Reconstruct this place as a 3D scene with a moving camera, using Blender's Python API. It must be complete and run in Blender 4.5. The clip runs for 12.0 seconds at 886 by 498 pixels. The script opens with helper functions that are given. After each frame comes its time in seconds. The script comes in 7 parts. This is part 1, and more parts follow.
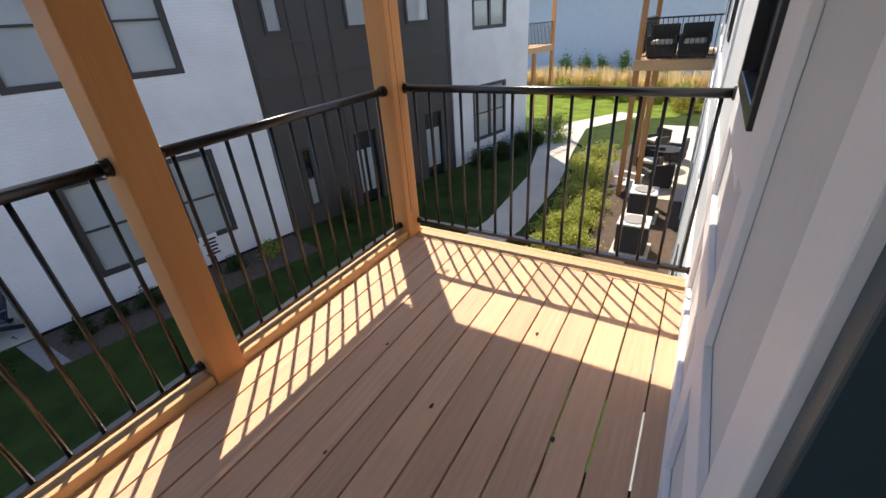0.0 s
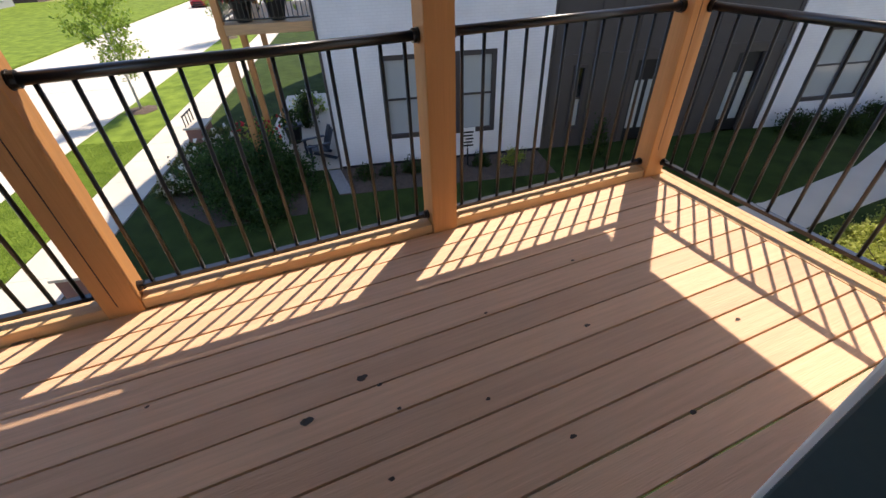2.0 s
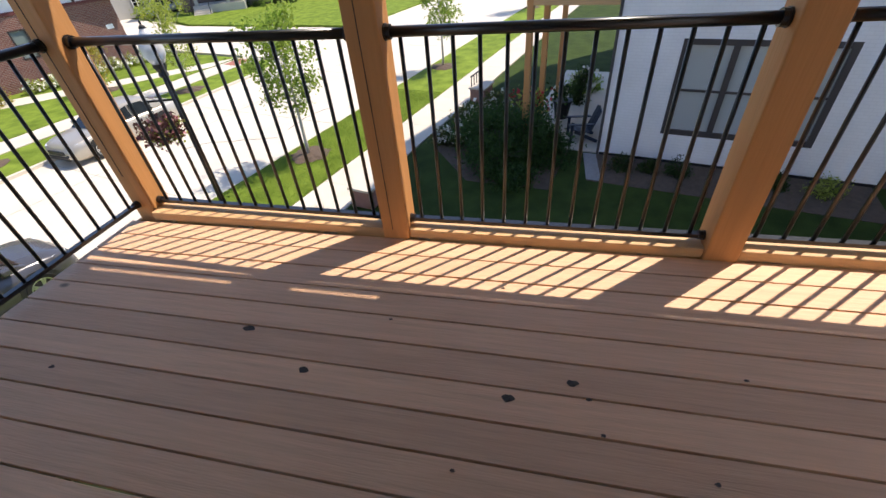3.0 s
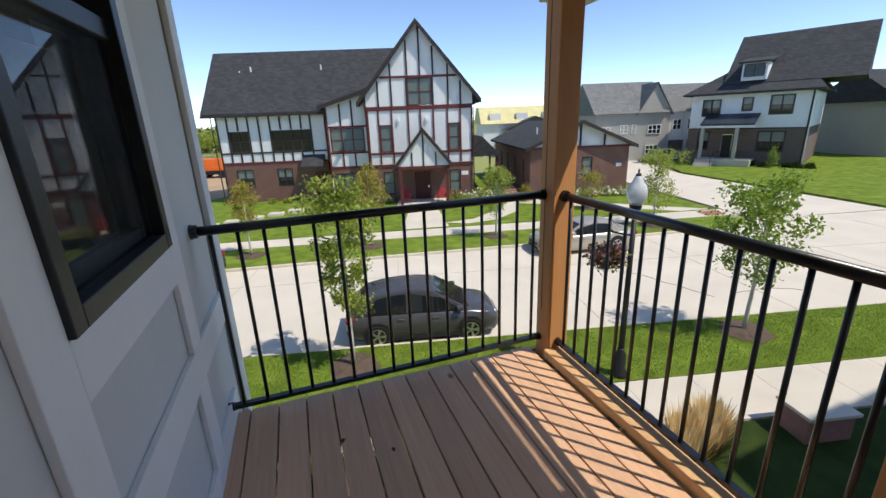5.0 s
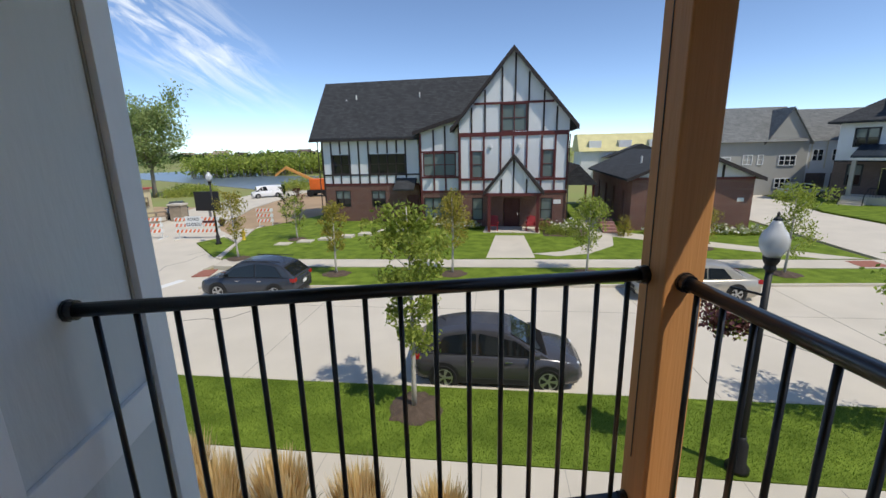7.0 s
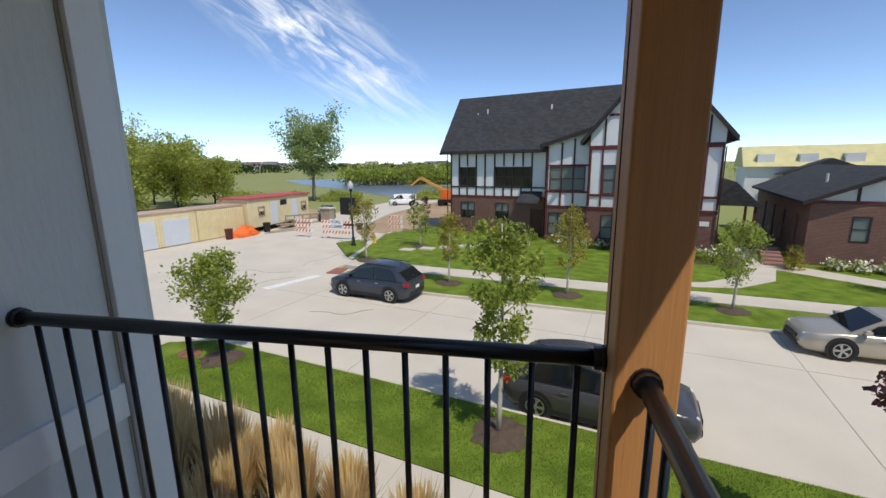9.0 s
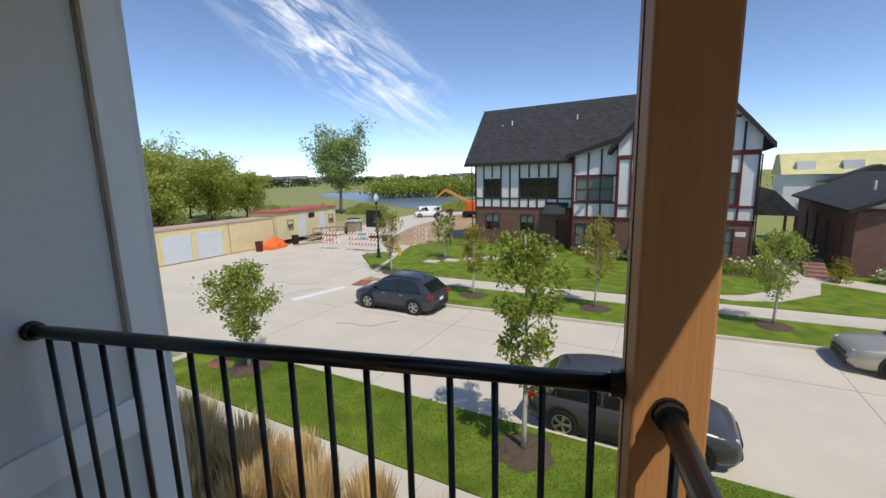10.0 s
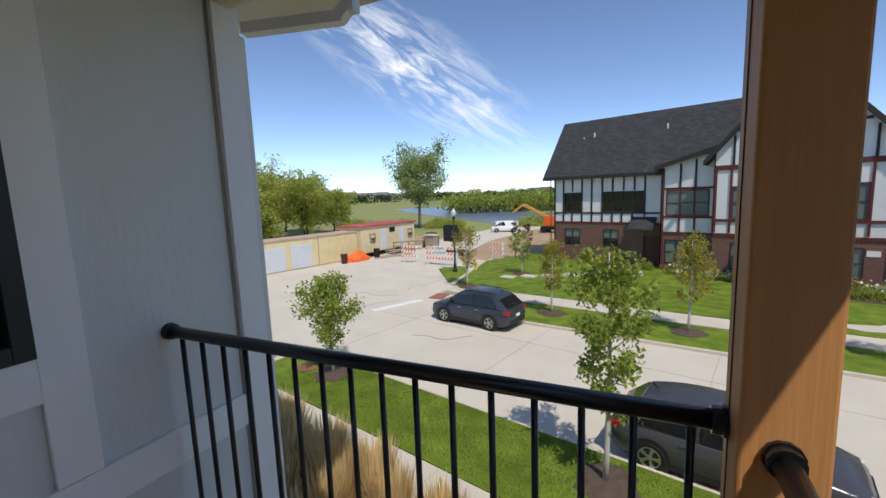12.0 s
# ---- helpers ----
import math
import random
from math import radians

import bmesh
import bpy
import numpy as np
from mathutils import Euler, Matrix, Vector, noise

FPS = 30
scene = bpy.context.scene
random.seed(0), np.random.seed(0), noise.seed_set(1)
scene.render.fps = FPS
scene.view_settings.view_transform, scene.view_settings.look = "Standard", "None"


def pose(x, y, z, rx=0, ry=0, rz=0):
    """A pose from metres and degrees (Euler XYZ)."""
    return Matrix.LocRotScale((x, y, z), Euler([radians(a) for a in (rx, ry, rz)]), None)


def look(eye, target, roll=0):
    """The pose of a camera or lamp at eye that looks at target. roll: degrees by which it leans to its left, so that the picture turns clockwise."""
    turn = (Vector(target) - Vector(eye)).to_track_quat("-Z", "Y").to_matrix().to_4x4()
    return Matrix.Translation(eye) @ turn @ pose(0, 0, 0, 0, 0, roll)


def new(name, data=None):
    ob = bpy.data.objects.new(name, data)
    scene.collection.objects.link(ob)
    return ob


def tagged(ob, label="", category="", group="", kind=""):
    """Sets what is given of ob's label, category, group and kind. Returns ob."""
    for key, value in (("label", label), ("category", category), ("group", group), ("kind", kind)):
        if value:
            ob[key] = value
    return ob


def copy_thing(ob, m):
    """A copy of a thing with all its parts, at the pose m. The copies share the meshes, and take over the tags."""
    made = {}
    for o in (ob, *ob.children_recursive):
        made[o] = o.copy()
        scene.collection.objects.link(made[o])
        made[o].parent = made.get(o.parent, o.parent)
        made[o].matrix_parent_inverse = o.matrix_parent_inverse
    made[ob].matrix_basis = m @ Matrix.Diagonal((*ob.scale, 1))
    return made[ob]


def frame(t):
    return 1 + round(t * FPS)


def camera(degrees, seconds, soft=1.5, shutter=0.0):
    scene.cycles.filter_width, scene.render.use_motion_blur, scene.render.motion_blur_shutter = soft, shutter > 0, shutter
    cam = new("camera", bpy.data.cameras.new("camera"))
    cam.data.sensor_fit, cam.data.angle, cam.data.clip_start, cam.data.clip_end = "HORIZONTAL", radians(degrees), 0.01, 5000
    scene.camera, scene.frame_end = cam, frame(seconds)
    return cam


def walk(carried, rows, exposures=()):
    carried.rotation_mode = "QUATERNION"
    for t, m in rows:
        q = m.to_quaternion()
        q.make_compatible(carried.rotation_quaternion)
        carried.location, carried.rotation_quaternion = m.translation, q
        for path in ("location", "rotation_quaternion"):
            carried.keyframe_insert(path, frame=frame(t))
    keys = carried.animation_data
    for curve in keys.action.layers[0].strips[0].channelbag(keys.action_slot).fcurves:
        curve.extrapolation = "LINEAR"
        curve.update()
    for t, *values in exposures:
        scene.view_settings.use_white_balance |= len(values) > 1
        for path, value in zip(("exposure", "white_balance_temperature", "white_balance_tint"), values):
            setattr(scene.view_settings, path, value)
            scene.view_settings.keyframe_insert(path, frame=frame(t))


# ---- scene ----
cam = camera(93.7, 12.0)
PATH = [
    (0, (-1.686, 0.707, 1.431), (-0.756, -0.774, 0.462), -4.3),
    (0.5, (-1.652, 0.702, 1.433), (-0.808, -0.836, 0.473), -3.8),
    (1, (-1.729, 0.721, 1.411), (-0.669, -0.638, 0.396), -2.9),
    (1.5, (-1.846, 0.743, 1.406), (-0.541, -0.283, 0.29), -2.0),
    (2, (-1.886, 0.779, 1.404), (-0.405, 0.184, 0.199), -2.0),
    (2.5, (-1.866, 0.829, 1.397), (-0.304, 0.735, 0.151), -3.7),
    (3, (-1.787, 0.905, 1.393), (-0.266, 1.317, 0.162), -5.2),
    (3.5, (-1.692, 1.015, 1.387), (-0.334, 1.993, 0.292), -6.0),
    (3.7, (-1.667, 1.034, 1.392), (-0.415, 2.207, 0.365), -5.6),
    (5.3, (-1.287, 1.356, 1.51), (-0.75, 3.205, 0.969), -1.6),
    (5.5, (-1.261, 1.414, 1.517), (-0.756, 3.279, 1.0), -1.4),
    (6, (-1.143, 1.64, 1.506), (-0.721, 3.534, 1.022), -1.2),
    (6.5, (-0.979, 1.868, 1.497), (-0.658, 3.786, 1.03), -1.1),
    (7, (-0.834, 2.095, 1.495), (-0.619, 4.029, 1.032), -1.3),
    (7.5, (-0.647, 2.249, 1.49), (-0.628, 4.198, 1.042), -1.2),
    (7.7, (-0.532, 2.325, 1.495), (-0.606, 4.275, 1.057), -1.1),
    (9.5, (-0.135, 2.406, 1.543), (-0.586, 4.318, 1.166), -0.9),
    (10, (-0.122, 2.457, 1.531), (-0.634, 4.36, 1.19), -1.4),
    (10.5, (-0.123, 2.478, 1.57), (-0.678, 4.375, 1.267), -1.7),
    (11, (-0.114, 2.478, 1.59), (-0.722, 4.364, 1.314), -1.8),
    (11.5, (-0.118, 2.466, 1.572), (-0.802, 4.328, 1.314), -2.0),
    (12, (-0.136, 2.418, 1.553), (-0.992, 4.207, 1.292), -2.1),
]
walk(cam, [(t, look(eye, target, roll)) for t, eye, target, roll in PATH], [(0, 1.46, 7250, 14), (1.5, 1.42, 7250, 15), (2.5, 1.44, 7100, 15), (3.7, 1.22, 6900, 12), (5.3, 0.72, 6700, 9), (7.0, 0.45, 6650, 8), (12.0, 0.42, 6700, 10)])

# ---- light ----
SUN = Vector((0.43, -0.475, 1.0)).normalized()
world = bpy.data.worlds.new("world")
scene.world = world
world.use_nodes = True
wn = world.node_tree.nodes
sky = wn.new("ShaderNodeTexSky")
sky.sky_type = "NISHITA"
sky.sun_disc = False
sky.sun_elevation = math.asin(SUN.z)
sky.sun_rotation = math.atan2(SUN.x, SUN.y)
sky.air_density, sky.dust_density, sky.ozone_density = 0.55, 0.1, 2.7
wn["Background"].inputs["Strength"].default_value = 0.15
world.node_tree.links.new(sky.outputs[0], wn["Background"].inputs["Color"])
lamp = bpy.data.lights.new("sun", "SUN")
lamp.energy, lamp.angle, lamp.color = 2.5, radians(0.53), (1.0, 0.94, 0.85)
sun = new("sun", lamp)
sun.matrix_world = look(SUN * 50, (0, 0, 0))

# ---- materials ----
M = {}


def mat(name, col, rough=0.7, var=0.15, scale=3.0, bump=0.15, fine=60.0, metal=0.0, stretch=(1, 1, 1), col2=None, spec=0.4, knots=0.0, shift=False):
    m = bpy.data.materials.new(name)
    m.use_nodes = True
    nt = m.node_tree
    n, ln = nt.nodes, nt.links
    b = n["Principled BSDF"]
    tc = n.new("ShaderNodeTexCoord")
    mp = n.new("ShaderNodeMapping")
    mp.inputs["Scale"].default_value = stretch
    ln.new(tc.outputs["Object"], mp.inputs["Vector"])
    oi = n.new("ShaderNodeObjectInfo")
    if shift:
        mul = n.new("ShaderNodeVectorMath")
        mul.operation = "SCALE"
        mul.inputs[0].default_value = (13, 31, 17)
        ln.new(oi.outputs["Random"], mul.inputs["Scale"])
        ln.new(mul.outputs[0], mp.inputs["Location"])
    big = n.new("ShaderNodeTexNoise")
    big.inputs["Scale"].default_value, big.inputs["Detail"].default_value = scale, 4
    small = n.new("ShaderNodeTexNoise")
    small.inputs["Scale"].default_value, small.inputs["Detail"].default_value = fine, 3
    for t in (big, small):
        ln.new(mp.outputs[0], t.inputs["Vector"])
    mixf = n.new("ShaderNodeMath")
    mixf.operation = "MULTIPLY_ADD"
    ln.new(small.outputs["Fac"], mixf.inputs[0])
    mixf.inputs[1].default_value = 0.45
    addf = n.new("ShaderNodeMath")
    addf.operation = "MULTIPLY_ADD"
    ln.new(big.outputs["Fac"], addf.inputs[0])
    addf.inputs[1].default_value, addf.inputs[2].default_value = 1.3, -0.37
    ln.new(addf.outputs[0], mixf.inputs[2])
    ramp = n.new("ShaderNodeMix")
    ramp.data_type, ramp.clamp_factor = "RGBA", True
    ln.new(mixf.outputs[0], ramp.inputs["Factor"])
    hi = col2 or tuple(min(1, c * (1 + var)) for c in col)
    ramp.inputs["A"].default_value = (*[c * (1 - var) for c in col], 1)
    ramp.inputs["B"].default_value = (*hi, 1)
    out = ramp.outputs["Result"]
    if shift:
        hv = n.new("ShaderNodeHueSaturation")
        rv = n.new("ShaderNodeMapRange")
        rv.inputs["To Min"].default_value, rv.inputs["To Max"].default_value = 0.88, 1.1
        ln.new(oi.outputs["Random"], rv.inputs["Value"])
        ln.new(rv.outputs[0], hv.inputs["Value"])
        ln.new(out, hv.inputs["Color"])
        out = hv.outputs[0]
    if knots:
        mp2 = n.new("ShaderNodeMapping")
        mp2.inputs["Scale"].default_value = (1, 0.55, 1) if stretch[1] < stretch[2] else (1, 1, 0.55)
        ln.new(tc.outputs["Object"], mp2.inputs["Vector"])
        if shift:
            ln.new(mul.outputs[0], mp2.inputs["Location"])
        vo = n.new("ShaderNodeTexVoronoi")
        vo.inputs["Scale"].default_value = knots
        ln.new(mp2.outputs[0], vo.inputs["Vector"])
        mr = n.new("ShaderNodeMapRange")
        mr.inputs["From Min"].default_value, mr.inputs["From Max"].default_value = 0.012 * knots, 0.022 * knots
        ln.new(vo.outputs["Distance"], mr.inputs["Value"])
        km = n.new("ShaderNodeMix")
        km.data_type = "RGBA"
        ln.new(mr.outputs[0], km.inputs["Factor"])
        km.inputs["A"].default_value = (*[c * 0.3 for c in col], 1)
        ln.new(out, km.inputs["B"])
        out = km.outputs["Result"]
    ln.new(out, b.inputs["Base Color"])
    b.inputs["Roughness"].default_value, b.inputs["Metallic"].default_value = rough, metal
    b.inputs["Specular IOR Level"].default_value = spec
    if bump:
        bp = n.new("ShaderNodeBump")
        bp.inputs["Strength"].default_value, bp.inputs["Distance"].default_value = bump, 0.01
        ln.new(small.outputs["Fac"], bp.inputs["Height"])
        ln.new(bp.outputs[0], b.inputs["Normal"])
    M[name] = m
    return m


def courses(name, c1, c2, mortar, w, h, gap, rough=0.85, bump=0.5, axis="xz"):
    """Bricks or shingles laid in courses, at true size."""
    m = mat(name, c1, rough, 0.1, 2.0, 0.1, 80)
    nt = m.node_tree
    n, ln = nt.nodes, nt.links
    b = n["Principled BSDF"]
    tc = n.new("ShaderNodeTexCoord")
    sep, com = n.new("ShaderNodeSeparateXYZ"), n.new("ShaderNodeCombineXYZ")
    ln.new(tc.outputs["Object"], sep.inputs[0])
    if axis == "xz":
        ad = n.new("ShaderNodeMath")
        ln.new(sep.outputs["X"], ad.inputs[0])
        ln.new(sep.outputs["Y"], ad.inputs[1])
        ln.new(ad.outputs[0], com.inputs["X"])
        ln.new(sep.outputs["Z"], com.inputs["Y"])
    else:
        ln.new(sep.outputs["X"], com.inputs["X"])
        ln.new(sep.outputs["Y"], com.inputs["Y"])
    br = n.new("ShaderNodeTexBrick")
    ln.new(com.outputs[0], br.inputs["Vector"])
    br.inputs["Scale"].default_value = 1.0
    br.inputs["Brick Width"].default_value, br.inputs["Row Height"].default_value = w, h
    br.inputs["Mortar Size"].default_value = gap
    br.inputs["Color1"].default_value, br.inputs["Color2"].default_value, br.inputs["Mortar"].default_value = (*c1, 1), (*c2, 1), (*mortar, 1)
    no = n.new("ShaderNodeTexNoise")
    no.inputs["Scale"].default_value = 0.8
    ln.new(tc.outputs["Object"], no.inputs["Vector"])
    hv = n.new("ShaderNodeHueSaturation")
    mr = n.new("ShaderNodeMapRange")
    mr.inputs["To Min"].default_value, mr.inputs["To Max"].default_value = 0.84, 1.16
    ln.new(no.outputs["Fac"], mr.inputs["Value"])
    ln.new(mr.outputs[0], hv.inputs["Value"])
    ln.new(br.outputs["Color"], hv.inputs["Color"])
    ln.new(hv.outputs[0], b.inputs["Base Color"])
    bp = n.new("ShaderNodeBump")
    bp.inputs["Strength"].default_value, bp.inputs["Distance"].default_value, bp.invert = bump, 0.01, True
    ln.new(br.outputs["Fac"], bp.inputs["Height"])
    ln.new(bp.outputs[0], b.inputs["Normal"])
    return m


def glassy(name, col, rough=0.04, trans=0.0, alpha=1.0):
    m = bpy.data.materials.new(name)
    m.use_nodes = True
    b = m.node_tree.nodes["Principled BSDF"]
    b.inputs["Base Color"].default_value = (*col, 1)
    b.inputs["Roughness"].default_value = rough
    b.inputs["Transmission Weight"].default_value = trans
    b.inputs["Alpha"].default_value = alpha
    b.inputs["IOR"].default_value = 1.5
    M[name] = m
    return m


mat("deck", (0.67, 0.41, 0.25), 0.6, 0.16, 2.5, 0.25, 9, stretch=(22, 1.0, 22), knots=2.6, shift=True)
mat("cedar", (0.56, 0.265, 0.095), 0.6, 0.14, 1.4, 0.25, 7, stretch=(11, 11, 0.6), knots=2.2, shift=True)
mat("cedar_flat", (0.63, 0.385, 0.19), 0.6, 0.18, 2.0, 0.25, 9, stretch=(20, 1.0, 20), shift=True)
mat("rail_black", (0.008, 0.009, 0.011), 0.28, 0.2, 6, 0.05, 120, spec=0.6)
mat("siding_grey", (0.68, 0.705, 0.695), 0.75, 0.05, 1.5, 0.2, 45, stretch=(1, 1, 0.25))
mat("trim_white", (0.87, 0.88, 0.88), 0.6, 0.05, 2, 0.12, 40, stretch=(1, 1, 0.3))
mat("frame_bronze", (0.022, 0.025, 0.028), 0.4, 0.15, 4, 0.05, 80)
mat("frame_brown", (0.06, 0.052, 0.052), 0.5, 0.15, 4, 0.05, 80)
mat("door_teal", (0.06, 0.10, 0.115), 0.45, 0.15, 3, 0.05, 60)
mat("soffit", (0.68, 0.63, 0.50), 0.6, 0.06, 3, 0.05, 60)
mat("gutter_white", (0.70, 0.70, 0.66), 0.4, 0.06, 3, 0.03, 60)
mat("interior", (0.45, 0.42, 0.38), 0.8, 0.08, 2)
mat("slat_dark", (0.045, 0.040, 0.040), 0.6, 0.1, 2)
mat("concrete", (0.58, 0.525, 0.435), 0.9, 0.14, 0.7, 0.2, 90)
mat("road_concrete", (0.60, 0.545, 0.455), 0.9, 0.12, 0.5, 0.25, 40)
mat("road_mark", (0.75, 0.75, 0.73), 0.8, 0.12, 3)
mat("joint_dark", (0.36, 0.33, 0.28), 0.9, 0.2, 3)
mat("joint_tar", (0.20, 0.185, 0.16), 0.8, 0.2, 3)
mat("tactile_red", (0.33, 0.13, 0.09), 0.85, 0.15, 4)
mat("lawn", (0.085, 0.150, 0.014), 0.9, 0.45, 1.6, 0.9, 38, col2=(0.235, 0.32, 0.045), spec=0.1)
# Lawn green again, darkened: the courtyard's shade is put into the colour.
mat("lawn_shade_tint", (0.024, 0.046, 0.010), 0.9, 0.45, 1.8, 0.8, 45, col2=(0.055, 0.085, 0.018), spec=0.1)
mat("meadow", (0.40, 0.345, 0.17), 0.95, 0.3, 0.06, 0.4, 4, col2=(0.25, 0.32, 0.10), spec=0.1)
mat("dirt", (0.40, 0.28, 0.17), 0.95, 0.25, 0.3, 0.4, 20)
mat("mulch", (0.10, 0.07, 0.05), 0.95, 0.4, 8, 0.8, 60)
mat("gravel", (0.27, 0.26, 0.25), 0.9, 0.35, 25, 0.8, 60)
mat("bark", (0.22, 0.19, 0.15), 0.9, 0.25, 8, 0.5, 60, stretch=(1, 1, 0.3))
mat("trunk_pale", (0.50, 0.47, 0.42), 0.85, 0.2, 8, 0.4, 60, stretch=(1, 1, 0.3))
mat("bark_dark", (0.07, 0.055, 0.045), 0.9, 0.25, 8, 0.5, 60)
courses("brick_white", (0.86, 0.85, 0.84), (0.84, 0.83, 0.82), (0.80, 0.79, 0.78), 0.21, 0.075, 0.008, 0.7, 0.25)
courses("brick_red", (0.19, 0.075, 0.052), (0.13, 0.05, 0.038), (0.26, 0.20, 0.17), 0.21, 0.075, 0.010, 0.9, 0.4)
courses("brick_brown", (0.15, 0.10, 0.085), (0.10, 0.07, 0.062), (0.2, 0.17, 0.15), 0.21, 0.075, 0.010, 0.9, 0.4)
courses("shingle", (0.055, 0.058, 0.062), (0.035, 0.037, 0.04), (0.02, 0.02, 0.02), 0.33, 0.14, 0.006, 0.95, 0.4)
courses("shingle_grey", (0.21, 0.215, 0.21), (0.15, 0.155, 0.15), (0.07, 0.07, 0.07), 0.33, 0.14, 0.006, 0.95, 0.4)
mat("panel_dark", (0.078, 0.068, 0.063), 0.6, 0.1, 2, 0.1, 40)
mat("stucco", (0.74, 0.75, 0.75), 0.85, 0.05, 1.2, 0.4, 70)
mat("timber_dark", (0.035, 0.026, 0.024), 0.6, 0.2, 4, 0.2, 40)
mat("timber_red", (0.12, 0.028, 0.026), 0.6, 0.2, 4, 0.2, 40)
mat("door_maroon", (0.08, 0.018, 0.018), 0.45, 0.15, 3)
mat("siding_pale", (0.72, 0.76, 0.78), 0.7, 0.05, 2)
mat("siding_taupe", (0.40, 0.385, 0.345), 0.75, 0.06, 1.5)
mat("metal_seam", (0.03, 0.04, 0.055), 0.4, 0.1, 2)
mat("sheathing", (0.62, 0.56, 0.28), 0.8, 0.15, 1)
mat("container", (0.70, 0.60, 0.36), 0.6, 0.12, 1.5, 0.1)
mat("shutter", (0.62, 0.66, 0.70), 0.5, 0.06, 2)
mat("roof_red", (0.45, 0.09, 0.07), 0.6, 0.2, 1.2)
mat("rust_roof", (0.50, 0.36, 0.27), 0.8, 0.25, 0.8)
mat("weathered_wood", (0.33, 0.27, 0.20), 0.85, 0.25, 3, 0.3, 30)
mat("sign_white", (0.80, 0.80, 0.78), 0.5, 0.05, 5)
mat("sign_orange", (0.75, 0.16, 0.03), 0.5, 0.1, 5)
mat("plain_black", (0.012, 0.012, 0.013), 0.5, 0.15, 5)
mat("machine_orange", (0.75, 0.15, 0.02), 0.5, 0.15, 2)
mat("machine_tan", (0.62, 0.30, 0.08), 0.5, 0.15, 2)
mat("paint_charcoal", (0.085, 0.083, 0.090), 0.24, 0.06, 2, 0.0, metal=0.35, spec=0.7)
mat("paint_slate", (0.055, 0.062, 0.078), 0.24, 0.06, 2, 0.0, metal=0.35, spec=0.7)
mat("paint_champagne", (0.50, 0.46, 0.39), 0.3, 0.05, 2, 0.0, metal=0.5)
mat("paint_white", (0.78, 0.78, 0.78), 0.35, 0.04, 2, 0.0)
mat("paint_silver", (0.45, 0.48, 0.52), 0.3, 0.05, 2, 0.0, metal=0.5)
mat("paint_red", (0.32, 0.02, 0.02), 0.3, 0.05, 2, 0.0)
mat("cladding", (0.018, 0.018, 0.019), 0.6, 0.2, 6)
mat("tyre", (0.014, 0.014, 0.014), 0.85, 0.2, 10)
mat("alloy", (0.55, 0.56, 0.57), 0.3, 0.08, 6, 0.0, metal=0.9)
mat("chrome", (0.75, 0.75, 0.76), 0.15, 0.05, 5, 0.0, metal=1.0)
mat("flower_white", (0.80, 0.76, 0.66), 0.8, 0.1, 5)
mat("flower_pink", (0.36, 0.13, 0.13), 0.8, 0.25, 5)
mat("flower_purple", (0.17, 0.07, 0.07), 0.8, 0.25, 5)
mat("flower_red", (0.5, 0.03, 0.04), 0.8, 0.2, 5)
mat("flower_yellow", (0.75, 0.50, 0.05), 0.8, 0.2, 5)
mat("chair_red", (0.34, 0.02, 0.025), 0.5, 0.1, 5)
mat("chair_navy", (0.02, 0.03, 0.05), 0.5, 0.1, 5)
mat("planter_brick", (0.30, 0.16, 0.13), 0.9, 0.2, 6)
mat("wicker", (0.05, 0.045, 0.042), 0.8, 0.4, 60, 0.6, 90)
mat("cushion", (0.60, 0.57, 0.50), 0.9, 0.1, 5)
mat("unit_grey", (0.30, 0.29, 0.27), 0.5, 0.1, 5)
mat("netting", (0.85, 0.16, 0.03), 0.7, 0.2, 8)
mat("green_post", (0.06, 0.16, 0.06), 0.5, 0.1, 5)
glassy("pane_dark", (0.012, 0.014, 0.016))
glassy("pane_blind", (0.42, 0.45, 0.45), 0.08)
glassy("pane_curtain", (0.16, 0.20, 0.19), 0.06)
glassy("car_glass", (0.01, 0.013, 0.015), 0.03)
glassy("clear_glass", (0.95, 0.97, 0.97), 0.0, 1.0)
glassy("globe_glass", (0.78, 0.79, 0.80), 0.25, 0.35)
glassy("screen_mesh", (0.010, 0.010, 0.011), 0.6, 0.0, 0.14)
glassy("lens_red", (0.35, 0.01, 0.012), 0.12)
glassy("lens_clear", (0.75, 0.77, 0.80), 0.1)
mat("water", (0.13, 0.17, 0.22), 0.3, 0.1, 0.05, 0.8, 1.2, spec=0.25)


def foliage(name, a, b, rough=0.55):
    m = bpy.data.materials.new(name)
    m.use_nodes = True
    nt = m.node_tree
    n, ln = nt.nodes, nt.links
    p = n["Principled BSDF"]
    ge = n.new("ShaderNodeNewGeometry")
    mx = n.new("ShaderNodeMix")
    mx.data_type = "RGBA"
    ln.new(ge.outputs["Random Per Island"], mx.inputs["Factor"])
    mx.inputs["A"].default_value, mx.inputs["B"].default_value = (*a, 1), (*b, 1)
    ln.new(mx.outputs["Result"], p.inputs["Base Color"])
    p.inputs["Roughness"].default_value = rough
    p.inputs["Specular IOR Level"].default_value = 0.3
    tr = n.new("ShaderNodeBsdfTranslucent")
    ln.new(mx.outputs["Result"], tr.inputs["Color"])
    ms = n.new("ShaderNodeMixShader")
    ms.inputs[0].default_value = 0.5
    ln.new(p.outputs[0], ms.inputs[1])
    ln.new(tr.outputs[0], ms.inputs[2])
    ln.new(ms.outputs[0], n["Material Output"].inputs["Surface"])
    M[name] = m


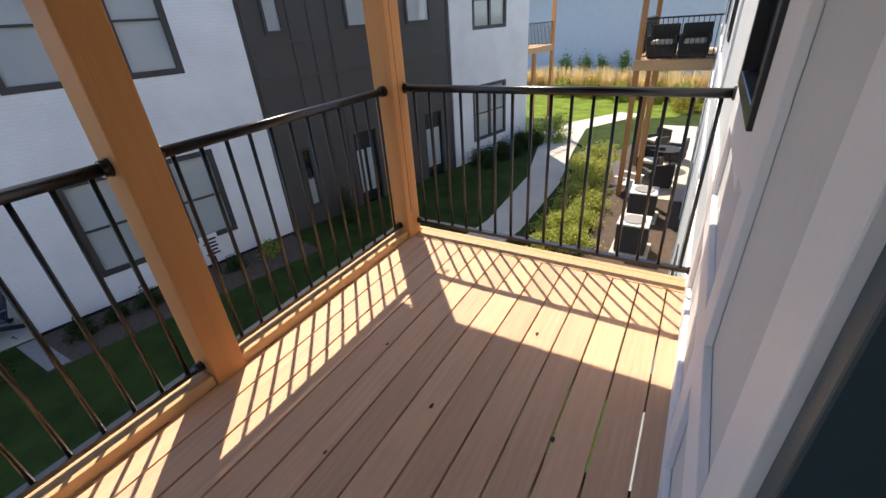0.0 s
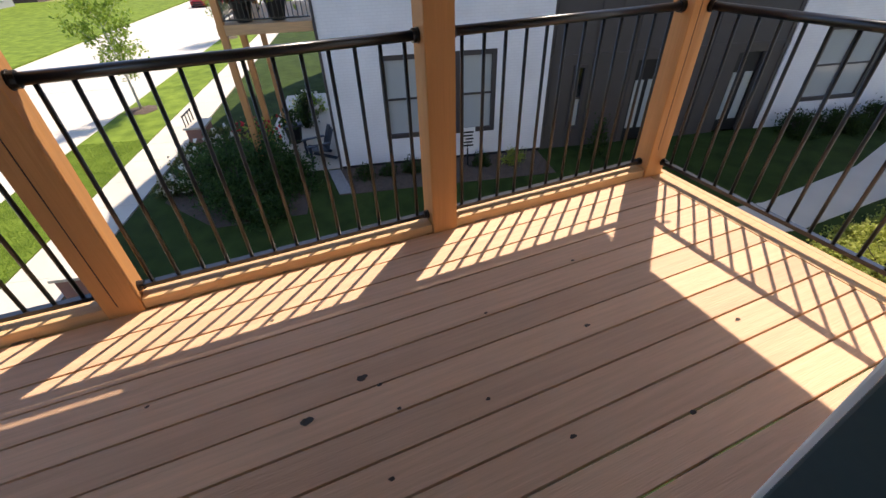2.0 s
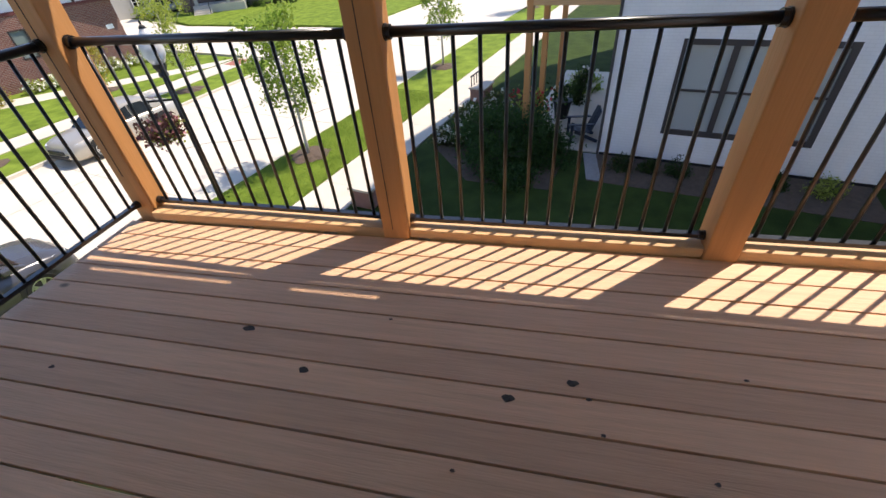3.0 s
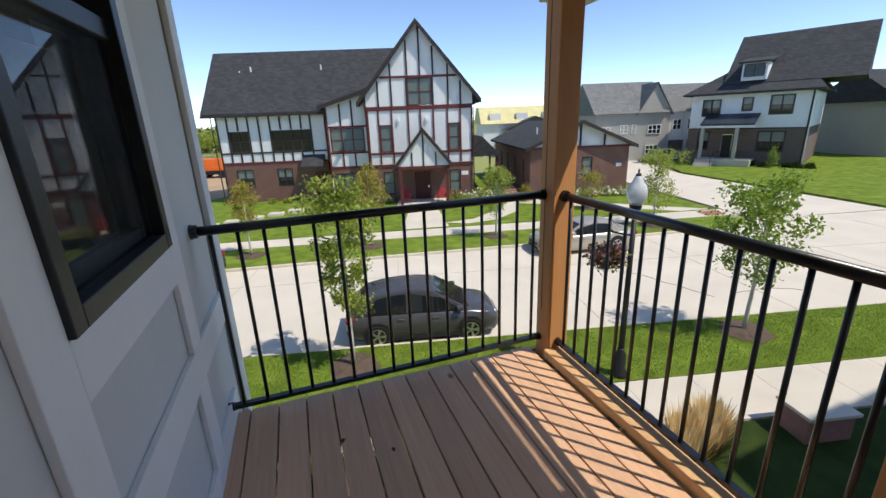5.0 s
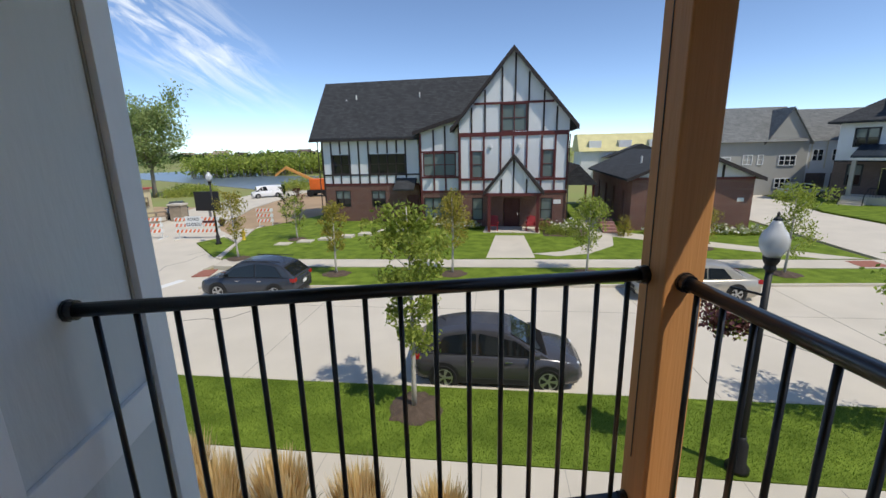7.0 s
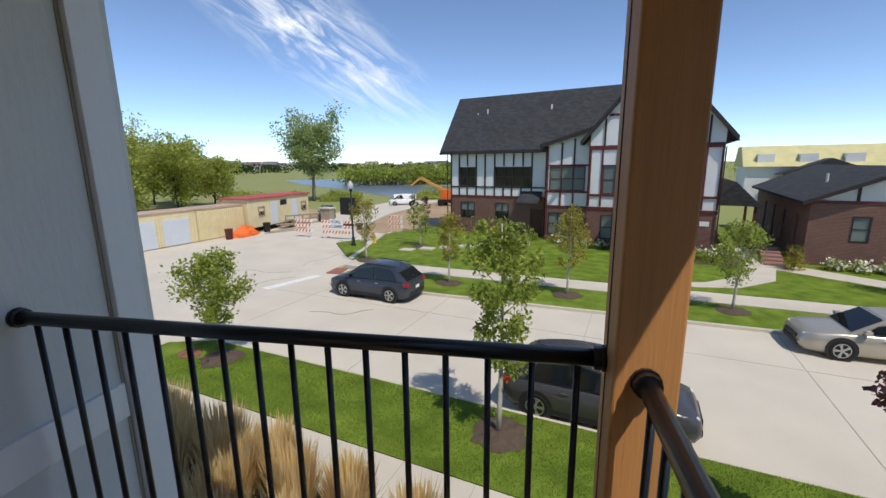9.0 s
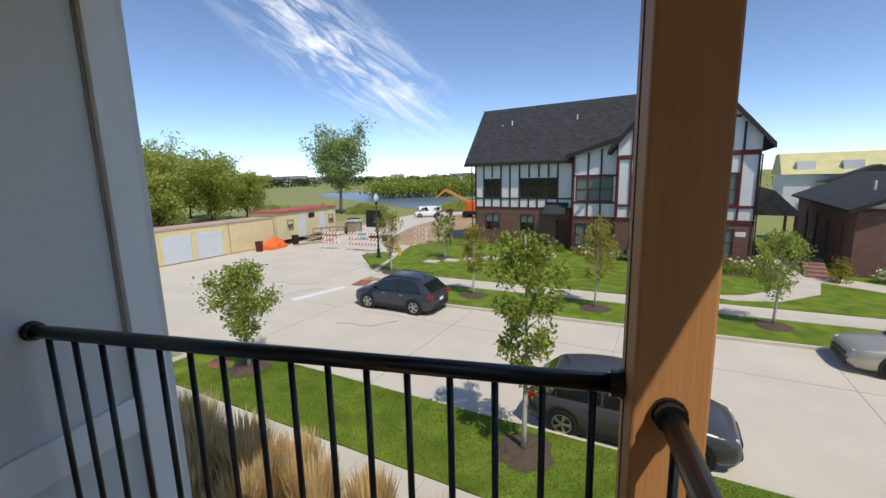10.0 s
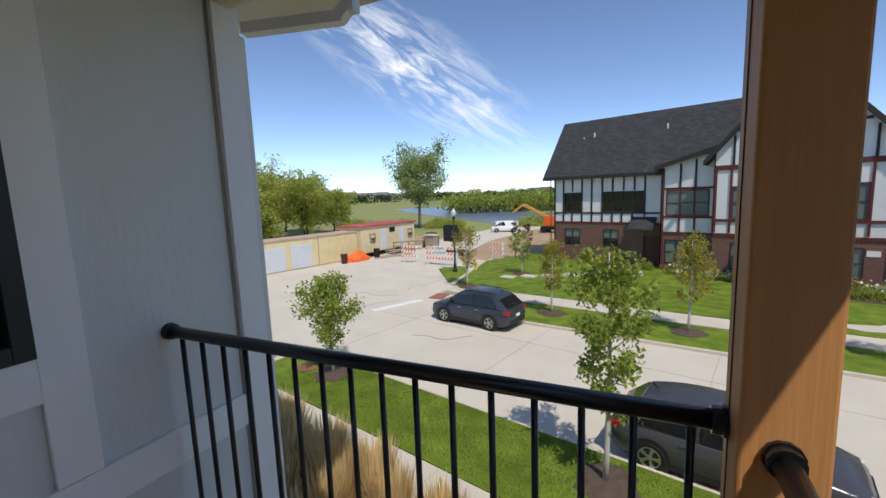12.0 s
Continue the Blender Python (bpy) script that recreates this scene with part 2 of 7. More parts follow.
foliage("leaf_maple", (0.20, 0.27, 0.04), (0.48, 0.53, 0.11))
foliage("leaf_bright", (0.15, 0.26, 0.03), (0.36, 0.46, 0.08))
foliage("leaf_yellow", (0.24, 0.25, 0.04), (0.52, 0.42, 0.08))
foliage("leaf_wood", (0.26, 0.33, 0.06), (0.60, 0.60, 0.15))
foliage("leaf_dark", (0.020, 0.045, 0.012), (0.060, 0.100, 0.020))
foliage("leaf_juniper", (0.022, 0.060, 0.014), (0.075, 0.145, 0.035))
foliage("leaf_poplar", (0.22, 0.31, 0.10), (0.50, 0.56, 0.24))
foliage("leaf_copper", (0.090, 0.035, 0.030), (0.200, 0.090, 0.060))
foliage("leaf_variegated", (0.300, 0.360, 0.060), (0.630, 0.630, 0.180))
foliage("grass_tan", (0.66, 0.49, 0.22), (0.90, 0.74, 0.43))
foliage("grass_base", (0.060, 0.080, 0.020), (0.160, 0.170, 0.050))
foliage("turf", (0.10, 0.185, 0.018), (0.28, 0.38, 0.06))

# ---- builders ----
ST = Matrix.Rotation(radians(-13.5), 4, "Z")          # the street's frame: u along it, v across it
GROUND = -4.2
ROAD = -4.30


def bx(bm, x0, x1, y0, y1, z0, z1, bev=0.0):
    vs = [bm.verts.new((x, y, z)) for x in (x0, x1) for y in (y0, y1) for z in (z0, z1)]
    fs = [bm.faces.new([vs[i] for i in q]) for q in ((0, 1, 3, 2), (4, 6, 7, 5), (0, 4, 5, 1), (2, 3, 7, 6), (0, 2, 6, 4), (1, 5, 7, 3))]
    if bev:
        es = {e for f in fs for e in f.edges}
        bmesh.ops.bevel(bm, geom=list(es), offset=bev, segments=2, affect="EDGES", profile=0.5)
    return bm


def box(*a, bev=0.0):
    return bx(bmesh.new(), *a, bev=bev)


def prism(bm, pts, a0, a1, axis="y"):
    """Extrudes a closed outline of (p, z) along an axis."""
    def co(p, z, a):
        return (p, a, z) if axis == "y" else ((a, p, z) if axis == "x" else (p, z, a))
    lo = [bm.verts.new(co(p, z, a0)) for p, z in pts]
    hi = [bm.verts.new(co(p, z, a1)) for p, z in pts]
    k = len(pts)
    bm.faces.new(lo)
    bm.faces.new(hi[::-1])
    for i in range(k):
        bm.faces.new((lo[i], hi[i], hi[(i + 1) % k], lo[(i + 1) % k]))
    bmesh.ops.recalc_face_normals(bm, faces=bm.faces[:])
    return bm


def bar(bm, a, b, w, h=None, seg=4):
    """A straight bar from a to b; seg 4 is square, more is round."""
    a, b = Vector(a), Vector(b)
    h = h or w
    d = (b - a).normalized()
    up = Vector((0, 0, 1)) if abs(d.z) < 0.9 else Vector((0, 1, 0))
    s = d.cross(up).normalized()
    up = s.cross(d)
    ring = []
    for p in (a, b):
        r = []
        for i in range(seg):
            t = 2 * math.pi * (i + 0.5) / seg
            k = 2 ** 0.5 if seg == 4 else 1
            r.append(bm.verts.new(p + s * (math.cos(t) * w / 2 * k) + up * (math.sin(t) * h / 2 * k)))
        ring.append(r)
    for i in range(seg):
        j = (i + 1) % seg
        bm.faces.new((ring[0][i], ring[0][j], ring[1][j], ring[1][i]))
    bm.faces.new(ring[0][::-1])
    bm.faces.new(ring[1])
    return bm


def lathe(bm, prof, seg=16, cx=0, cy=0, ring=False):
    rings = []
    for r, z in prof:
        rings.append([bm.verts.new((cx + r * math.cos(2 * math.pi * i / seg), cy + r * math.sin(2 * math.pi * i / seg), z)) for i in range(seg)])
    for a, b in zip(rings, rings[1:]):
        for i in range(seg):
            j = (i + 1) % seg
            bm.faces.new((a[i], a[j], b[j], b[i]))
    if ring:
        for i in range(seg):
            j = (i + 1) % seg
            bm.faces.new((rings[-1][i], rings[-1][j], rings[0][j], rings[0][i]))
        return bm
    bm.faces.new(rings[0][::-1])
    bm.faces.new(rings[-1])
    return bm


def obj(name, bm, material, smooth=False):
    bmesh.ops.recalc_face_normals(bm, faces=bm.faces[:])
    me = bpy.data.meshes.new(name)
    bm.to_mesh(me)
    bm.free()
    me.materials.append(M[material])
    if smooth:
        for p in me.polygons:
            p.use_smooth = True
    return new(name, me)


def part(name, bm, material, parent, label="", smooth=False):
    o = obj(name, bm, material, smooth)
    o.parent = parent
    return tagged(o, label)


def thing(name, m, label, category, group="", kind=""):
    e = new(name)
    e.matrix_world = m
    e.empty_display_size = 0.2
    return tagged(e, label, category, group, kind)


def struct(name, bm, material, label, m=None, category=""):
    o = obj(name, bm, material)
    if m is not None:
        o.matrix_world = m
    return tagged(o, label, category or name.split("_")[0], kind="structure")


def slab(pts, z0, z1):
    """A flat slab on an outline of (x, y)."""
    return prism(bmesh.new(), pts, z0, z1, "z")


def raw(name, verts, faces, material, parent=None):
    me = bpy.data.meshes.new(name)
    me.from_pydata(verts, [], faces)
    me.materials.append(M[material])
    o = new(name, me)
    if parent:
        o.parent = parent
    return o


def leaf_mesh(name, centres, size, material, parent, rng, up=0.3, narrow=0.6):
    """Many small folded leaves round the given centres."""
    c = np.asarray(centres)
    k = len(c)
    d = rng.normal(size=(k, 3))
    d[:, 2] += up
    d /= np.linalg.norm(d, axis=1)[:, None]
    s = np.cross(d, rng.normal(size=(k, 3)))
    s /= np.linalg.norm(s, axis=1)[:, None]
    nn = np.cross(d, s)
    L = size * rng.uniform(0.6, 1.25, size=(k, 1))
    v = np.stack([c, c + d * L * 0.5 + s * L * narrow * 0.5 + nn * L * 0.12, c + d * L, c + d * L * 0.5 - s * L * narrow * 0.5 + nn * L * 0.12], 1).reshape(-1, 3)
    f = [q for i in range(k) for q in ((4 * i, 4 * i + 1, 4 * i + 2), (4 * i, 4 * i + 2, 4 * i + 3))]
    return raw(name, v.tolist(), f, material, parent)


def limb(bm, pts, r0, r1, seg=7):
    prev = None
    for i, p in enumerate(pts):
        r = r0 + (r1 - r0) * i / (len(pts) - 1)
        ring = [bm.verts.new(Vector(p) + Vector((r * math.cos(2 * math.pi * j / seg), r * math.sin(2 * math.pi * j / seg), 0))) for j in range(seg)]
        if prev:
            for j in range(seg):
                bm.faces.new((prev[j], prev[(j + 1) % seg], ring[(j + 1) % seg], ring[j]))
        else:
            bm.faces.new(ring[::-1])
        prev = ring
    bm.faces.new(prev)


def tree(name, x, y, z, height, clear, rad, leaf, n, size, label, seed, trunk=0.05, bark="bark", lean=0.0, group="", limbs=16, shape=0.6):
    """A trunk with limbs, and leaves in clumps along the limbs' ends."""
    rng = np.random.default_rng(seed)
    e = thing(name, Matrix.Translation((x, y, z)), label, "tree", group)
    bm = bmesh.new()
    top = [(lean * t * height + 0.03 * math.sin(5 * t + seed) * rad, 0.03 * math.cos(4 * t + seed) * rad, height * 0.93 * t) for t in np.linspace(0, 1, 9)]
    limb(bm, top, trunk, trunk * 0.15)
    ends = []
    for i in range(limbs):
        t = clear / height + (0.95 - clear / height) * (i + 0.5) / limbs
        f = (t - clear / height) / (1 - clear / height)
        reach = rad * (math.sin(math.pi * min(1, f * 0.9 + 0.12)) ** shape) * rng.uniform(0.7, 1.2)
        a = i * 2.4 + rng.uniform(-0.4, 0.4)
        b = Vector((lean * t * height, 0, height * 0.93 * t))
        tip = b + Vector((math.cos(a) * reach, math.sin(a) * reach, reach * rng.uniform(0.55, 1.35)))
        mid = b.lerp(tip, 0.5) + Vector((0, 0, -0.05 * reach))
        limb(bm, [b, mid, tip], trunk * 0.35 * (1 - 0.6 * f), trunk * 0.06, 5)
        ends.append((b, tip, reach))
    part("trunk", bm, bark, e, smooth=True)
    cs = []
    per = n // limbs
    for b, tip, reach in ends:
        for c in range(6):
            q = np.array(b.lerp(tip, rng.uniform(0.35, 1.1)))
            q = q + np.clip(rng.normal(size=3), -1.2, 1.2) * 0.13 * rad
            cs.append(q + np.clip(rng.normal(size=(per // 6, 3)), -1.5, 1.5) * rad * rng.uniform(0.09, 0.19))
    leaf_mesh("crown", np.concatenate(cs), size, leaf, e, rng)
    return e


def shrub(name, m, r, h, leaf, n, size, label, seed, flowers=None, fl_n=0, category="shrub", group=""):
    rng = np.random.default_rng(seed)
    e = thing(name, m, label, category, group)
    bm = bmesh.new()
    for i in range(9):
        a = i * 2.4
        limb(bm, [(0, 0, 0), (math.cos(a) * r * 0.3, math.sin(a) * r * 0.3, h * 0.5), (math.cos(a) * r * 0.75, math.sin(a) * r * 0.75, h * rng.uniform(0.6, 0.9))], 0.018, 0.005, 5)
    part("stems", bm, "bark_dark", e)
    k = 26
    cc = rng.normal(size=(k, 3))
    cc /= np.linalg.norm(cc, axis=1)[:, None]
    cc = cc * rng.uniform(0.45, 0.95, size=(k, 1))
    cc[:, 2] = np.abs(cc[:, 2])
    cc = cc * (r, r, h * 0.85)
    pts = np.concatenate([c + rng.normal(size=(n // k, 3)) * (r * 0.2, r * 0.2, h * 0.13) for c in cc])
    pts[:, 2] = np.maximum(pts[:, 2], 0.02)
    leaf_mesh("foliage", pts, size, leaf, e, rng)
    if flowers:
        fp = cc[rng.integers(0, k, fl_n)] * 1.08 + rng.normal(size=(fl_n, 3)) * r * 0.15
        fp[:, 2] = np.maximum(fp[:, 2], h * 0.3)
        leaf_mesh("blossoms", fp, size * 1.5, flowers, e, rng, narrow=1.0)
    return e


def reeds(name, m, r, h, label, seed, n=420, group=""):
    """A clump of feather grass: green blades below, straw plumes above."""
    rng = np.random.default_rng(seed)
    e = thing(name, m, label, "ornamental grass", group)
    for nm, matl, k, hh, spread, w in (("blades", "grass_base", n // 2, 0.5, 1.5, 0.012), ("plumes", "grass_tan", n, 1.0, 1.0, 0.024)):
        a = rng.uniform(0, 2 * math.pi, k)
        q = r * 0.45 * np.sqrt(rng.uniform(0, 1, k))
        b = np.stack([q * np.cos(a), q * np.sin(a), np.zeros(k)], 1)
        H = h * hh * rng.uniform(0.7, 1.08, k)
        a2 = a + rng.normal(size=k) * 0.5
        out = r * spread * rng.uniform(0.15, 0.75, k)
        t = b + np.stack([out * np.cos(a2), out * np.sin(a2), H], 1)
        mid = b * 0.6 + t * 0.4 + np.stack([np.zeros(k), np.zeros(k), H * 0.14], 1)
        s = np.stack([-np.sin(a2), np.cos(a2), np.zeros(k)], 1) * w
        v = np.stack([b - s * 0.5, b + s * 0.5, mid + s * 0.9, mid - s * 0.9, t], 1).reshape(-1, 3)
        f = [x for i in range(k) for x in ((5 * i, 5 * i + 1, 5 * i + 2, 5 * i + 3), (5 * i + 3, 5 * i + 2, 5 * i + 4))]
        raw(nm, v.tolist(), f, matl, e)
    return e


def window(parent, m, w, h, panes="pane_dark", frame="frame_bronze", n=1, sash=True, fw=0.07, name="window", pane2=None):
    """A window in the plane y = 0 of m, facing -y, its lower left corner at the origin: frame, and each pane apart."""
    bm = bmesh.new()
    ring = []
    for y in (-0.05, 0.06):
        for e in (0, fw):
            ring.append([bm.verts.new(p) for p in ((e, y, e), (w - e, y, e), (w - e, y, h - e), (e, y, h - e))])
    of, inf, ob, inb = ring
    for i in range(4):
        j = (i + 1) % 4
        bm.faces.new((of[i], of[j], inf[j], inf[i]))
        bm.faces.new((ob[j], ob[i], inb[i], inb[j]))
        bm.faces.new((of[j], of[i], ob[i], ob[j]))
        bm.faces.new((inf[i], inf[j], inb[j], inb[i]))
    o = part(name, bm, frame, parent)
    o.matrix_local = m
    cw = (w - fw) / n
    for i in range(1, n):
        part("mullion", box(i * cw, i * cw + fw, -0.04, 0.058, fw, h - fw), frame, o)
    if sash:
        for i in range(n):
            part("sash_rail", box(i * cw + fw, (i + 1) * cw, -0.02, 0.05, h * 0.48, h * 0.48 + 0.05), frame, o)
    for i in range(n):
        rows = ((fw, h * 0.48), (h * 0.48 + 0.05, h - fw)) if sash else ((fw, h - fw),)
        for j, (z0, z1) in enumerate(rows):
            part("pane", box(i * cw + fw, (i + 1) * cw, 0.02 + 0.01 * j, 0.03 + 0.01 * j, z0, z1), panes if j == 0 or not pane2 else pane2, o)
    return o


def cells(bm, p0, p1, z0, z1, a0, a1, holes, axis="x"):
    """A wall of boxes between p0..p1 with rectangular openings (p0, p1, z0, z1) through it. axis: the way it is thick."""
    ps = sorted({p0, p1, *[h[0] for h in holes], *[h[1] for h in holes]})
    for a, b in zip(ps, ps[1:]):
        zs = [z0]
        for h in sorted([h for h in holes if h[0] <= a + 1e-6 and h[1] >= b - 1e-6], key=lambda h: h[2]):
            zs += [h[2], h[3]]
        zs.append(z1)
        for c, d in zip(zs[::2], zs[1::2]):
            if d - c > 1e-4:
                if axis == "x":
                    bx(bm, a0, a1, a, b, c, d)
                else:
                    bx(bm, a, b, a0, a1, c, d)
    bmesh.ops.remove_doubles(bm, verts=bm.verts[:], dist=1e-4)
    return bm

# ---- ground, lake, streets ----


def far_height(x, y):
    d = math.hypot(x, y)
    t = max(0.0, min(1.0, (d - 190) / 260))
    h = (t * t * (3 - 2 * t)) * (3.6 + 1.8 * math.sin(x * 0.011) + 1.5 * math.cos(y * 0.017 + 1))
    return -4.42 + h


gv, gf = [], []
radii = [0, 30, 60, 100, 140, 175, 210, 250, 300, 360, 440, 600, 1000, 1800, 3200]
for r in radii:
    for i in range(96):
        a = 2 * math.pi * i / 96
        x, y = r * math.cos(a), r * math.sin(a)
        gv.append((x, y, far_height(x, y)))
for k in range(len(radii) - 1):
    for i in range(96):
        j = (i + 1) % 96
        gf.append((k * 96 + i, (k + 1) * 96 + i, (k + 1) * 96 + j, k * 96 + j) if k else (i, 96 + i, 96 + j))
tagged(raw("ground", gv, gf, "meadow"), "dry green and tan meadow reaching to the horizon", "ground", kind="structure")

lake = [(-8, 76), (-19, 70), (-27, 80), (-47, 102), (-76, 132), (-102, 166), (-74, 182), (-48, 152), (-36, 124), (-14, 113), (2, 100)]
struct("water", slab(lake, -4.43, -4.38), "water", "grey-blue lake behind the meadow")

struct("road_cross", slab([(-31, -40), (-16.4, -40), (-16.4, 26), (-24, 33), (-28, 45), (-30, 60), (-26, 84), (-34, 84), (-37, 60), (-35, 45), (-33, 34), (-31, 28)], -4.5, ROAD), "road_concrete", "pale worn concrete cross street with tyre marks", ST)
struct("road_main", slab([(-16.4, 10), (120, 10), (120, 24), (16, 21.4), (-16.4, 21)], -4.5, ROAD - 0.004), "road_concrete", "pale concrete street with joints", ST)
struct("road_drive", slab([(17.9, 21.45), (26.5, 21.9), (26.0, 40), (34, 75), (25, 75), (18.6, 40)], -4.5, ROAD - 0.002), "road_concrete", "pale concrete side street between the houses", ST)
bm = bmesh.new()
for u in range(-14, 70, 6):
    bx(bm, u, u + 0.016, 11.2, 19.0 + 0.07 * u if u < 16 else 20, ROAD - 0.02, ROAD + 0.002)
bx(bm, -16.3, 90, 16.4, 16.414, ROAD - 0.02, ROAD + 0.002)
struct("road_joint", bm, "joint_dark", "sawn dark joints in the concrete street", ST)
rc = random.Random(12)
bm = bmesh.new()
for u, v, a, n in ((-18.5, 20.5, 1.9, 16), (-19.6, 24.0, 1.4, 14), (-17.5, 15.5, 2.6, 12), (-12.5, 14.6, 0.3, 10), (6.5, 15.2, -0.8, 12), (9.0, 12.6, 0.5, 9), (-21.5, 18.0, 1.0, 14)):
    for k in range(n):
        a += rc.uniform(-0.5, 0.5)
        u2, v2 = u + 0.28 * math.cos(a), v + 0.28 * math.sin(a)
        bar(bm, (u, v, ROAD - 0.004), (u2, v2, ROAD - 0.004), 0.035, 0.014)
        u, v = u2, v2
struct("road_crack", bm, "joint_tar", "dark sealed cracks wandering over the street", ST)
struct("road_mark", slab([(-17.1, 16.3), (-16.6, 16.2), (-15.9, 19.2), (-16.3, 19.3)], ROAD - 0.02, ROAD + 0.006), "road_mark", "worn white stop line on the street", ST)


struct("cover_plate", prism(bmesh.new(), [(-13.1 + 0.42 * math.cos(t), 9.9 + 0.3 * math.sin(t)) for t in np.linspace(0, 6.28, 18)[:-1]], -4.4, GROUND + 0.015, "z"), "tactile_red", "rust red service cover in the verge", ST)


def lawn(name, pts, label, material="lawn", z=GROUND):
    return struct(name, slab(pts, -4.5, z), material, label, ST, "lawn")


def strip(a, b, w, z0=-4.5, z1=GROUND + 0.004):
    """A straight strip from a to b, w wide to its left."""
    a, b = Vector(a), Vector(b)
    n = (b - a).normalized()
    n = Vector((-n.y, n.x)) * w
    return slab([tuple(a), tuple(b), tuple(b + n), tuple(a + n)], z0, z1)


lawn("lawn_verge", [(-14.6, 8.5), (70, 8.5), (70, 10.95), (-13.2, 10.95), (-14.6, 10.2)], "bright green mown verge between street and pavement")
lawn("lawn_court", [(-2.2, 6.95), (-2.2, -60), (70, -60), (70, 6.95)], "green courtyard lawn between the houses, darkened to stand for shade", "lawn_shade_tint")
lawn("lawn_front", [(-20, 6.95), (-20, 3.0), (-2.25, 3.0), (-2.25, 6.95)], "planted bed before the house front", "mulch")
struct("pavement_near", slab([(-15.6, 7.0), (70, 7.0), (70, 8.46), (-15.6, 8.46)], -4.5, GROUND + 0.006), "concrete", "pale concrete pavement along the verge", ST)
bm = bmesh.new()
for i in range(56):
    bx(bm, -15 + 1.5 * i, -14.988 + 1.5 * i, 7.02, 8.44, GROUND - 0.02, GROUND + 0.008)
struct("pavement_joint", bm, "joint_dark", "tooled joints across the pavement", ST)
struct("curb_near", slab([(-13.2, 10.95), (70, 10.95), (70, 11.04), (-13.2, 11.04)], -4.5, GROUND + 0.004), "concrete", "pale concrete curb along the verge", ST)
struct("curb_corner", slab([(-15.2, 8.5), (-14.62, 8.5), (-14.62, 10.2), (-13.25, 10.97), (-13.25, 11.1), (-14.8, 10.3)], -4.5, GROUND + 0.002), "concrete", "rounded concrete curb at the corner", ST)


def fc(u):
    return 19.15 + 0.065 * u


lawn("lawn_far_verge", [(-14.2, fc(-14.2)), (16.0, fc(16)), (17.0, 21.4), (16.5, 22.3), (-14.8, 21.3)], "green mown verge across the street")
struct("curb_far", slab([(-14.4, fc(-14.4) - 0.16), (16.3, fc(16.3) - 0.16), (16.0, fc(16) - 0.006), (-14.2, fc(-14.2) - 0.006)], -4.5, GROUND + 0.003), "concrete", "concrete curb across the street", ST)
struct("pavement_far", slab([(-16.0, 21.35), (17.4, 22.4), (17.6, 23.9), (-16.4, 22.8)], -4.5, GROUND + 0.006), "concrete", "pale pavement across the street", ST)
struct("tactile_plate", slab([(15.6, 22.5), (16.9, 22.56), (17.0, 23.7), (15.7, 23.6)], -4.4, GROUND + 0.012), "tactile_red", "brick red tactile plate at the crossing", ST)
struct("tactile_plate", slab([(-16.0, 19.7), (-15.2, 19.9), (-15.5, 21.0), (-16.2, 20.8)], -4.4, ROAD + 0.05), "tactile_red", "brick red tactile plate at the corner", ST)
lawn("lawn_house", [(-16.6, 22.9), (17.2, 24.0), (18.2, 46), (-15, 46), (-19.9, 32), (-18.2, 27.2)], "striped green lawn before the timbered house")
lawn("lawn_corner", [(-17.6, 23.6), (-17.2, 23.6), (-18.6, 27.2), (-20.4, 28.8), (-21.2, 27.0)], "small green lawn round the street lamp")
struct("pavement_corner", slab([(-17.15, 23.2), (-16.65, 22.9), (-18.3, 27.2), (-20.0, 32), (-21.0, 32), (-20.3, 28.9), (-18.5, 27.25)], -4.5, GROUND + 0.005), "concrete", "pale path round the corner lawn", ST)
lawn("lawn_right", [(26.8, 21.5), (70, 22), (70, 60), (34, 60), (26.2, 40)], "green lawn round the corner house")
struct("path_front", slab([(-1.7, 23.6), (0.9, 23.7), (0.7, 29.6), (-1.2, 29.6)], -4.4, GROUND + 0.010), "concrete", "pale front path to the porch", ST)
bm = bmesh.new()
arc = [(0.8, 24.6), (2.6, 25.2), (4.4, 27.2), (5.2, 30.5), (5.4, 36)]
for (a0, b0), (a1, b1) in zip(arc, arc[1:]):
    prism(bm, [(a0, b0), (a0 + 1.3, b0 - 0.5), (a1 + 1.3, b1 - 0.5), (a1, b1)], -4.4, GROUND + 0.012, "z")
struct("path_side", bm, "concrete", "pale curved path beside the timbered house", ST)
struct("path_right", slab([(5.6, 29.8), (15.0, 24.0), (17.0, 24.06), (7.0, 31.0)], -4.4, GROUND + 0.008), "concrete", "pale path to the brick wing", ST)
bm = bmesh.new()
for i in range(7):
    u, v = -15.3 + 1.15 * i, 26.3 + 0.75 * i
    bx(bm, u, u + 0.95, v, v + 0.75, -4.4, GROUND + 0.05 + 0.03 * i, 0.01)
struct("path_steps", bm, "concrete", "pale stone slabs stepping up the lawn", ST)
struct("dirt_lot", slab([(-20.6, 30), (-14, 37), (-12, 70), (-25.9, 84), (-29.9, 60), (-27.9, 45), (-23.9, 33)], -4.5, -4.36), "dirt", "bare tan building ground", ST, "ground")
struct("dirt_yard", slab([(-31.05, 12), (-31.05, 33.9), (-33, 46), (-48, 48), (-48, 12)], -4.5, -4.37), "dirt", "bare dusty yard under the containers", ST, "ground")
struct("dirt_court", slab([(-31.05, 4), (-31.05, 27), (-33.2, 27), (-33.2, 4)], -4.5, ROAD - 0.008), "concrete", "dusty concrete apron before the containers", ST, "ground")

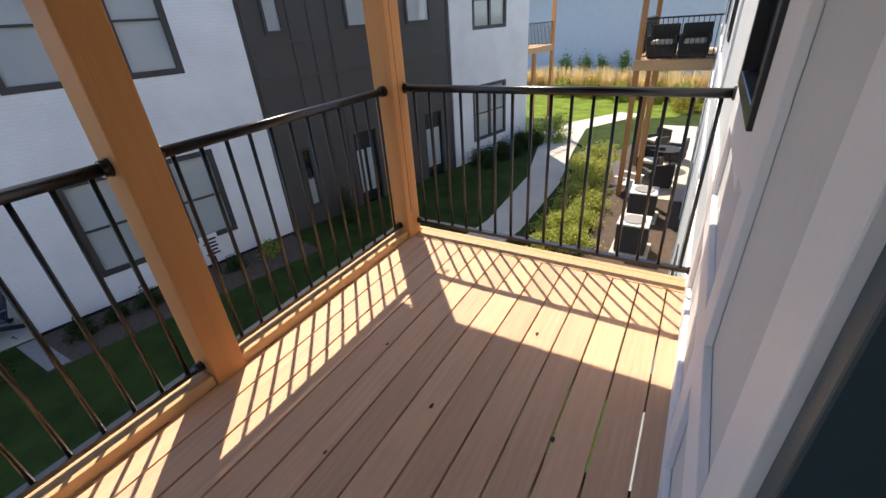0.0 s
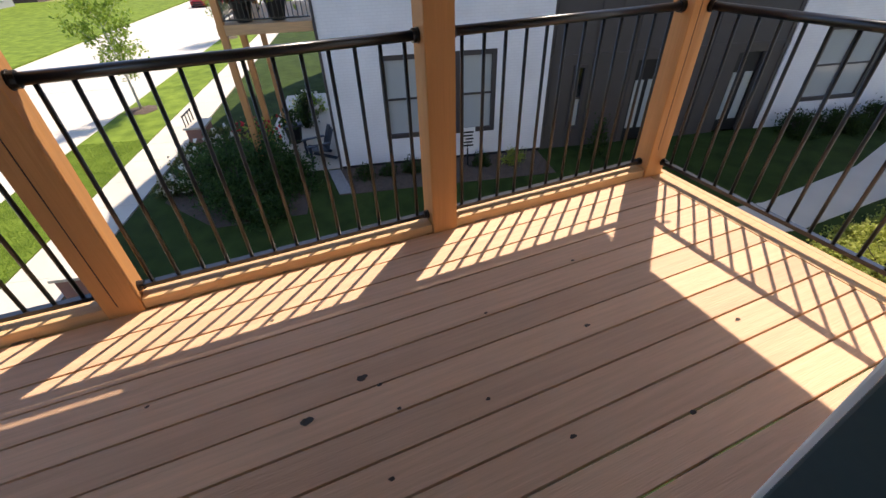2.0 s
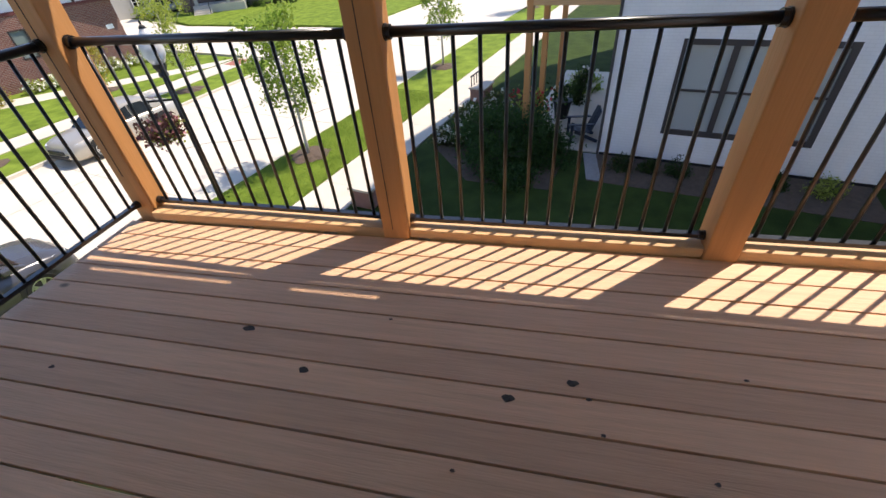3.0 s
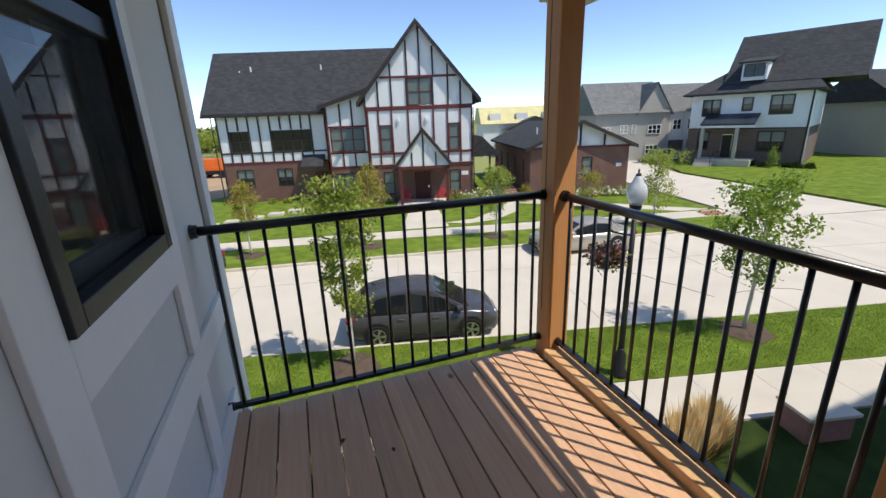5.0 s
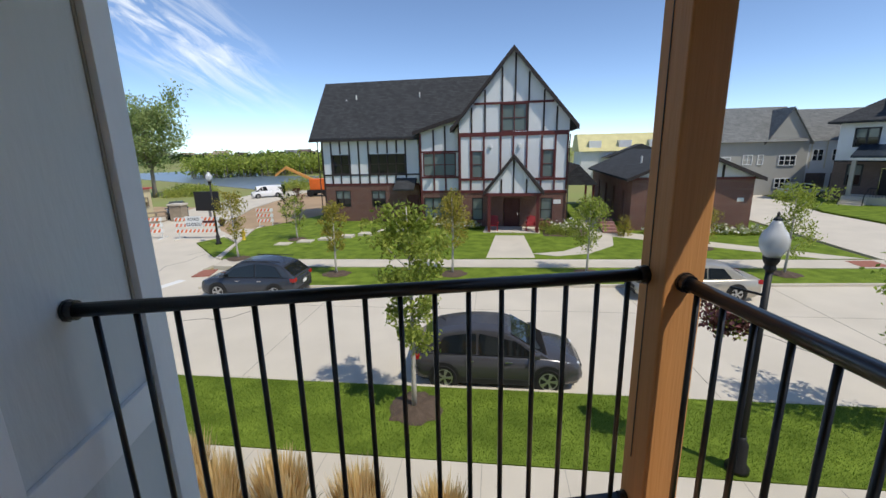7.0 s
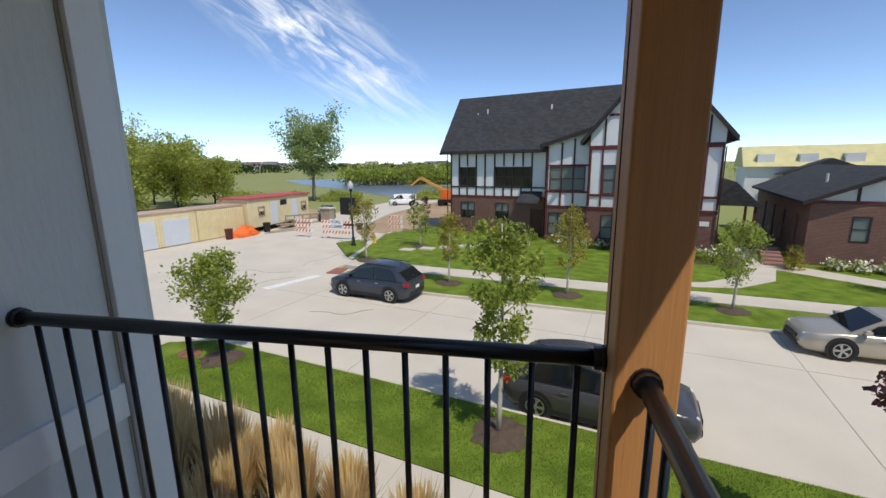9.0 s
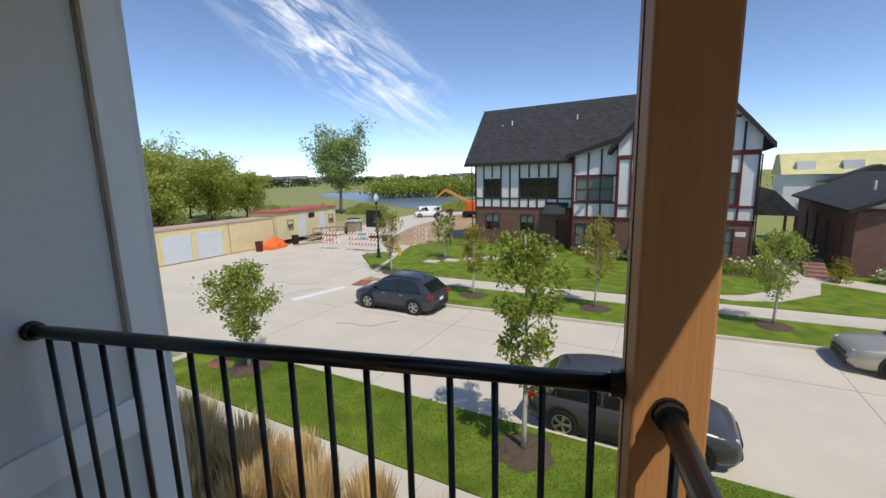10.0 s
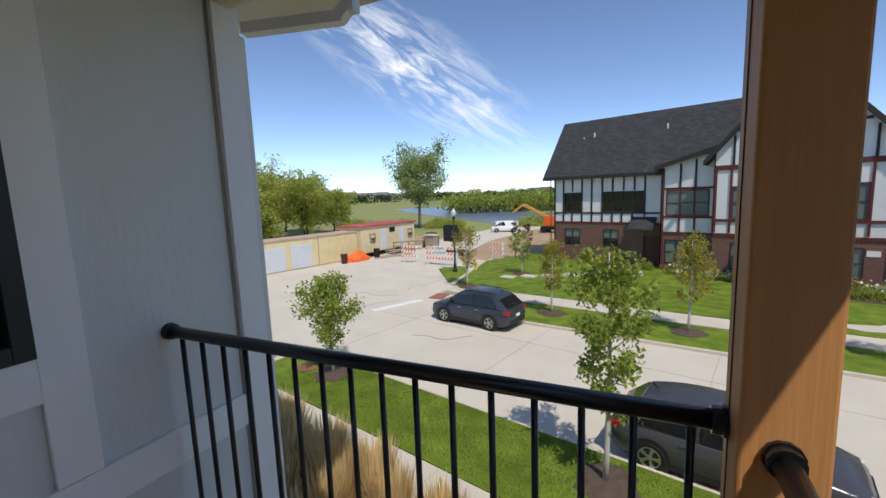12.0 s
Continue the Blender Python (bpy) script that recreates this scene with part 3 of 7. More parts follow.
# courtyard paths and beds
bm = bmesh.new()
cp = [(4.1, -4.0, 1.1), (4.4, -9.0, 1.2), (5.4, -13.0, 1.4), (7.0, -17.0, 1.8), (8.4, -21, 1.7), (7.0, -25.5, 1.5)]
for (a0, b0, w0), (a1, b1, w1) in zip(cp, cp[1:]):
    prism(bm, [(a0, b0), (a0 + w0, b0), (a1 + w1, b1), (a1, b1)], -4.4, GROUND + 0.012, "z")
struct("path_court", bm, "concrete", "grey curving courtyard path", ST)
struct("bed_house", slab([(1.0, -22), (3.4, -9.5), (4.7, -13), (5.6, -16), (5.0, -22)][::-1], -4.4, GROUND + 0.008), "mulch", "mulched planting bed along the house", ST, "bed")
struct("bed_units", slab([(-1.84, -13.55), (0.4, -13.55), (0.2, -8.5), (-1.84, -8.5)], -4.4, GROUND + 0.01), "mulch", "mulched strip under the air conditioner units", None, "bed")
struct("bed_path", slab([(0.41, -8.5), (1.55, -8.3), (1.7, -13.8), (2.6, -18.2), (0.41, -18.2)], -4.4, GROUND + 0.014), "mulch", "mulched bed between path and units", None, "bed")
struct("bed_wall", slab([(8.3, -4.6), (9.94, -4.6), (9.94, 1.6), (8.3, 1.6)], -4.4, GROUND + 0.012), "mulch", "dark mulch bed along the white wall", ST, "bed")
struct("bed_gravel", slab([(8.35, 1.22), (9.9, 1.62), (9.9, 1.98), (8.35, 1.6)], -4.4, GROUND + 0.018), "gravel", "pale gravel strip by the white wall", ST, "gravel")
struct("bed_juniper", slab([(7.5, 2.4), (9.95, 2.4), (9.95, 4.3), (12.6, 4.3), (12.6, 6.2), (8.9, 6.3), (7.3, 4.6)], -4.4, GROUND + 0.010), "mulch", "dark mulch bed under the junipers", ST, "bed")
struct("patio_neighbour", slab([(10.0, 1.6), (18, 1.6), (18, 4.2), (10.0, 4.2)], -4.4, GROUND + 0.03), "concrete", "grey patio under the neighbour balcony", ST, "patio")
struct("patio_own", slab([(-1.84, -24), (-0.2, -24), (-0.2, -13.6), (-1.84, -13.6)], -4.4, GROUND + 0.02), "concrete", "sunlit ground floor patio", None, "patio")

# ---- own house ----
WX = -1.84
holes = [(0.30, 1.26, 0.0, 2.10), (2.233, 2.985, 1.095, 2.40), (-1.45, -0.63, 1.12, 2.40)]
for k in range(3):
    holes.append((-6.2 - 4.2 * k, -5.2 - 4.2 * k, 1.0, 2.4))
    holes.append((-5.8 - 4.2 * k, -4.4 - 4.2 * k, -3.6, -1.8))
struct("wall_deck", cells(bmesh.new(), -18.0, 3.72, -4.3, 5.6, WX - 0.2, WX, holes, "x"), "siding_grey", "pale grey smooth panel siding of the house")
struct("wall_front", cells(bmesh.new(), -14, WX - 0.001, -4.3, 5.6, 3.52, 3.72, [(-6, -4.8, 1.0, 2.4), (-6, -4.8, -3.4, -1.8)], "y"), "siding_grey", "pale grey front wall of the house")
bm = bmesh.new()
bx(bm, -14, WX - 0.2, -18.2, -18.0, -4.3, 5.6)
bx(bm, -14.2, -14, -18.2, 3.72, -4.3, 5.6)
struct("wall_back", bm, "siding_grey", "plain closing walls of the house")
struct("roof_house", prism(bmesh.new(), [(-15, 5.4), (WX + 0.6, 5.4), (-8, 9.6)], -18.6, 4.3, "y"), "shingle", "dark shingled roof of the house")
bm = bmesh.new()
bx(bm, -7, WX - 0.2, -1.8, 3.5, -0.12, -0.01)
struct("floor_room", bm, "weathered_wood", "brown wooden floor inside the room")
bm = bmesh.new()
bx(bm, -7.1, -7, -1.8, 3.5, -0.01, 2.6)
bx(bm, -7.1, WX - 0.21, -1.95, -1.8, -0.01, 2.6)
bx(bm, -7.1, WX - 0.21, 3.4, 3.5, -0.01, 2.6)
struct("wall_room", bm, "interior", "plain beige walls inside the room")
struct("ceiling_room", box(-7.1, WX - 0.21, -1.95, 3.5, 2.6, 2.7), "interior", "plain ceiling inside the room")

# trim boards on the wall, proud of the panels
T0, T1 = WX + 0.001, WX + 0.022
bm = bmesh.new()
for y0, y1, z0, z1 in ((2.985, 3.115, 0.645, 5.4), (2.94, 3.08, -4.2, 0.488), (2.095, 2.233, 0.645, 2.5), (2.095, 2.233, 0.125, 0.488), (2.233, 2.985, 0.945, 1.095), (2.233, 2.985, 2.40, 2.5),
                       (1.38, 3.698, 0.49, 0.643),
                       (-0.49, -0.33, 0.0, 2.5), (-0.63, -0.49, 1.0, 2.5), (-1.60, -1.45, 0.0, 2.5), (-1.45, -0.63, 0.95, 1.12), (-1.45, -0.63, 2.40, 2.5),
                       (-0.33, 0.16, 0.49, 0.64), (-0.49 - 0.96, -0.49, 0.49, 0.64), (-1.45, -0.49, 0.0, 0.12), (-0.33, 0.16, 0.0, 0.12), (1.38, 2.938, 0.0, 0.12), (3.082, 3.55, 0.0, 0.12),
                       (-18, -1.62, 0.49, 0.64), (-18, -1.62, -0.35, -0.1), (-4.0, -3.86, -4.2, 5.4), (-8.2, -8.06, -4.2, 5.4), (-12.4, -12.26, -4.2, 5.4)):
    bx(bm, T0, T1, y0, y1, z0, z1, 0.003)
struct("trim_wall", bm, "trim_white", "white painted trim boards on the grey siding")
bm = bmesh.new()
bx(bm, WX + 0.004, WX + 0.032, 3.712, 3.845, -4.3, 5.4, 0.003)
bx(bm, WX - 0.12, WX + 0.003, 3.722, 3.845, -4.3, 5.4, 0.003)
struct("trim_corner", bm, "trim_white", "white corner board of the house")
struct("trim_joint", box(WX - 0.001, WX + 0.006, 3.699, 3.711, -4.2, 5.4), "joint_dark", "dark open joint beside the corner board")

# doorway
bm = bmesh.new()
for y0, y1 in ((0.16, 0.30), (1.26, 1.38)):
    bx(bm, WX + 0.001, WX + 0.026, y0, y1, 0.0, 2.24, 0.003)
bx(bm, WX + 0.001, WX + 0.026, 0.16, 1.38, 2.241, 2.36, 0.003)
struct("trim_door", bm, "trim_white", "white casing round the doorway")
d1 = thing("door_1", Matrix.Identity(4), "dark teal open doorway frame onto the deck", "door", kind="structure")
bm = bmesh.new()
bx(bm, WX - 0.22, WX + 0.012, 0.302, 0.345, 0.0, 2.098, 0.004)
bx(bm, WX - 0.22, WX + 0.012, 1.215, 1.258, 0.0, 2.098, 0.004)
bx(bm, WX - 0.22, WX + 0.012, 0.346, 1.214, 2.05, 2.098, 0.004)
part("door_frame", bm, "door_teal", d1)
part("weather_strip", box(WX - 0.10, WX - 0.085, 0.346, 0.358, 0.02, 2.04), "unit_grey", d1)
part("door_sill", box(WX - 0.22, WX + 0.01, 0.346, 1.214, -0.02, 0.025, bev=0.004), "frame_bronze", d1)


def near_window(name, y0, y1, z0, z1, label):
    """A dark double-hung window in the deck wall, its lower half with an insect screen."""
    e = thing(name, Matrix.Identity(4), label, "window", kind="structure")
    bm = bmesh.new()
    f = 0.055
    for a, b, c, d in ((y0, y0 + f, z0, z1), (y1 - f, y1, z0, z1), (y0 + f, y1 - f, z0, z0 + f), (y0 + f, y1 - f, z1 - f, z1)):
        bx(bm, WX - 0.10, WX + 0.036, a, b, c, d, 0.004)
    part("window_frame", bm, "frame_bronze", e)
    zm = z0 + 0.667
    part("sash", box(WX - 0.07, WX + 0.012, y0 + f, y1 - f, zm, zm + 0.06, bev=0.004), "frame_bronze", e)
    bm = bmesh.new()
    g = f + 0.04
    for a, b, c, d in ((y0 + f, y0 + g, z0 + f, zm), (y1 - g, y1 - f, z0 + f, zm), (y0 + g, y1 - g, z0 + f, z0 + g)):
        bx(bm, WX - 0.07, WX - 0.02, a, b, c, d, 0.003)
    part("sash", bm, "frame_bronze", e)
    part("pane", box(WX - 0.05, WX - 0.044, y0 + g, y1 - g, z0 + g, zm), "clear_glass", e).visible_shadow = False
    part("pane", box(WX - 0.08, WX - 0.074, y0 + f, y1 - f, zm + 0.06, z1 - f), "clear_glass", e).visible_shadow = False
    for k in range(15):
        z = z0 + g + 0.01 + 0.036 * k
        part("blind_slat", bar(bmesh.new(), (WX - 0.125, y0 + g, z), (WX - 0.125, y1 - g, z), 0.004, 0.038), "slat_dark", e)
    part("insect_screen", box(WX - 0.006, WX - 0.004, y0 + f, y1 - f, z0 + f, zm), "screen_mesh", e)
    return e


near_window("window_1", 2.233, 2.985, 1.095, 2.40, "dark bronze double-hung window with insect screen")
near_window("window_2", -1.45, -0.63, 1.12, 2.40, "dark bronze double-hung window with insect screen")
for k in range(3):
    e = thing("window_%d" % (3 + 2 * k), Matrix.Identity(4), "dark framed upper window of the house", "window", kind="structure")
    window(e, Matrix.Translation((WX - 0.03, -6.2 - 4.2 * k, 1.0)) @ Matrix.Rotation(radians(90), 4, "Z"), 1.0, 1.4, name="window_frame")
    e = thing("window_%d" % (4 + 2 * k), Matrix.Identity(4), "dark framed ground floor window of the house", "window", kind="structure")
    window(e, Matrix.Translation((WX - 0.03, -5.8 - 4.2 * k, -3.6)) @ Matrix.Rotation(radians(90), 4, "Z"), 1.4, 1.8, name="window_frame", n=2)

# ---- deck ----
deck = thing("floor_deck", Matrix.Identity(4), "brown stained wooden deck floor of long boards", "deck", kind="structure")
SKEW = -0.004                                          # the boards run slightly out of line with the wall
bmb = box(-0.0685, 0.0685, -2.375, 2.685, -0.03, 0.0, bev=0.0018)
board = None
for i in range(13):
    xc = -0.064 - 0.1459 * i
    if i == 12:
        o = part("board", box(-0.045, 0.045, -2.375, 2.685, -0.03, 0.0, bev=0.004), "deck", deck)
        xc = -1.790
    elif board is None:
        board = o = part("board", bmb, "deck", deck)
    else:
        o = new("board", board.data)
        o.parent = deck
    o.location = (xc, 0.8, 0.0008 * math.sin(i * 2.3))
    o.rotation_euler = (0, 0, -SKEW)
o = part("board", box(-1.82, 0.0, -1.705, -1.58, -0.03, 0.001, bev=0.004), "cedar_flat", deck)
for i in range(9):
    part("joist", box(-1.82, 0.13, -1.5 + 0.6 * i, -1.46 + 0.6 * i, -0.24, -0.032), "weathered_wood", deck)
part("ledger", box(-1.836, -1.79, -1.70, 3.48, -0.26, -0.034), "weathered_wood", deck)
part("rim_board", box(0.14, 0.18, -1.74, 3.50, -0.28, -0.002, bev=0.004), "cedar_flat", deck)
part("rim_board", box(-1.82, 0.138, -1.75, -1.71, -0.28, -0.002, bev=0.004), "cedar_flat", deck)
part("rim_board", box(-1.82, 0.138, 3.49, 3.52, -0.28, -0.036, bev=0.004), "cedar_flat", deck)

rk = random.Random(4)
for x, y, r in ((-0.747, 2.136, 0.026), (-0.918, 1.776, 0.02), (-0.911, 0.947, 0.022), (-0.81, 0.716, 0.02), (-1.23, 0.722, 0.011), (-0.954, -0.274, 0.014), (-0.87, 0.66, 0.010), (-1.0, 0.62, 0.008), (-1.2, 1.1, 0.008), (-1.1, 0.3, 0.009), (-1.35, 0.1, 0.012), (-0.7, 0.1, 0.008), (-1.3, 3.05, 0.016), (-1.08, 2.9, 0.012), (-0.6, 1.5, 0.008), (-0.55, -0.5, 0.009), (-1.2, -0.9, 0.012), (-0.33, 1.02, 0.008), (-1.5, 1.9, 0.01), (-1.45, -0.35, 0.012)):
    bm = bmesh.new()
    bm.faces.new([bm.verts.new((math.cos(a) * r * rk.uniform(0.5, 0.9), math.sin(a) * r * rk.uniform(0.8, 1.4), 0)) for a in np.linspace(0, 2 * math.pi, 11, endpoint=False)])
    o = part("knot", bm, "bark_dark", deck)
    o.location = (x, y, 0.0022)
POSTS = (-1.60, 0.0, 1.655, 3.395)
PW = 0.042
post = None
for i, y in enumerate(POSTS):
    if post is None:
        post = thing("deck_post", Matrix.Translation((0.075, y, 0)), "square orange cedar post carrying the deck roof", "post", "deck posts")
        bm = box(-0.076, 0.076, -0.076, 0.076, -0.28, 2.343, bev=0.007)
        part("shaft", bm, "cedar", post)
        part("lower_shaft", box(-0.07, 0.07, -0.07, 0.07, -4.25, -0.281), "cedar", post)
    else:
        copy_thing(post, Matrix.Translation((0.115 if i == 3 else 0.075, y, 0)) @ Matrix.Diagonal((0.95, 0.95, 1, 1) if i == 3 else (1, 1, 1, 1)))
for y, z0, z1, dy in ((1.655, 0.06, 1.9, 0.012), (-1.60, 0.2, 2.0, 0.02), (3.395, 0.3, 2.1, 0.015)):
    k = tagged(obj("post_check", box(-0.0022 if y < 3 else 0.0405, 0.0008 if y < 3 else 0.0435, y + dy, y + dy + 0.004, z0, z1), "timber_dark"), "long dark drying crack in the cedar post", "crack", "post cracks")
for a, b in zip(POSTS, POSTS[1:]):
    c = obj("deck_curb", box(0.012, 0.135, a + 0.078, b - (0.078 if b < 3 else 0.074), 0.0015, 0.058, bev=0.005), "cedar_flat")
    tagged(c, "low cedar curb board between the deck posts", "curb board", "deck curb boards")


def railing(name, a, b, label, z0=0.098, z1=1.048, lead=0.068, tail=0.068):
    """A black rail panel from a to b: round top rail, bottom rail, pickets and the sockets at its ends."""
    a, b = Vector((*a, 0)), Vector((*b, 0))
    e = thing(name, Matrix.Identity(4), label, "railing", "deck railing")
    up = Vector((0, 0, 1))
    d = (b - a).normalized()
    part("top_rail", bar(bmesh.new(), a + up * z1, b + up * z1, 0.046, seg=14), "rail_black", e, smooth=True)
    part("bottom_rail", bar(bmesh.new(), a + up * z0, b + up * z0, 0.034, 0.022), "rail_black", e)
    L = (b - a).length
    n = max(2, round((L - lead - tail) / 0.116) + 1)
    pk = None
    for i in range(n):
        p = a + d * (lead + (L - lead - tail) * i / (n - 1))
        if pk is None:
            pk = part("picket", bar(bmesh.new(), up * z0, up * z1, 0.019, seg=8), "rail_black", e, smooth=True)
            pk.location = p
        else:
            o = new("picket", pk.data)
            o.parent = e
            o.location = p
    for p, s in ((a, d), (b, -d)):
        for z, r in ((z1, 0.062), (z0, 0.046)):
            bm = bar(bmesh.new(), p + up * z, p + up * z + s * 0.03, r, seg=12)
            bar(bm, p + up * z + s * 0.001, p + up * z + s * 0.010, r * 1.12, seg=12)
            part("socket", bm, "rail_black", e)
    return e


RX = 0.075
for y0, y1 in zip(POSTS, POSTS[1:]):
    railing("railing", (RX, y0 + 0.077), (RX if y1 < 3 else 0.112, y1 - 0.074), "black metal railing with round pickets between cedar posts")
railing("railing", (WX + 0.001, 3.398), (PW, 3.426), "black metal railing from house wall to corner post", lead=0.077, tail=PW + 0.024)
railing("railing", (WX + 0.001, -1.665), (-0.002, -1.655), "black metal railing from house wall to corner post")

# ---- deck roof ----
bm = bmesh.new()
bx(bm, WX + 0.03, 0.46, -1.84, 3.80, 2.50, 2.54)
bx(bm, WX - 0.4, -1.3, 3.865, 4.28, 2.51, 2.55)
for i in range(35):
    x = WX + 0.05 + i * 0.063
    bx(bm, x, x + 0.055, -1.82, 3.78, 2.494, 2.499)
struct("ceiling_deck", bm, "soffit", "cream grooved boards under the deck roof")
struct("beam_deck", box(0.0, 0.15, -1.70, 3.46, 2.345, 2.493), "cedar_flat", "cedar beam over the deck posts")
bm = bmesh.new()
bx(bm, 0.20, 0.45, -1.84, 3.80, 2.17, 2.493)
bx(bm, WX + 0.04, 0.199, 3.72, 3.80, 2.40, 2.493)
bx(bm, WX + 0.03, 0.199, -1.84, -1.74, 2.17, 2.493)
for i in range(28):
    bx(bm, 0.22, 0.45, -1.82 + 0.2 * i, -1.63 + 0.2 * i, 2.164, 2.169)
struct("soffit_eave", bm, "soffit", "cream grooved eave boards of the deck roof")
# Added strip, itself unseen: its slots let thin sun streaks onto the deck.
bm = bmesh.new()
bx(bm, 0.464, 0.53, -1.86, 3.82, 2.162, 2.174)
for y0, y1 in ((-1.86, 0.57), (1.04, 1.33), (2.31, 3.82)):
    bx(bm, 0.451, 0.463, y0, y1, 2.162, 2.174)
struct("eave_drip_edge", bm, "gutter_white", "thin white strip added along the eave, slotted to pass sun streaks")
struct("roof_deck", prism(bmesh.new(), [(0.45, 2.545), (0.45, 2.58), (-1.82, 3.7), (-1.82, 2.545)], -1.86, 3.82, "y"), "shingle", "dark shingled roof over the deck")
ds = thing("downspout", Matrix.Identity(4), "cream metal downspout elbow at the house corner", "downspout")
bm = bmesh.new()
bar(bm, (-1.83, 3.89, 2.345), (-1.41, 4.09, 2.385), 0.065, 0.05)
bar(bm, (-1.425, 4.083, 2.380), (-1.36, 4.10, 2.455), 0.065, 0.05)
part("elbow", bm, "gutter_white", ds)
part("outlet", bar(bmesh.new(), (-1.365, 4.10, 2.40), (-1.365, 4.10, 2.56), 0.055, 0.055), "gutter_white", ds)
part("pipe", bar(bmesh.new(), (-1.90, 3.895, 2.33), (-1.90, 3.895, -4.2), 0.06, 0.06), "gutter_white", ds)

# ---- timbered house across the street ----
TH = Matrix.Translation((11.18, 30.8, 0)) @ Matrix.Rotation(radians(-17), 4, "Z")
BZ = -4.25
th = thing("timbered_house", TH, "white timbered house with brick base and dark shingle roof", "house")
gx0, gx1, ap = -7.55, 0.18, 8.0
# gable block
gh = [(-6.62, -5.82, -3.69, -2.02), (-1.62, -0.78, -3.69, -2.02), (-4.3, -3.1, BZ, -2.05)]
part("wall", cells(bmesh.new(), gx0, gx1, BZ, -1.55, 0.0, 0.3, gh, "y"), "brick_red", th, "red brick lower wall")
bm = cells(bmesh.new(), gx0, gx1, -1.549, 2.6, 0.02, 0.3, [(-6.65, -5.80, -0.57, 1.39), (-1.60, -0.78, -0.57, 1.39)], "y")
part("wall", bm, "stucco", th, "white stucco panels")
for pts in ([(gx0, 2.601), (-4.49, 2.601), (-4.49, 4.6), (-5.6, 5.7), (gx0, 3.42)], [(-2.73, 2.601), (gx1, 2.601), (gx1, 3.42), (-1.77, 5.7), (-2.73, 4.6)], [(-4.49, 4.601), (-2.73, 4.601), (-1.77, 5.7), (-3.685, ap), (-5.6, 5.7)]):
    part("wall", prism(bmesh.new(), pts, 0.02, 0.3), "stucco", th, "white stucco gable panel")
for x in (gx0 + 0.01, gx1 - 0.3):
    part("wall", box(x, x + 0.29, 0.31, 9, BZ, 2.6), "brick_red", th, "red brick side wall")
part("floor", box(gx0 + 0.3, gx1 - 0.3, 0.31, 9, -1.6, -1.5), "interior", th)
part("floor", box(gx0 + 0.3, gx1 - 0.3, 0.31, 9, 2.5, 2.6), "interior", th)


def gable_roof(x0, x1, ze, za, y0, y1, over, mt, parent, t=0.16, label=""):
    xm = (x0 + x1) / 2
    k = (za - ze) / (xm - x0)
    part("roof", prism(bmesh.new(), [(x0 - over, ze - over * k), (xm, za), (x1 + over, ze - over * k), (x1 + over, ze - over * k + t * 1.6), (xm, za + t * 1.6), (x0 - over, ze - over * k + t * 1.6)], y0, y1), mt, parent, label)


def verge(bm, x0, x1, ze, za, y0, y1, over, w=0.26):
    xm = (x0 + x1) / 2
    k = (za - ze) / (xm - x0)
    for s, xe in ((-1, x0 - over), (1, x1 + over)):
        prism(bm, [(xe, ze - over * k - w * 0.3), (xm, za - w * 0.3), (xm, za + w), (xe, ze - over * k + w)], y0, y1)


gable_roof(gx0, gx1, 3.45, ap, -0.35, 7.0, 0.6, "shingle", th)
bm = bmesh.new()
verge(bm, gx0, gx1, 3.45, ap, -0.45, -0.36, 0.6)
part("verge_board", bm, "timber_dark", th)
# half timbering of the gable
bm = bmesh.new()
for z0, z1 in ((-1.66, -1.46), (-0.74, -0.58), (2.38, 2.67)):
    bx(bm, gx0, gx1, -0.05, 0.018, z0, z1)
part("timber", bm, "timber_red", th, "dark red horizontal timbers")
bm = bmesh.new()
bx(bm, -6.45, -0.92, -0.05, 0.018, 4.55, 4.70)
part("timber", bm, "timber_red", th)
for x, z0, z1 in ((gx0 + 0.06, -1.42, 2.4), (-6.71, -1.42, 2.4), (-5.74, -1.42, 2.4), (-4.54, -1.42, 2.4), (-3.64, -1.42, 2.4), (-2.69, -1.42, 2.4), (-1.66, -1.42, 2.4), (-0.72, -1.42, 2.4), (gx1 - 0.06, -1.42, 2.4),
                  (-6.63, 2.67, 4.4), (-5.66, 2.67, 5.55), (-4.55, 2.67, 4.55), (-2.67, 2.67, 4.55), (-1.58, 2.67, 5.4), (-0.68, 2.67, 4.3), (-4.46, 4.70, 7.0), (-3.55, 4.70, ap - 0.1), (-2.62, 4.70, 6.6)):
    part("timber", box(x - 0.06, x + 0.06, -0.045, 0.017, z0, z1), "timber_dark" if z0 > 2 else "timber_red", th)
for x, z, w, h, n in ((-6.65, -0.57, 0.85, 1.96, 1), (-1.60, -0.57, 0.82, 1.96, 1), (-4.49, 2.69, 1.76, 1.86, 2), (-6.62, -3.69, 0.80, 1.67, 1), (-1.62, -3.69, 0.84, 1.67, 1)):
    window(th, Matrix.Translation((x, 0.03, z)), w, h, "pane_curtain", "timber_red" if z > -1 else "timber_dark", n, pane2="pane_curtain")
dr = part("door", box(-4.28, -3.12, 0.12, 0.18, BZ + 0.05, -2.06, bev=0.01), "door_maroon", th, "dark red front door")
for k in range(4):
    part("door_panel", box(-4.12 + 0.5 * (k % 2), -3.75 + 0.5 * (k % 2), 0.10, 0.118, BZ + 0.35 + 1.05 * (k // 2), BZ + 1.2 + 1.0 * (k // 2), bev=0.008), "door_maroon", dr)
part("handle", box(-3.27, -3.22, 0.05, 0.12, -3.3, -3.1), "chrome", dr)
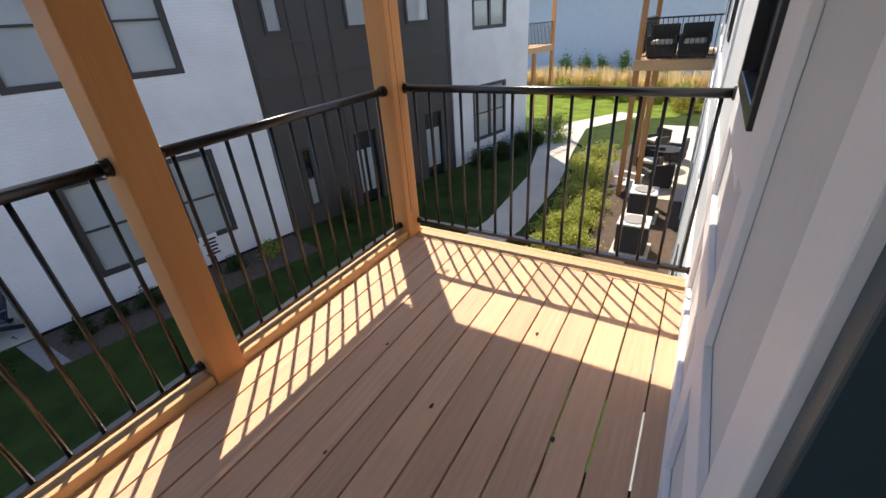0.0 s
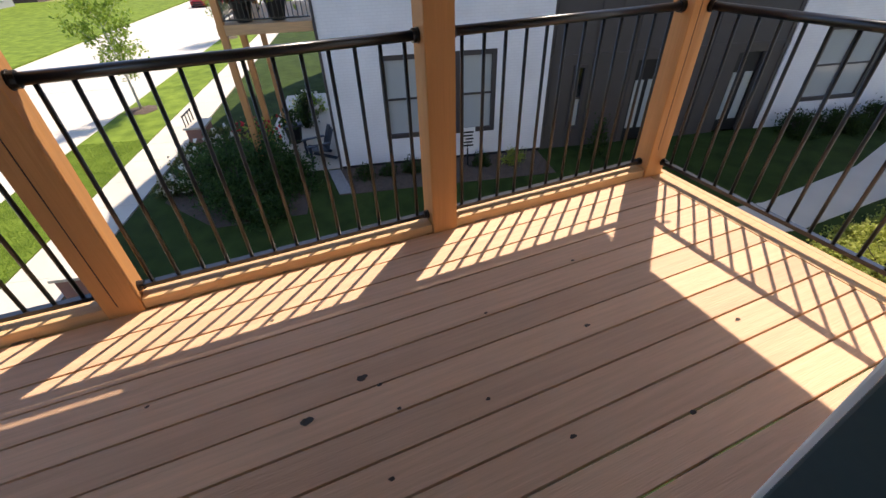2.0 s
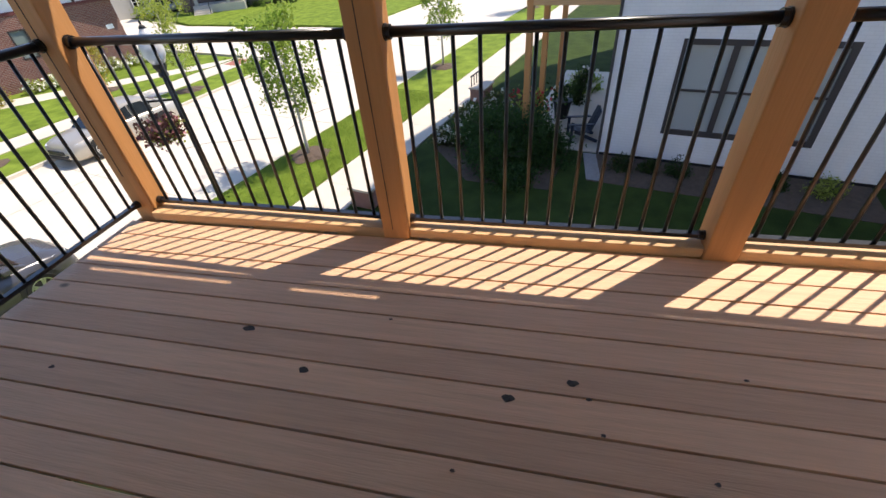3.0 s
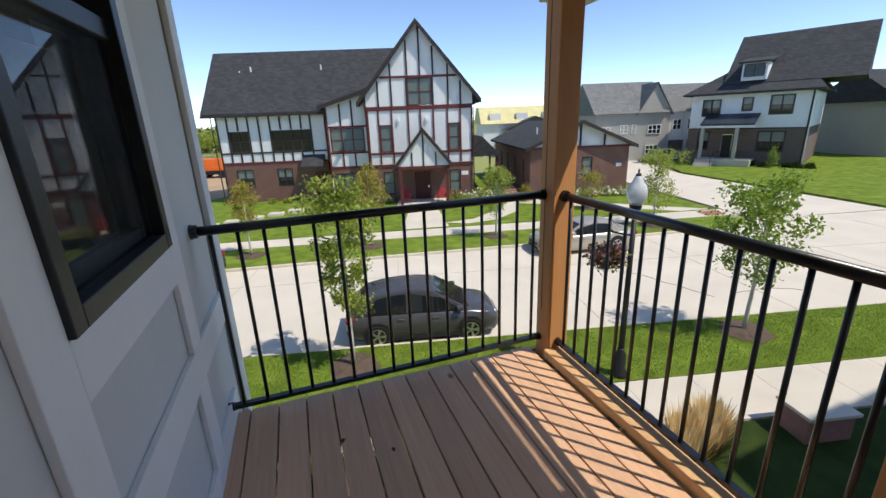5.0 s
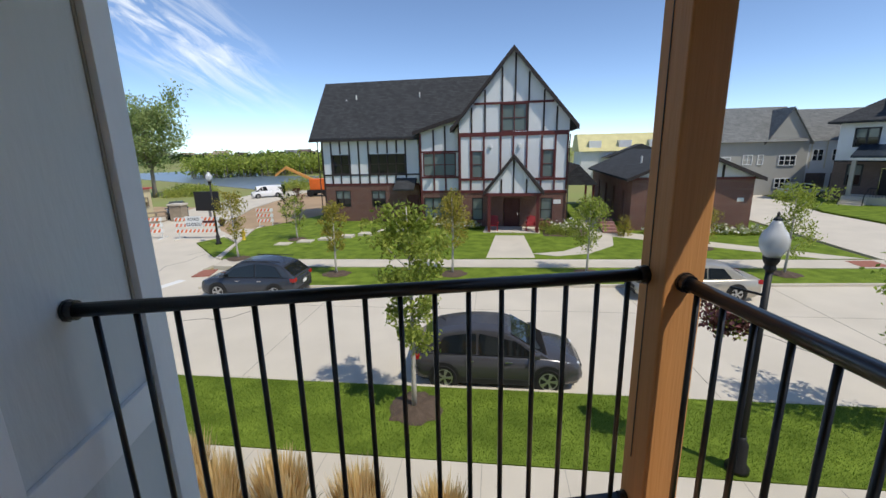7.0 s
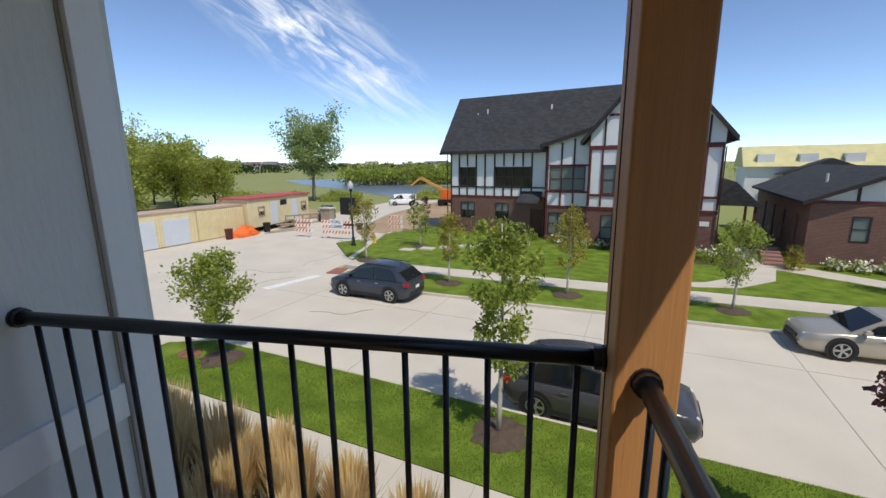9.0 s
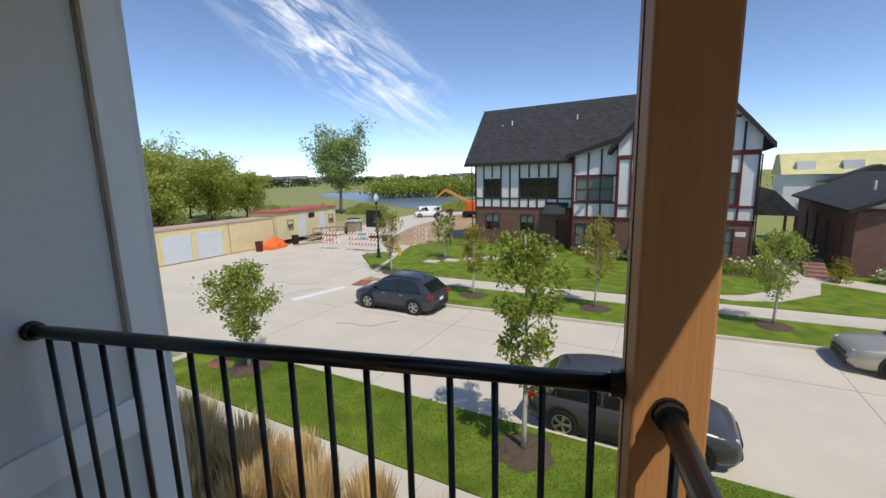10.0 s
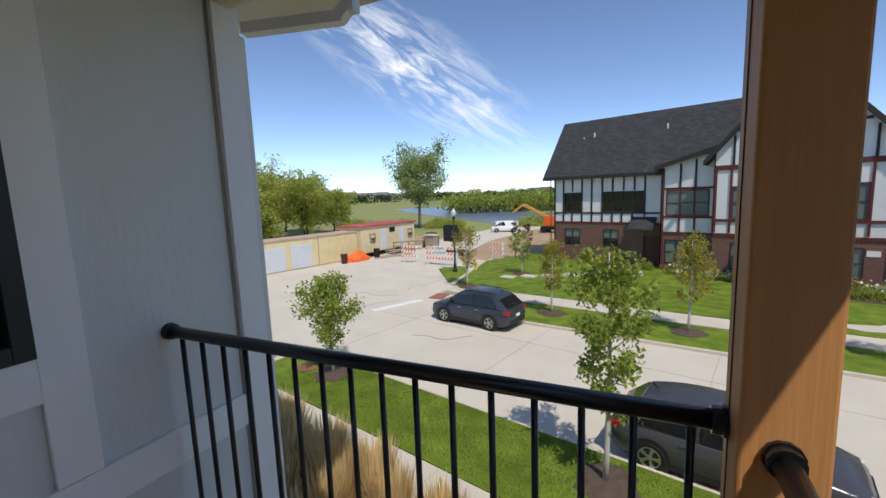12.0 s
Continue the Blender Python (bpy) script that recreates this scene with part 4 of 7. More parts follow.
# porch
bm = bmesh.new()
prism(bm, [(-5.4, -1.45), (-1.7, -1.45), (-3.55, 0.85)], -2.15, -2.05)
part("porch_gable", bm, "stucco", th, "white porch gable")
gable_roof(-5.35, -1.75, -1.3, 0.9, -2.3, 0.0, 0.25, "shingle", th)
bm = bmesh.new()
verge(bm, -5.35, -1.75, -1.3, 0.9, -2.4, -2.31, 0.25, 0.2)
part("verge_board", bm, "timber_dark", th)
for x in (-4.36, -3.55, -2.68):
    part("timber", box(x - 0.05, x + 0.05, -2.2, -2.155, -1.45, -0.5 if x != -3.55 else 0.75), "timber_dark", th)
part("porch_beam", box(-5.6, -1.7, -2.25, -2.03, -1.66, -1.46), "timber_red", th)
for x in (-5.2, -1.9):
    part("porch_post", box(x - 0.1, x + 0.1, -2.22, -2.02, BZ, -1.66), "timber_red", th)
part("porch_floor", box(-5.6, -1.7, -2.3, 0.0, BZ, -4.16), "concrete", th)
part("house_number", box(-0.72, -0.2, -0.03, 0.0, -2.45, -2.15), "sign_white", th, "pale house number plate")
for x in (-5.25, -3.2):
    part("flood_light", box(x - 0.1, x + 0.1, -0.12, 0.015, 1.55, 1.85, bev=0.02), "sign_white", th)
# middle bay
my = 1.0
part("wall", cells(bmesh.new(), -10.75, gx0 - 0.01, BZ, -1.65, my, my + 0.3, [(-10.53, -8.4, -3.75, -2.1)], "y"), "brick_red", th)
bm = cells(bmesh.new(), -10.75, gx0 - 0.01, -1.65, 2.8, my + 0.02, my + 0.3, [(-10.52, -7.96, -0.46, 1.3)], "y")
prism(bm, [(-10.75, 2.8), (gx0 - 0.01, 2.8), (gx0 - 0.01, 3.75)], my + 0.02, my + 0.3)
part("wall", bm, "stucco", th)
part("wall", box(-10.75, -10.5, my + 0.31, 6, BZ, 2.8), "brick_red", th)
part("roof", prism(bmesh.new(), [(-11.15, 2.68), (gx0 + 0.2, 3.80), (gx0 + 0.2, 4.04), (-11.15, 2.92)], my - 0.4, 7), "shingle", th)
part("verge_board", prism(bmesh.new(), [(-11.2, 2.62), (gx0 + 0.1, 3.72), (gx0 + 0.1, 4.02), (-11.2, 2.90)], my - 0.48, my - 0.41), "timber_dark", th)
for z0, z1 in ((-1.74, -1.56), (-0.62, -0.47), (1.31, 1.44)):
    part("timber", box(-10.75, gx0 - 0.02, my - 0.03, my + 0.018, z0, z1), "timber_red", th)
for x, z0, z1 in ((-10.69, BZ, 2.75), (-9.68, -1.56, -0.62), (-8.77, -1.56, -0.62), (-9.67, 1.44, 3.0), (-8.78, 1.44, 3.25), (-7.72, -1.56, 3.6)):
    part("timber", box(x - 0.06, x + 0.06, my - 0.04, my + 0.016, z0, z1), "timber_red" if z0 < 0 else "timber_dark", th)
window(th, Matrix.Translation((-10.52, my + 0.03, -0.46)), 2.56, 1.76, "pane_curtain", "timber_red", 3, pane2="pane_curtain")
window(th, Matrix.Translation((-10.53, my + 0.03, -3.75)), 2.13, 1.65, "pane_curtain", "timber_dark", 3, pane2="pane_curtain")
# wing
wy = 2.0
wh = [(-18.4, -17.06, -3.0, -1.62), (-15.22, -14.0, -3.0, -1.62), (-12.2, -11.2, BZ, -2.0)]
part("wall", cells(bmesh.new(), -19.35, -11.12, BZ, -1.13, wy, wy + 0.3, wh, "y"), "brick_red", th)
part("wall", cells(bmesh.new(), -19.35, -11.12, -1.13, 2.65, wy + 0.02, wy + 0.3, [(-18.46, -17.0, -0.28, 1.30), (-15.24, -12.24, -0.28, 1.30)], "y"), "stucco", th)
bm = box(-19.35, -19.05, wy + 0.31, 9.0, BZ, 2.65)
prism(bm, [(wy + 0.02, 2.65), (8.9, 2.65), (5.5, 7.0)], -19.35, -19.05, "x")
part("wall", bm, "stucco", th)
part("floor", box(-19.0, -11.12, wy + 0.31, 9.0, -1.3, -1.2), "interior", th)
part("wall", box(-19.35, gx1, 9.001, 9.3, BZ, 2.65), "brick_red", th)
bm = bmesh.new()
prism(bm, [(wy - 0.45, 2.35), (5.5, 7.12), (9.5, 2.35), (9.5, 2.62), (5.5, 7.39), (wy - 0.45, 2.62)], -20.15, -3.8, "x")
part("roof", bm, "shingle", th)
part("gutter", box(-20.15, -11.3, wy - 0.58, wy - 0.455, 2.34, 2.50), "timber_dark", th)
for x, h in ((-17.75, 0.12), (-16.86, 0.42), (-11.37, 0.42)):
    part("roof_vent", bar(bmesh.new(), (x, 4.2, 5.4), (x, 4.2, 5.72 + h), 0.11, seg=10), "gutter_white", th)
for z0, z1 in ((-1.2, -1.04), (-0.40, -0.28), (2.36, 2.6)):
    part("timber", box(-19.35, -11.12, wy - 0.03, wy + 0.018, z0, z1), "timber_red" if z0 < -1 else "timber_dark", th)
for x, z0, z1 in ((-19.29, BZ, 2.36), (-18.52, -1.04, 2.36), (-17.74, 1.36, 2.36), (-16.94, -1.04, 2.36), (-16.14, -1.04, 2.36), (-15.30, -1.04, 2.36), (-14.50, 1.36, 2.36), (-13.69, 1.36, 2.36), (-12.91, 1.36, 2.36), (-12.18, -1.04, 2.36), (-17.78, -1.04, -0.40), (-14.53, -1.04, -0.40), (-13.81, -1.04, -0.40), (-13.04, -1.04, -0.40)):
    part("timber", box(x - 0.06, x + 0.06, wy - 0.04, wy + 0.016, z0, z1), "timber_dark", th)
for x, z, w, h, n in ((-18.46, -0.28, 1.46, 1.58, 2), (-15.24, -0.28, 3.0, 1.58, 4), (-18.4, -3.0, 1.34, 1.38, 2), (-15.22, -3.0, 1.22, 1.38, 2)):
    window(th, Matrix.Translation((x, wy + 0.04, z)), w, h, "pane_dark", "timber_dark", n, pane2="pane_curtain" if z < -1 else None)
part("side_door", box(-12.15, -11.25, wy + 0.1, wy + 0.16, BZ, -2.0, bev=0.01), "door_maroon", th)
part("awning", prism(bmesh.new(), [(wy - 1.2, -1.55), (wy, -0.75), (wy, -0.62), (wy - 1.2, -1.42)], -13.0, -11.3, "x"), "shingle", th)
for x, y in ((-19.62, wy - 0.1), (gx1 + 0.05, -0.12)):
    part("downpipe", bar(bmesh.new(), (x, y, 2.4), (x, y, BZ), 0.08, seg=8), "timber_dark", th)

# ---- neighbour house along the courtyard ----
nb = thing("brick_house", ST, "white painted brick house with dark grey panelled middle", "house")
R90 = Matrix.Rotation(radians(-90), 4, "Z")
NU = 9.95
part("wall", cells(bmesh.new(), -4.7, 1.55, -4.3, 7.2, NU, NU + 0.3, [(-3.15, 0.1, -3.4, -1.1), (-3.15, 0.1, 0.7, 3.0)], "x"), "brick_white", nb, "white painted brick wall")
part("wall", cells(bmesh.new(), -12.4, -4.705, -4.3, 7.2, NU + 0.04, NU + 0.3, [(-5.9, -5.35, 1.35, 3.0), (-8.8, -7.9, 1.35, 3.0), (-11.45, -10.3, 1.35, 3.0), (-8.45, -7.5, -4.2, -1.7), (-11.7, -10.8, -4.2, -1.7), (-5.9, -5.5, -3.6, -1.7)], "x"), "panel_dark", nb, "dark grey panel wall")
part("wall", cells(bmesh.new(), -17.6, -12.405, -4.3, 7.2, NU, NU + 0.3, [(-15.9, -13.7, 0.95, 3.0), (-15.9, -13.6, -3.4, -1.1)], "x"), "brick_white", nb, "white painted brick wall")
part("wall", cells(bmesh.new(), NU + 0.301, 24, -4.3, 7.2, 1.25, 1.55, [(11.2, 13.2, -4.1, -1.9), (11.2, 13.2, -0.15, 2.0)], "y"), "brick_white", nb)
part("wall", box(NU + 0.301, 24, -17.6, -17.3, -4.3, 6.0), "brick_white", nb)
part("wall", box(23.7, 24, -17.29, 1.24, -4.3, 6.0), "brick_white", nb)
part("floor", box(NU + 0.31, 23.6, -17.2, 1.2, -0.45, -0.15), "interior", nb)
part("roof", prism(bmesh.new(), [(NU - 0.45, 7.1), (24.4, 7.1), (17, 11.4)], -18.0, 2.0), "shingle", nb)
part("base_course", box(NU - 0.02, NU - 0.002, -4.69, 1.54, -4.3, -4.12), "plain_black", nb)
part("corner_trim", box(NU - 0.03, NU + 0.10, 1.555, 1.62, -4.3, 7.1), "panel_dark", nb)
for v0, z0, w, h, n in ((0.1, -3.4, 3.25, 2.3, 3), (0.1, 0.7, 3.25, 2.3, 3), (-13.7, 0.95, 2.2, 2.05, 2), (-13.6, -3.4, 2.3, 2.3, 2), (-5.35, 1.35, 0.55, 1.65, 1), (-7.9, 1.35, 0.9, 1.65, 1), (-10.3, 1.35, 1.15, 1.65, 1), (-5.5, -3.6, 0.4, 1.9, 1)):
    window(nb, Matrix.Translation((NU + 0.04, v0, z0)) @ R90, w, h, "pane_blind", "frame_brown", n, fw=0.13 if w > 2 else 0.08, pane2="pane_blind" if w > 2 else "pane_dark")
for v0 in (-7.5, -10.8):
    d = part("door", box(NU + 0.14, NU + 0.19, v0 - 0.92, v0 - 0.03, -4.2, -1.72, bev=0.01), "plain_black", nb, "black entrance door")
    for k in range(2):
        part("door_glass", box(NU + 0.125, NU + 0.138, v0 - 0.80 + 0.42 * k, v0 - 0.52 + 0.42 * k, -3.8, -2.3), "pane_blind", d)
for i in range(13):
    v = -12.3 + 0.62 * i
    if not any(a - 0.1 < v < b + 0.1 for a, b in ((-5.9, -5.35), (-8.8, -7.5), (-11.7, -10.3))):
        part("batten", box(NU + 0.012, NU + 0.038, v, v + 0.05, -4.2, 7.1), "panel_dark", nb)
for z in (0.2, 1.1, -1.5, 3.3):
    part("band", box(NU + 0.010, NU + 0.037, -12.39, -4.72, z, z + 0.09), "panel_dark", nb)
# balcony on the street side
pf = thing("balcony", ST, "orange cedar balcony on the white brick house", "balcony", "neighbour balconies")
part("platform", box(9.98, 14.5, 1.63, 3.9, -0.42, -0.19, bev=0.01), "cedar_flat", pf)
for u, v in ((10.05, 3.8), (14.4, 3.8)):
    part("post", box(u - 0.08, u + 0.08, v - 0.08, v + 0.08, -4.2, 2.4, bev=0.008), "cedar", pf)
part("post", box(11.75, 11.91, 3.72, 3.88, -4.2, -0.42, bev=0.008), "cedar", pf)
part("canopy", box(9.8, 14.7, 1.63, 4.1, 2.4, 2.6), "soffit", pf)
for a, b in (((10.05, 1.65), (10.05, 3.72)), ((10.13, 3.8), (14.32, 3.8))):
    A, B = Vector((*a, 0)), Vector((*b, 0))
    part("rail", bar(bmesh.new(), A + Vector((0, 0, 0.85)), B + Vector((0, 0, 0.85)), 0.045, seg=8), "rail_black", pf)
    part("rail", bar(bmesh.new(), A + Vector((0, 0, -0.1)), B + Vector((0, 0, -0.1)), 0.035), "rail_black", pf)
    n = int((B - A).length / 0.115)
    for i in range(n):
        p = A.lerp(B, (i + 0.5) / n)
        part("picket", bar(bmesh.new(), p + Vector((0, 0, -0.1)), p + Vector((0, 0, 0.85)), 0.02), "rail_black", pf)
W2 = lambda u, v, z=GROUND: ST @ Matrix.Translation((u, v, z))


def potted(m, leafm, flower, label, seed, r=0.25, h=0.45, pot="plain_black"):
    e = thing("potted_plant", m, label, "plant")
    part("pot", lathe(bmesh.new(), [(r * 0.7, 0), (r, h * 0.9), (r * 1.08, h * 0.9), (r * 1.08, h), (r * 0.9, h)], 14), pot, e)
    rng = np.random.default_rng(seed)
    p = rng.normal(size=(240, 3)) * (r * 0.8, r * 0.8, h * 0.3) + (0, 0, h * 1.35)
    leaf_mesh("foliage", p, 0.14, leafm, e, rng, up=0.8)
    if flower:
        p = rng.normal(size=(60, 3)) * (r * 0.8, r * 0.8, h * 0.25) + (0, 0, h * 1.65)
        leaf_mesh("blossoms", p, 0.12, flower, e, rng, narrow=1.0)
    return e


potted(W2(10.5, 2.5, -0.19), "leaf_maple", "flower_yellow", "black pot of yellow flowers on the balcony", 3)
potted(W2(10.4, 3.3, -0.19), "leaf_copper", "flower_red", "black pot of dark red plants on the balcony", 4)
potted(W2(11.2, 4.0, -4.17), "leaf_maple", "flower_red", "dark pot of red flowers on the patio", 6, 0.35, 0.6, "wicker")
potted(W2(12.4, 3.2, -4.17), "leaf_dark", None, "dark pot with a tall green plant on the patio", 7, 0.3, 0.6)


def deck_chair(m, paint, label, group="", w=0.7):
    """A slatted garden armchair with a raked back."""
    e = thing("garden_chair", m, label, "chair", group)
    for i in range(5):
        part("seat_slat", box(-0.28, 0.28, -0.30 + 0.12 * i, -0.20 + 0.12 * i, 0.36 - 0.02 * i, 0.385 - 0.02 * i), paint, e)
    for i in range(5):
        bm = bmesh.new()
        bar(bm, (-0.24 + 0.12 * i, 0.26, 0.28), (-0.24 + 0.12 * i, 0.52, 1.0 - 0.03 * abs(i - 2)), 0.10, 0.022)
        part("back_slat", bm, paint, e)
    for s in (-1, 1):
        part("arm", box(s * 0.33 - 0.06, s * 0.33 + 0.06, -0.36, 0.36, 0.56, 0.59, bev=0.006), paint, e)
        part("leg", box(s * 0.32 - 0.025, s * 0.32 + 0.025, -0.32, -0.24, 0, 0.56), paint, e)
        part("leg", bar(bmesh.new(), (s * 0.31, -0.2, 0.36), (s * 0.31, 0.5, 0.02), 0.03, 0.1), paint, e)
    return e


deck_chair(W2(10.8, 2.3, -4.17) @ Matrix.Rotation(radians(200), 4, "Z"), "chair_navy", "dark navy slatted garden chair on the patio")
shrub("juniper", W2(9.5, 4.5), 1.25, 1.5, "leaf_juniper", 9000, 0.085, "dense dark green juniper by the patio", 11)
shrub("juniper", W2(8.3, 4.0), 1.05, 0.95, "leaf_juniper", 7000, 0.08, "low dark green juniper in the shade", 12)
shrub("juniper", W2(11.1, 5.0), 0.9, 1.0, "leaf_juniper", 4500, 0.08, "low green shrub beside the balcony post", 13)
shrub("juniper", W2(9.3, 3.1), 0.85, 0.95, "leaf_juniper", 5000, 0.08, "dark green juniper beside the gravel strip", 18)
shrub("juniper", W2(7.6, 3.3), 0.6, 0.5, "leaf_juniper", 3000, 0.075, "low spreading juniper at the lawn's edge", 19)
shrub("juniper", W2(9.75, 3.55), 0.95, 1.5, "leaf_juniper", 6500, 0.085, "tall dense juniper hiding the patio", 22)
shrub("rose_bush", W2(12.4, 4.6), 0.5, 0.8, "leaf_copper", 1300, 0.08, "reddish rose bush beside the balcony post", 20)
shrub("catmint", W2(9.5, 6.1), 0.55, 0.6, "grass_base", 1500, 0.10, "grey-green shrub with small white flowers", 21, "flower_white", 110)
shrub("catmint", W2(11.2, 6.0), 0.7, 0.75, "grass_base", 1600, 0.12, "grey-green shrub with small white flowers", 14, "flower_white", 120)
shrub("catmint", W2(12.6, 5.6), 0.6, 0.7, "grass_base", 1300, 0.12, "grey-green shrub with small white flowers", 15, "flower_white", 90)
shrub("hydrangea", W2(15.5, 3.0), 0.6, 0.9, "leaf_bright", 1200, 0.12, "pale flowering shrub on the patio's edge", 16, "flower_white", 140)
shrub("arborvitae", W2(14.0, 2.9), 0.35, 1.5, "leaf_dark", 1800, 0.08, "slim dark evergreen by the patio", 17)
for i, (u, v, r) in enumerate(((9.2, 0.9, 0.3), (9.3, -0.5, 0.32), (9.3, -2.6, 0.3), (9.2, -3.6, 0.36), (9.3, 0.2, 0.25))):
    shrub("boxwood", W2(u, v), r, r * 1.6, "leaf_maple" if i == 3 else "leaf_dark", 900, 0.06, "small round boxwood along the white wall", 30 + i, group="boxwoods")
for i, v in enumerate((-13.2, -14.2, -15.2, -16.2, -17.2)):
    shrub("shrub", W2(9.2, v), 0.6, 0.9, "leaf_dark", 1500, 0.09, "dark green shrub along the white wall", 40 + i, group="wall shrubs")
shrub("shrub", W2(8.9, -18.4), 1.0, 1.5, "leaf_maple", 2600, 0.10, "large leafy shrub at the house corner", 46, "flower_white", 60)
shrub("shrub", W2(9.2, -6.3), 0.3, 1.5, "leaf_dark", 900, 0.08, "slim evergreen before the dark wall", 47)
# little notice board by the path
nbd = thing("notice_sign", W2(9.35, -2.2), "small white notice sign on a post", "sign")
part("post", bar(bmesh.new(), (0, 0, 0), (0, 0, 0.75), 0.04), "plain_black", nbd)
part("board", box(-0.02, 0.0, -0.22, 0.22, 0.55, 1.18, bev=0.004), "sign_white", nbd)
for k in range(5):
    part("text_bar", box(-0.024, -0.0205, -0.17 + 0.03 * (k % 2), 0.17 - 0.05 * (k % 3), 0.62 + 0.1 * k, 0.67 + 0.1 * k), "plain_black", nbd)
for u, v, lab in ((5.6, 6.55, "brick planter box by the pavement"), (13.6, 6.6, "brick planter box with a bench rail by the pavement")):
    e = thing("planter_box", W2(u, v), lab, "planter")
    part("body", box(-0.45, 0.45, -0.3, 0.3, 0, 0.5, bev=0.02), "planter_brick", e)
    part("cap", box(-0.5, 0.5, -0.35, 0.35, 0.502, 0.57, bev=0.01), "concrete", e)
    if u > 10:
        for k in range(4):
            part("rail_bar", bar(bmesh.new(), (-0.4 + 0.27 * k, 0.25, 0.57), (-0.4 + 0.27 * k, 0.25, 0.95), 0.03), "plain_black", e)
        part("rail_top", bar(bmesh.new(), (-0.45, 0.25, 0.95), (0.45, 0.25, 0.95), 0.04), "plain_black", e)

# ---- next balcony and patio along the own house ----
b2 = thing("balcony", Matrix.Translation((0, -13.5, 0)), "orange cedar balcony further along the house", "balcony", "house balconies")
part("platform", box(-1.8, 0.2, -3.6, 0.05, -0.28, 0.0, bev=0.01), "cedar_flat", b2)
for y in (-0.05, -3.5):
    part("post", box(0.02, 0.17, y - 0.075, y + 0.075, -4.2, 2.3, bev=0.008), "cedar", b2)
part("post", box(-0.5, -0.35, -0.12, 0.03, -4.2, -0.28, bev=0.008), "cedar", b2)
part("canopy", box(-1.8, 0.5, -3.9, 0.3, 2.3, 2.5), "soffit", b2)
for a, b in (((-1.8, -0.02), (0.02, -0.02)), ((0.09, -0.13), (0.09, -3.42))):
    A, B = Vector((*a, 0)), Vector((*b, 0))
    part("rail", bar(bmesh.new(), A + Vector((0, 0, 1.05)), B + Vector((0, 0, 1.05)), 0.045, seg=8), "rail_black", b2)
    part("rail", bar(bmesh.new(), A + Vector((0, 0, 0.1)), B + Vector((0, 0, 0.1)), 0.035), "rail_black", b2)
    n = int((B - A).length / 0.115)
    for i in range(n):
        p = A.lerp(B, (i + 0.5) / n)
        part("picket", bar(bmesh.new(), p + Vector((0, 0, 0.1)), p + Vector((0, 0, 1.05)), 0.02), "rail_black", b2)
b3 = thing("balcony", ST @ Matrix.Translation((10.0, -20.0, 0)), "orange cedar balcony on the far white wall", "balcony", "neighbour balconies")
part("platform", box(0, 3, 0, 2.3, -0.3, -0.05, bev=0.01), "cedar_flat", b3)
part("post", box(0.0, 0.15, 0.0, 0.15, -4.2, 2.4), "cedar", b3)
part("post", box(0.0, 0.15, 1.6, 1.75, -4.2, -0.3), "cedar", b3)
part("rail", bar(bmesh.new(), (0.07, 0.1, 0.95), (0.07, 2.3, 0.95), 0.045), "rail_black", b3)
for i in range(18):
    part("picket", bar(bmesh.new(), (0.07, 0.16 + 0.12 * i, -0.04), (0.07, 0.16 + 0.12 * i, 0.95), 0.02), "rail_black", b3)


def armchair(m, label, group):
    e = thing("wicker_armchair", m, label, "armchair", group)
    part("base", box(-0.38, 0.38, -0.38, 0.38, 0.05, 0.36, bev=0.03), "wicker", e)
    part("backrest", box(-0.38, 0.38, 0.28, 0.40, 0.36, 0.86, bev=0.04), "wicker", e)
    for s in (-1, 1):
        part("arm", box(s * 0.34 - 0.06, s * 0.34 + 0.06, -0.38, 0.28, 0.36, 0.60, bev=0.03), "wicker", e)
    part("seat_cushion", box(-0.28, 0.28, -0.36, 0.27, 0.361, 0.47, bev=0.04), "cushion", e)
    for x in (-0.3, 0.3):
        for y in (-0.3, 0.3):
            part("foot", box(x - 0.03, x + 0.03, y - 0.03, y + 0.03, 0, 0.05), "plain_black", e)
    return e


ac = armchair(Matrix.Translation((-1.25, -14.2, 0)) @ Matrix.Rotation(radians(180), 4, "Z"), "dark wicker armchair with pale cushion on the far balcony", "balcony armchairs")
copy_thing(ac, Matrix.Translation((-0.42, -14.2, 0)) @ Matrix.Rotation(radians(180), 4, "Z"))
for x, y, a in ((-0.9, -14.8, 30), (-0.5, -16.4, 170), (-1.2, -18.0, 80), (-0.4, -19.4, 140)):
    armchair(Matrix.Translation((x, y, GROUND + 0.02)) @ Matrix.Rotation(radians(a), 4, "Z"), "dark wicker armchair with pale cushion on the patio", "patio armchairs")
ch = deck_chair(Matrix.Translation((-0.1, -13.9, GROUND + 0.01)) @ Matrix.Rotation(radians(250), 4, "Z"), "sign_white", "white slatted garden chair on the patio")
ptb = thing("patio_table", Matrix.Translation((-0.9, -16.9, GROUND + 0.02)), "dark round patio table with thin legs", "table")
part("tabletop", lathe(bmesh.new(), [(0.0, 0.70), (0.55, 0.70), (0.55, 0.74), (0.0, 0.745)], 20), "plain_black", ptb)
for k in range(4):
    part("leg", bar(bmesh.new(), (0.4 * math.cos(k * 1.57 + 0.8), 0.4 * math.sin(k * 1.57 + 0.8), 0), (0.25 * math.cos(k * 1.57 + 0.8), 0.25 * math.sin(k * 1.57 + 0.8), 0.70), 0.035), "plain_black", ptb)


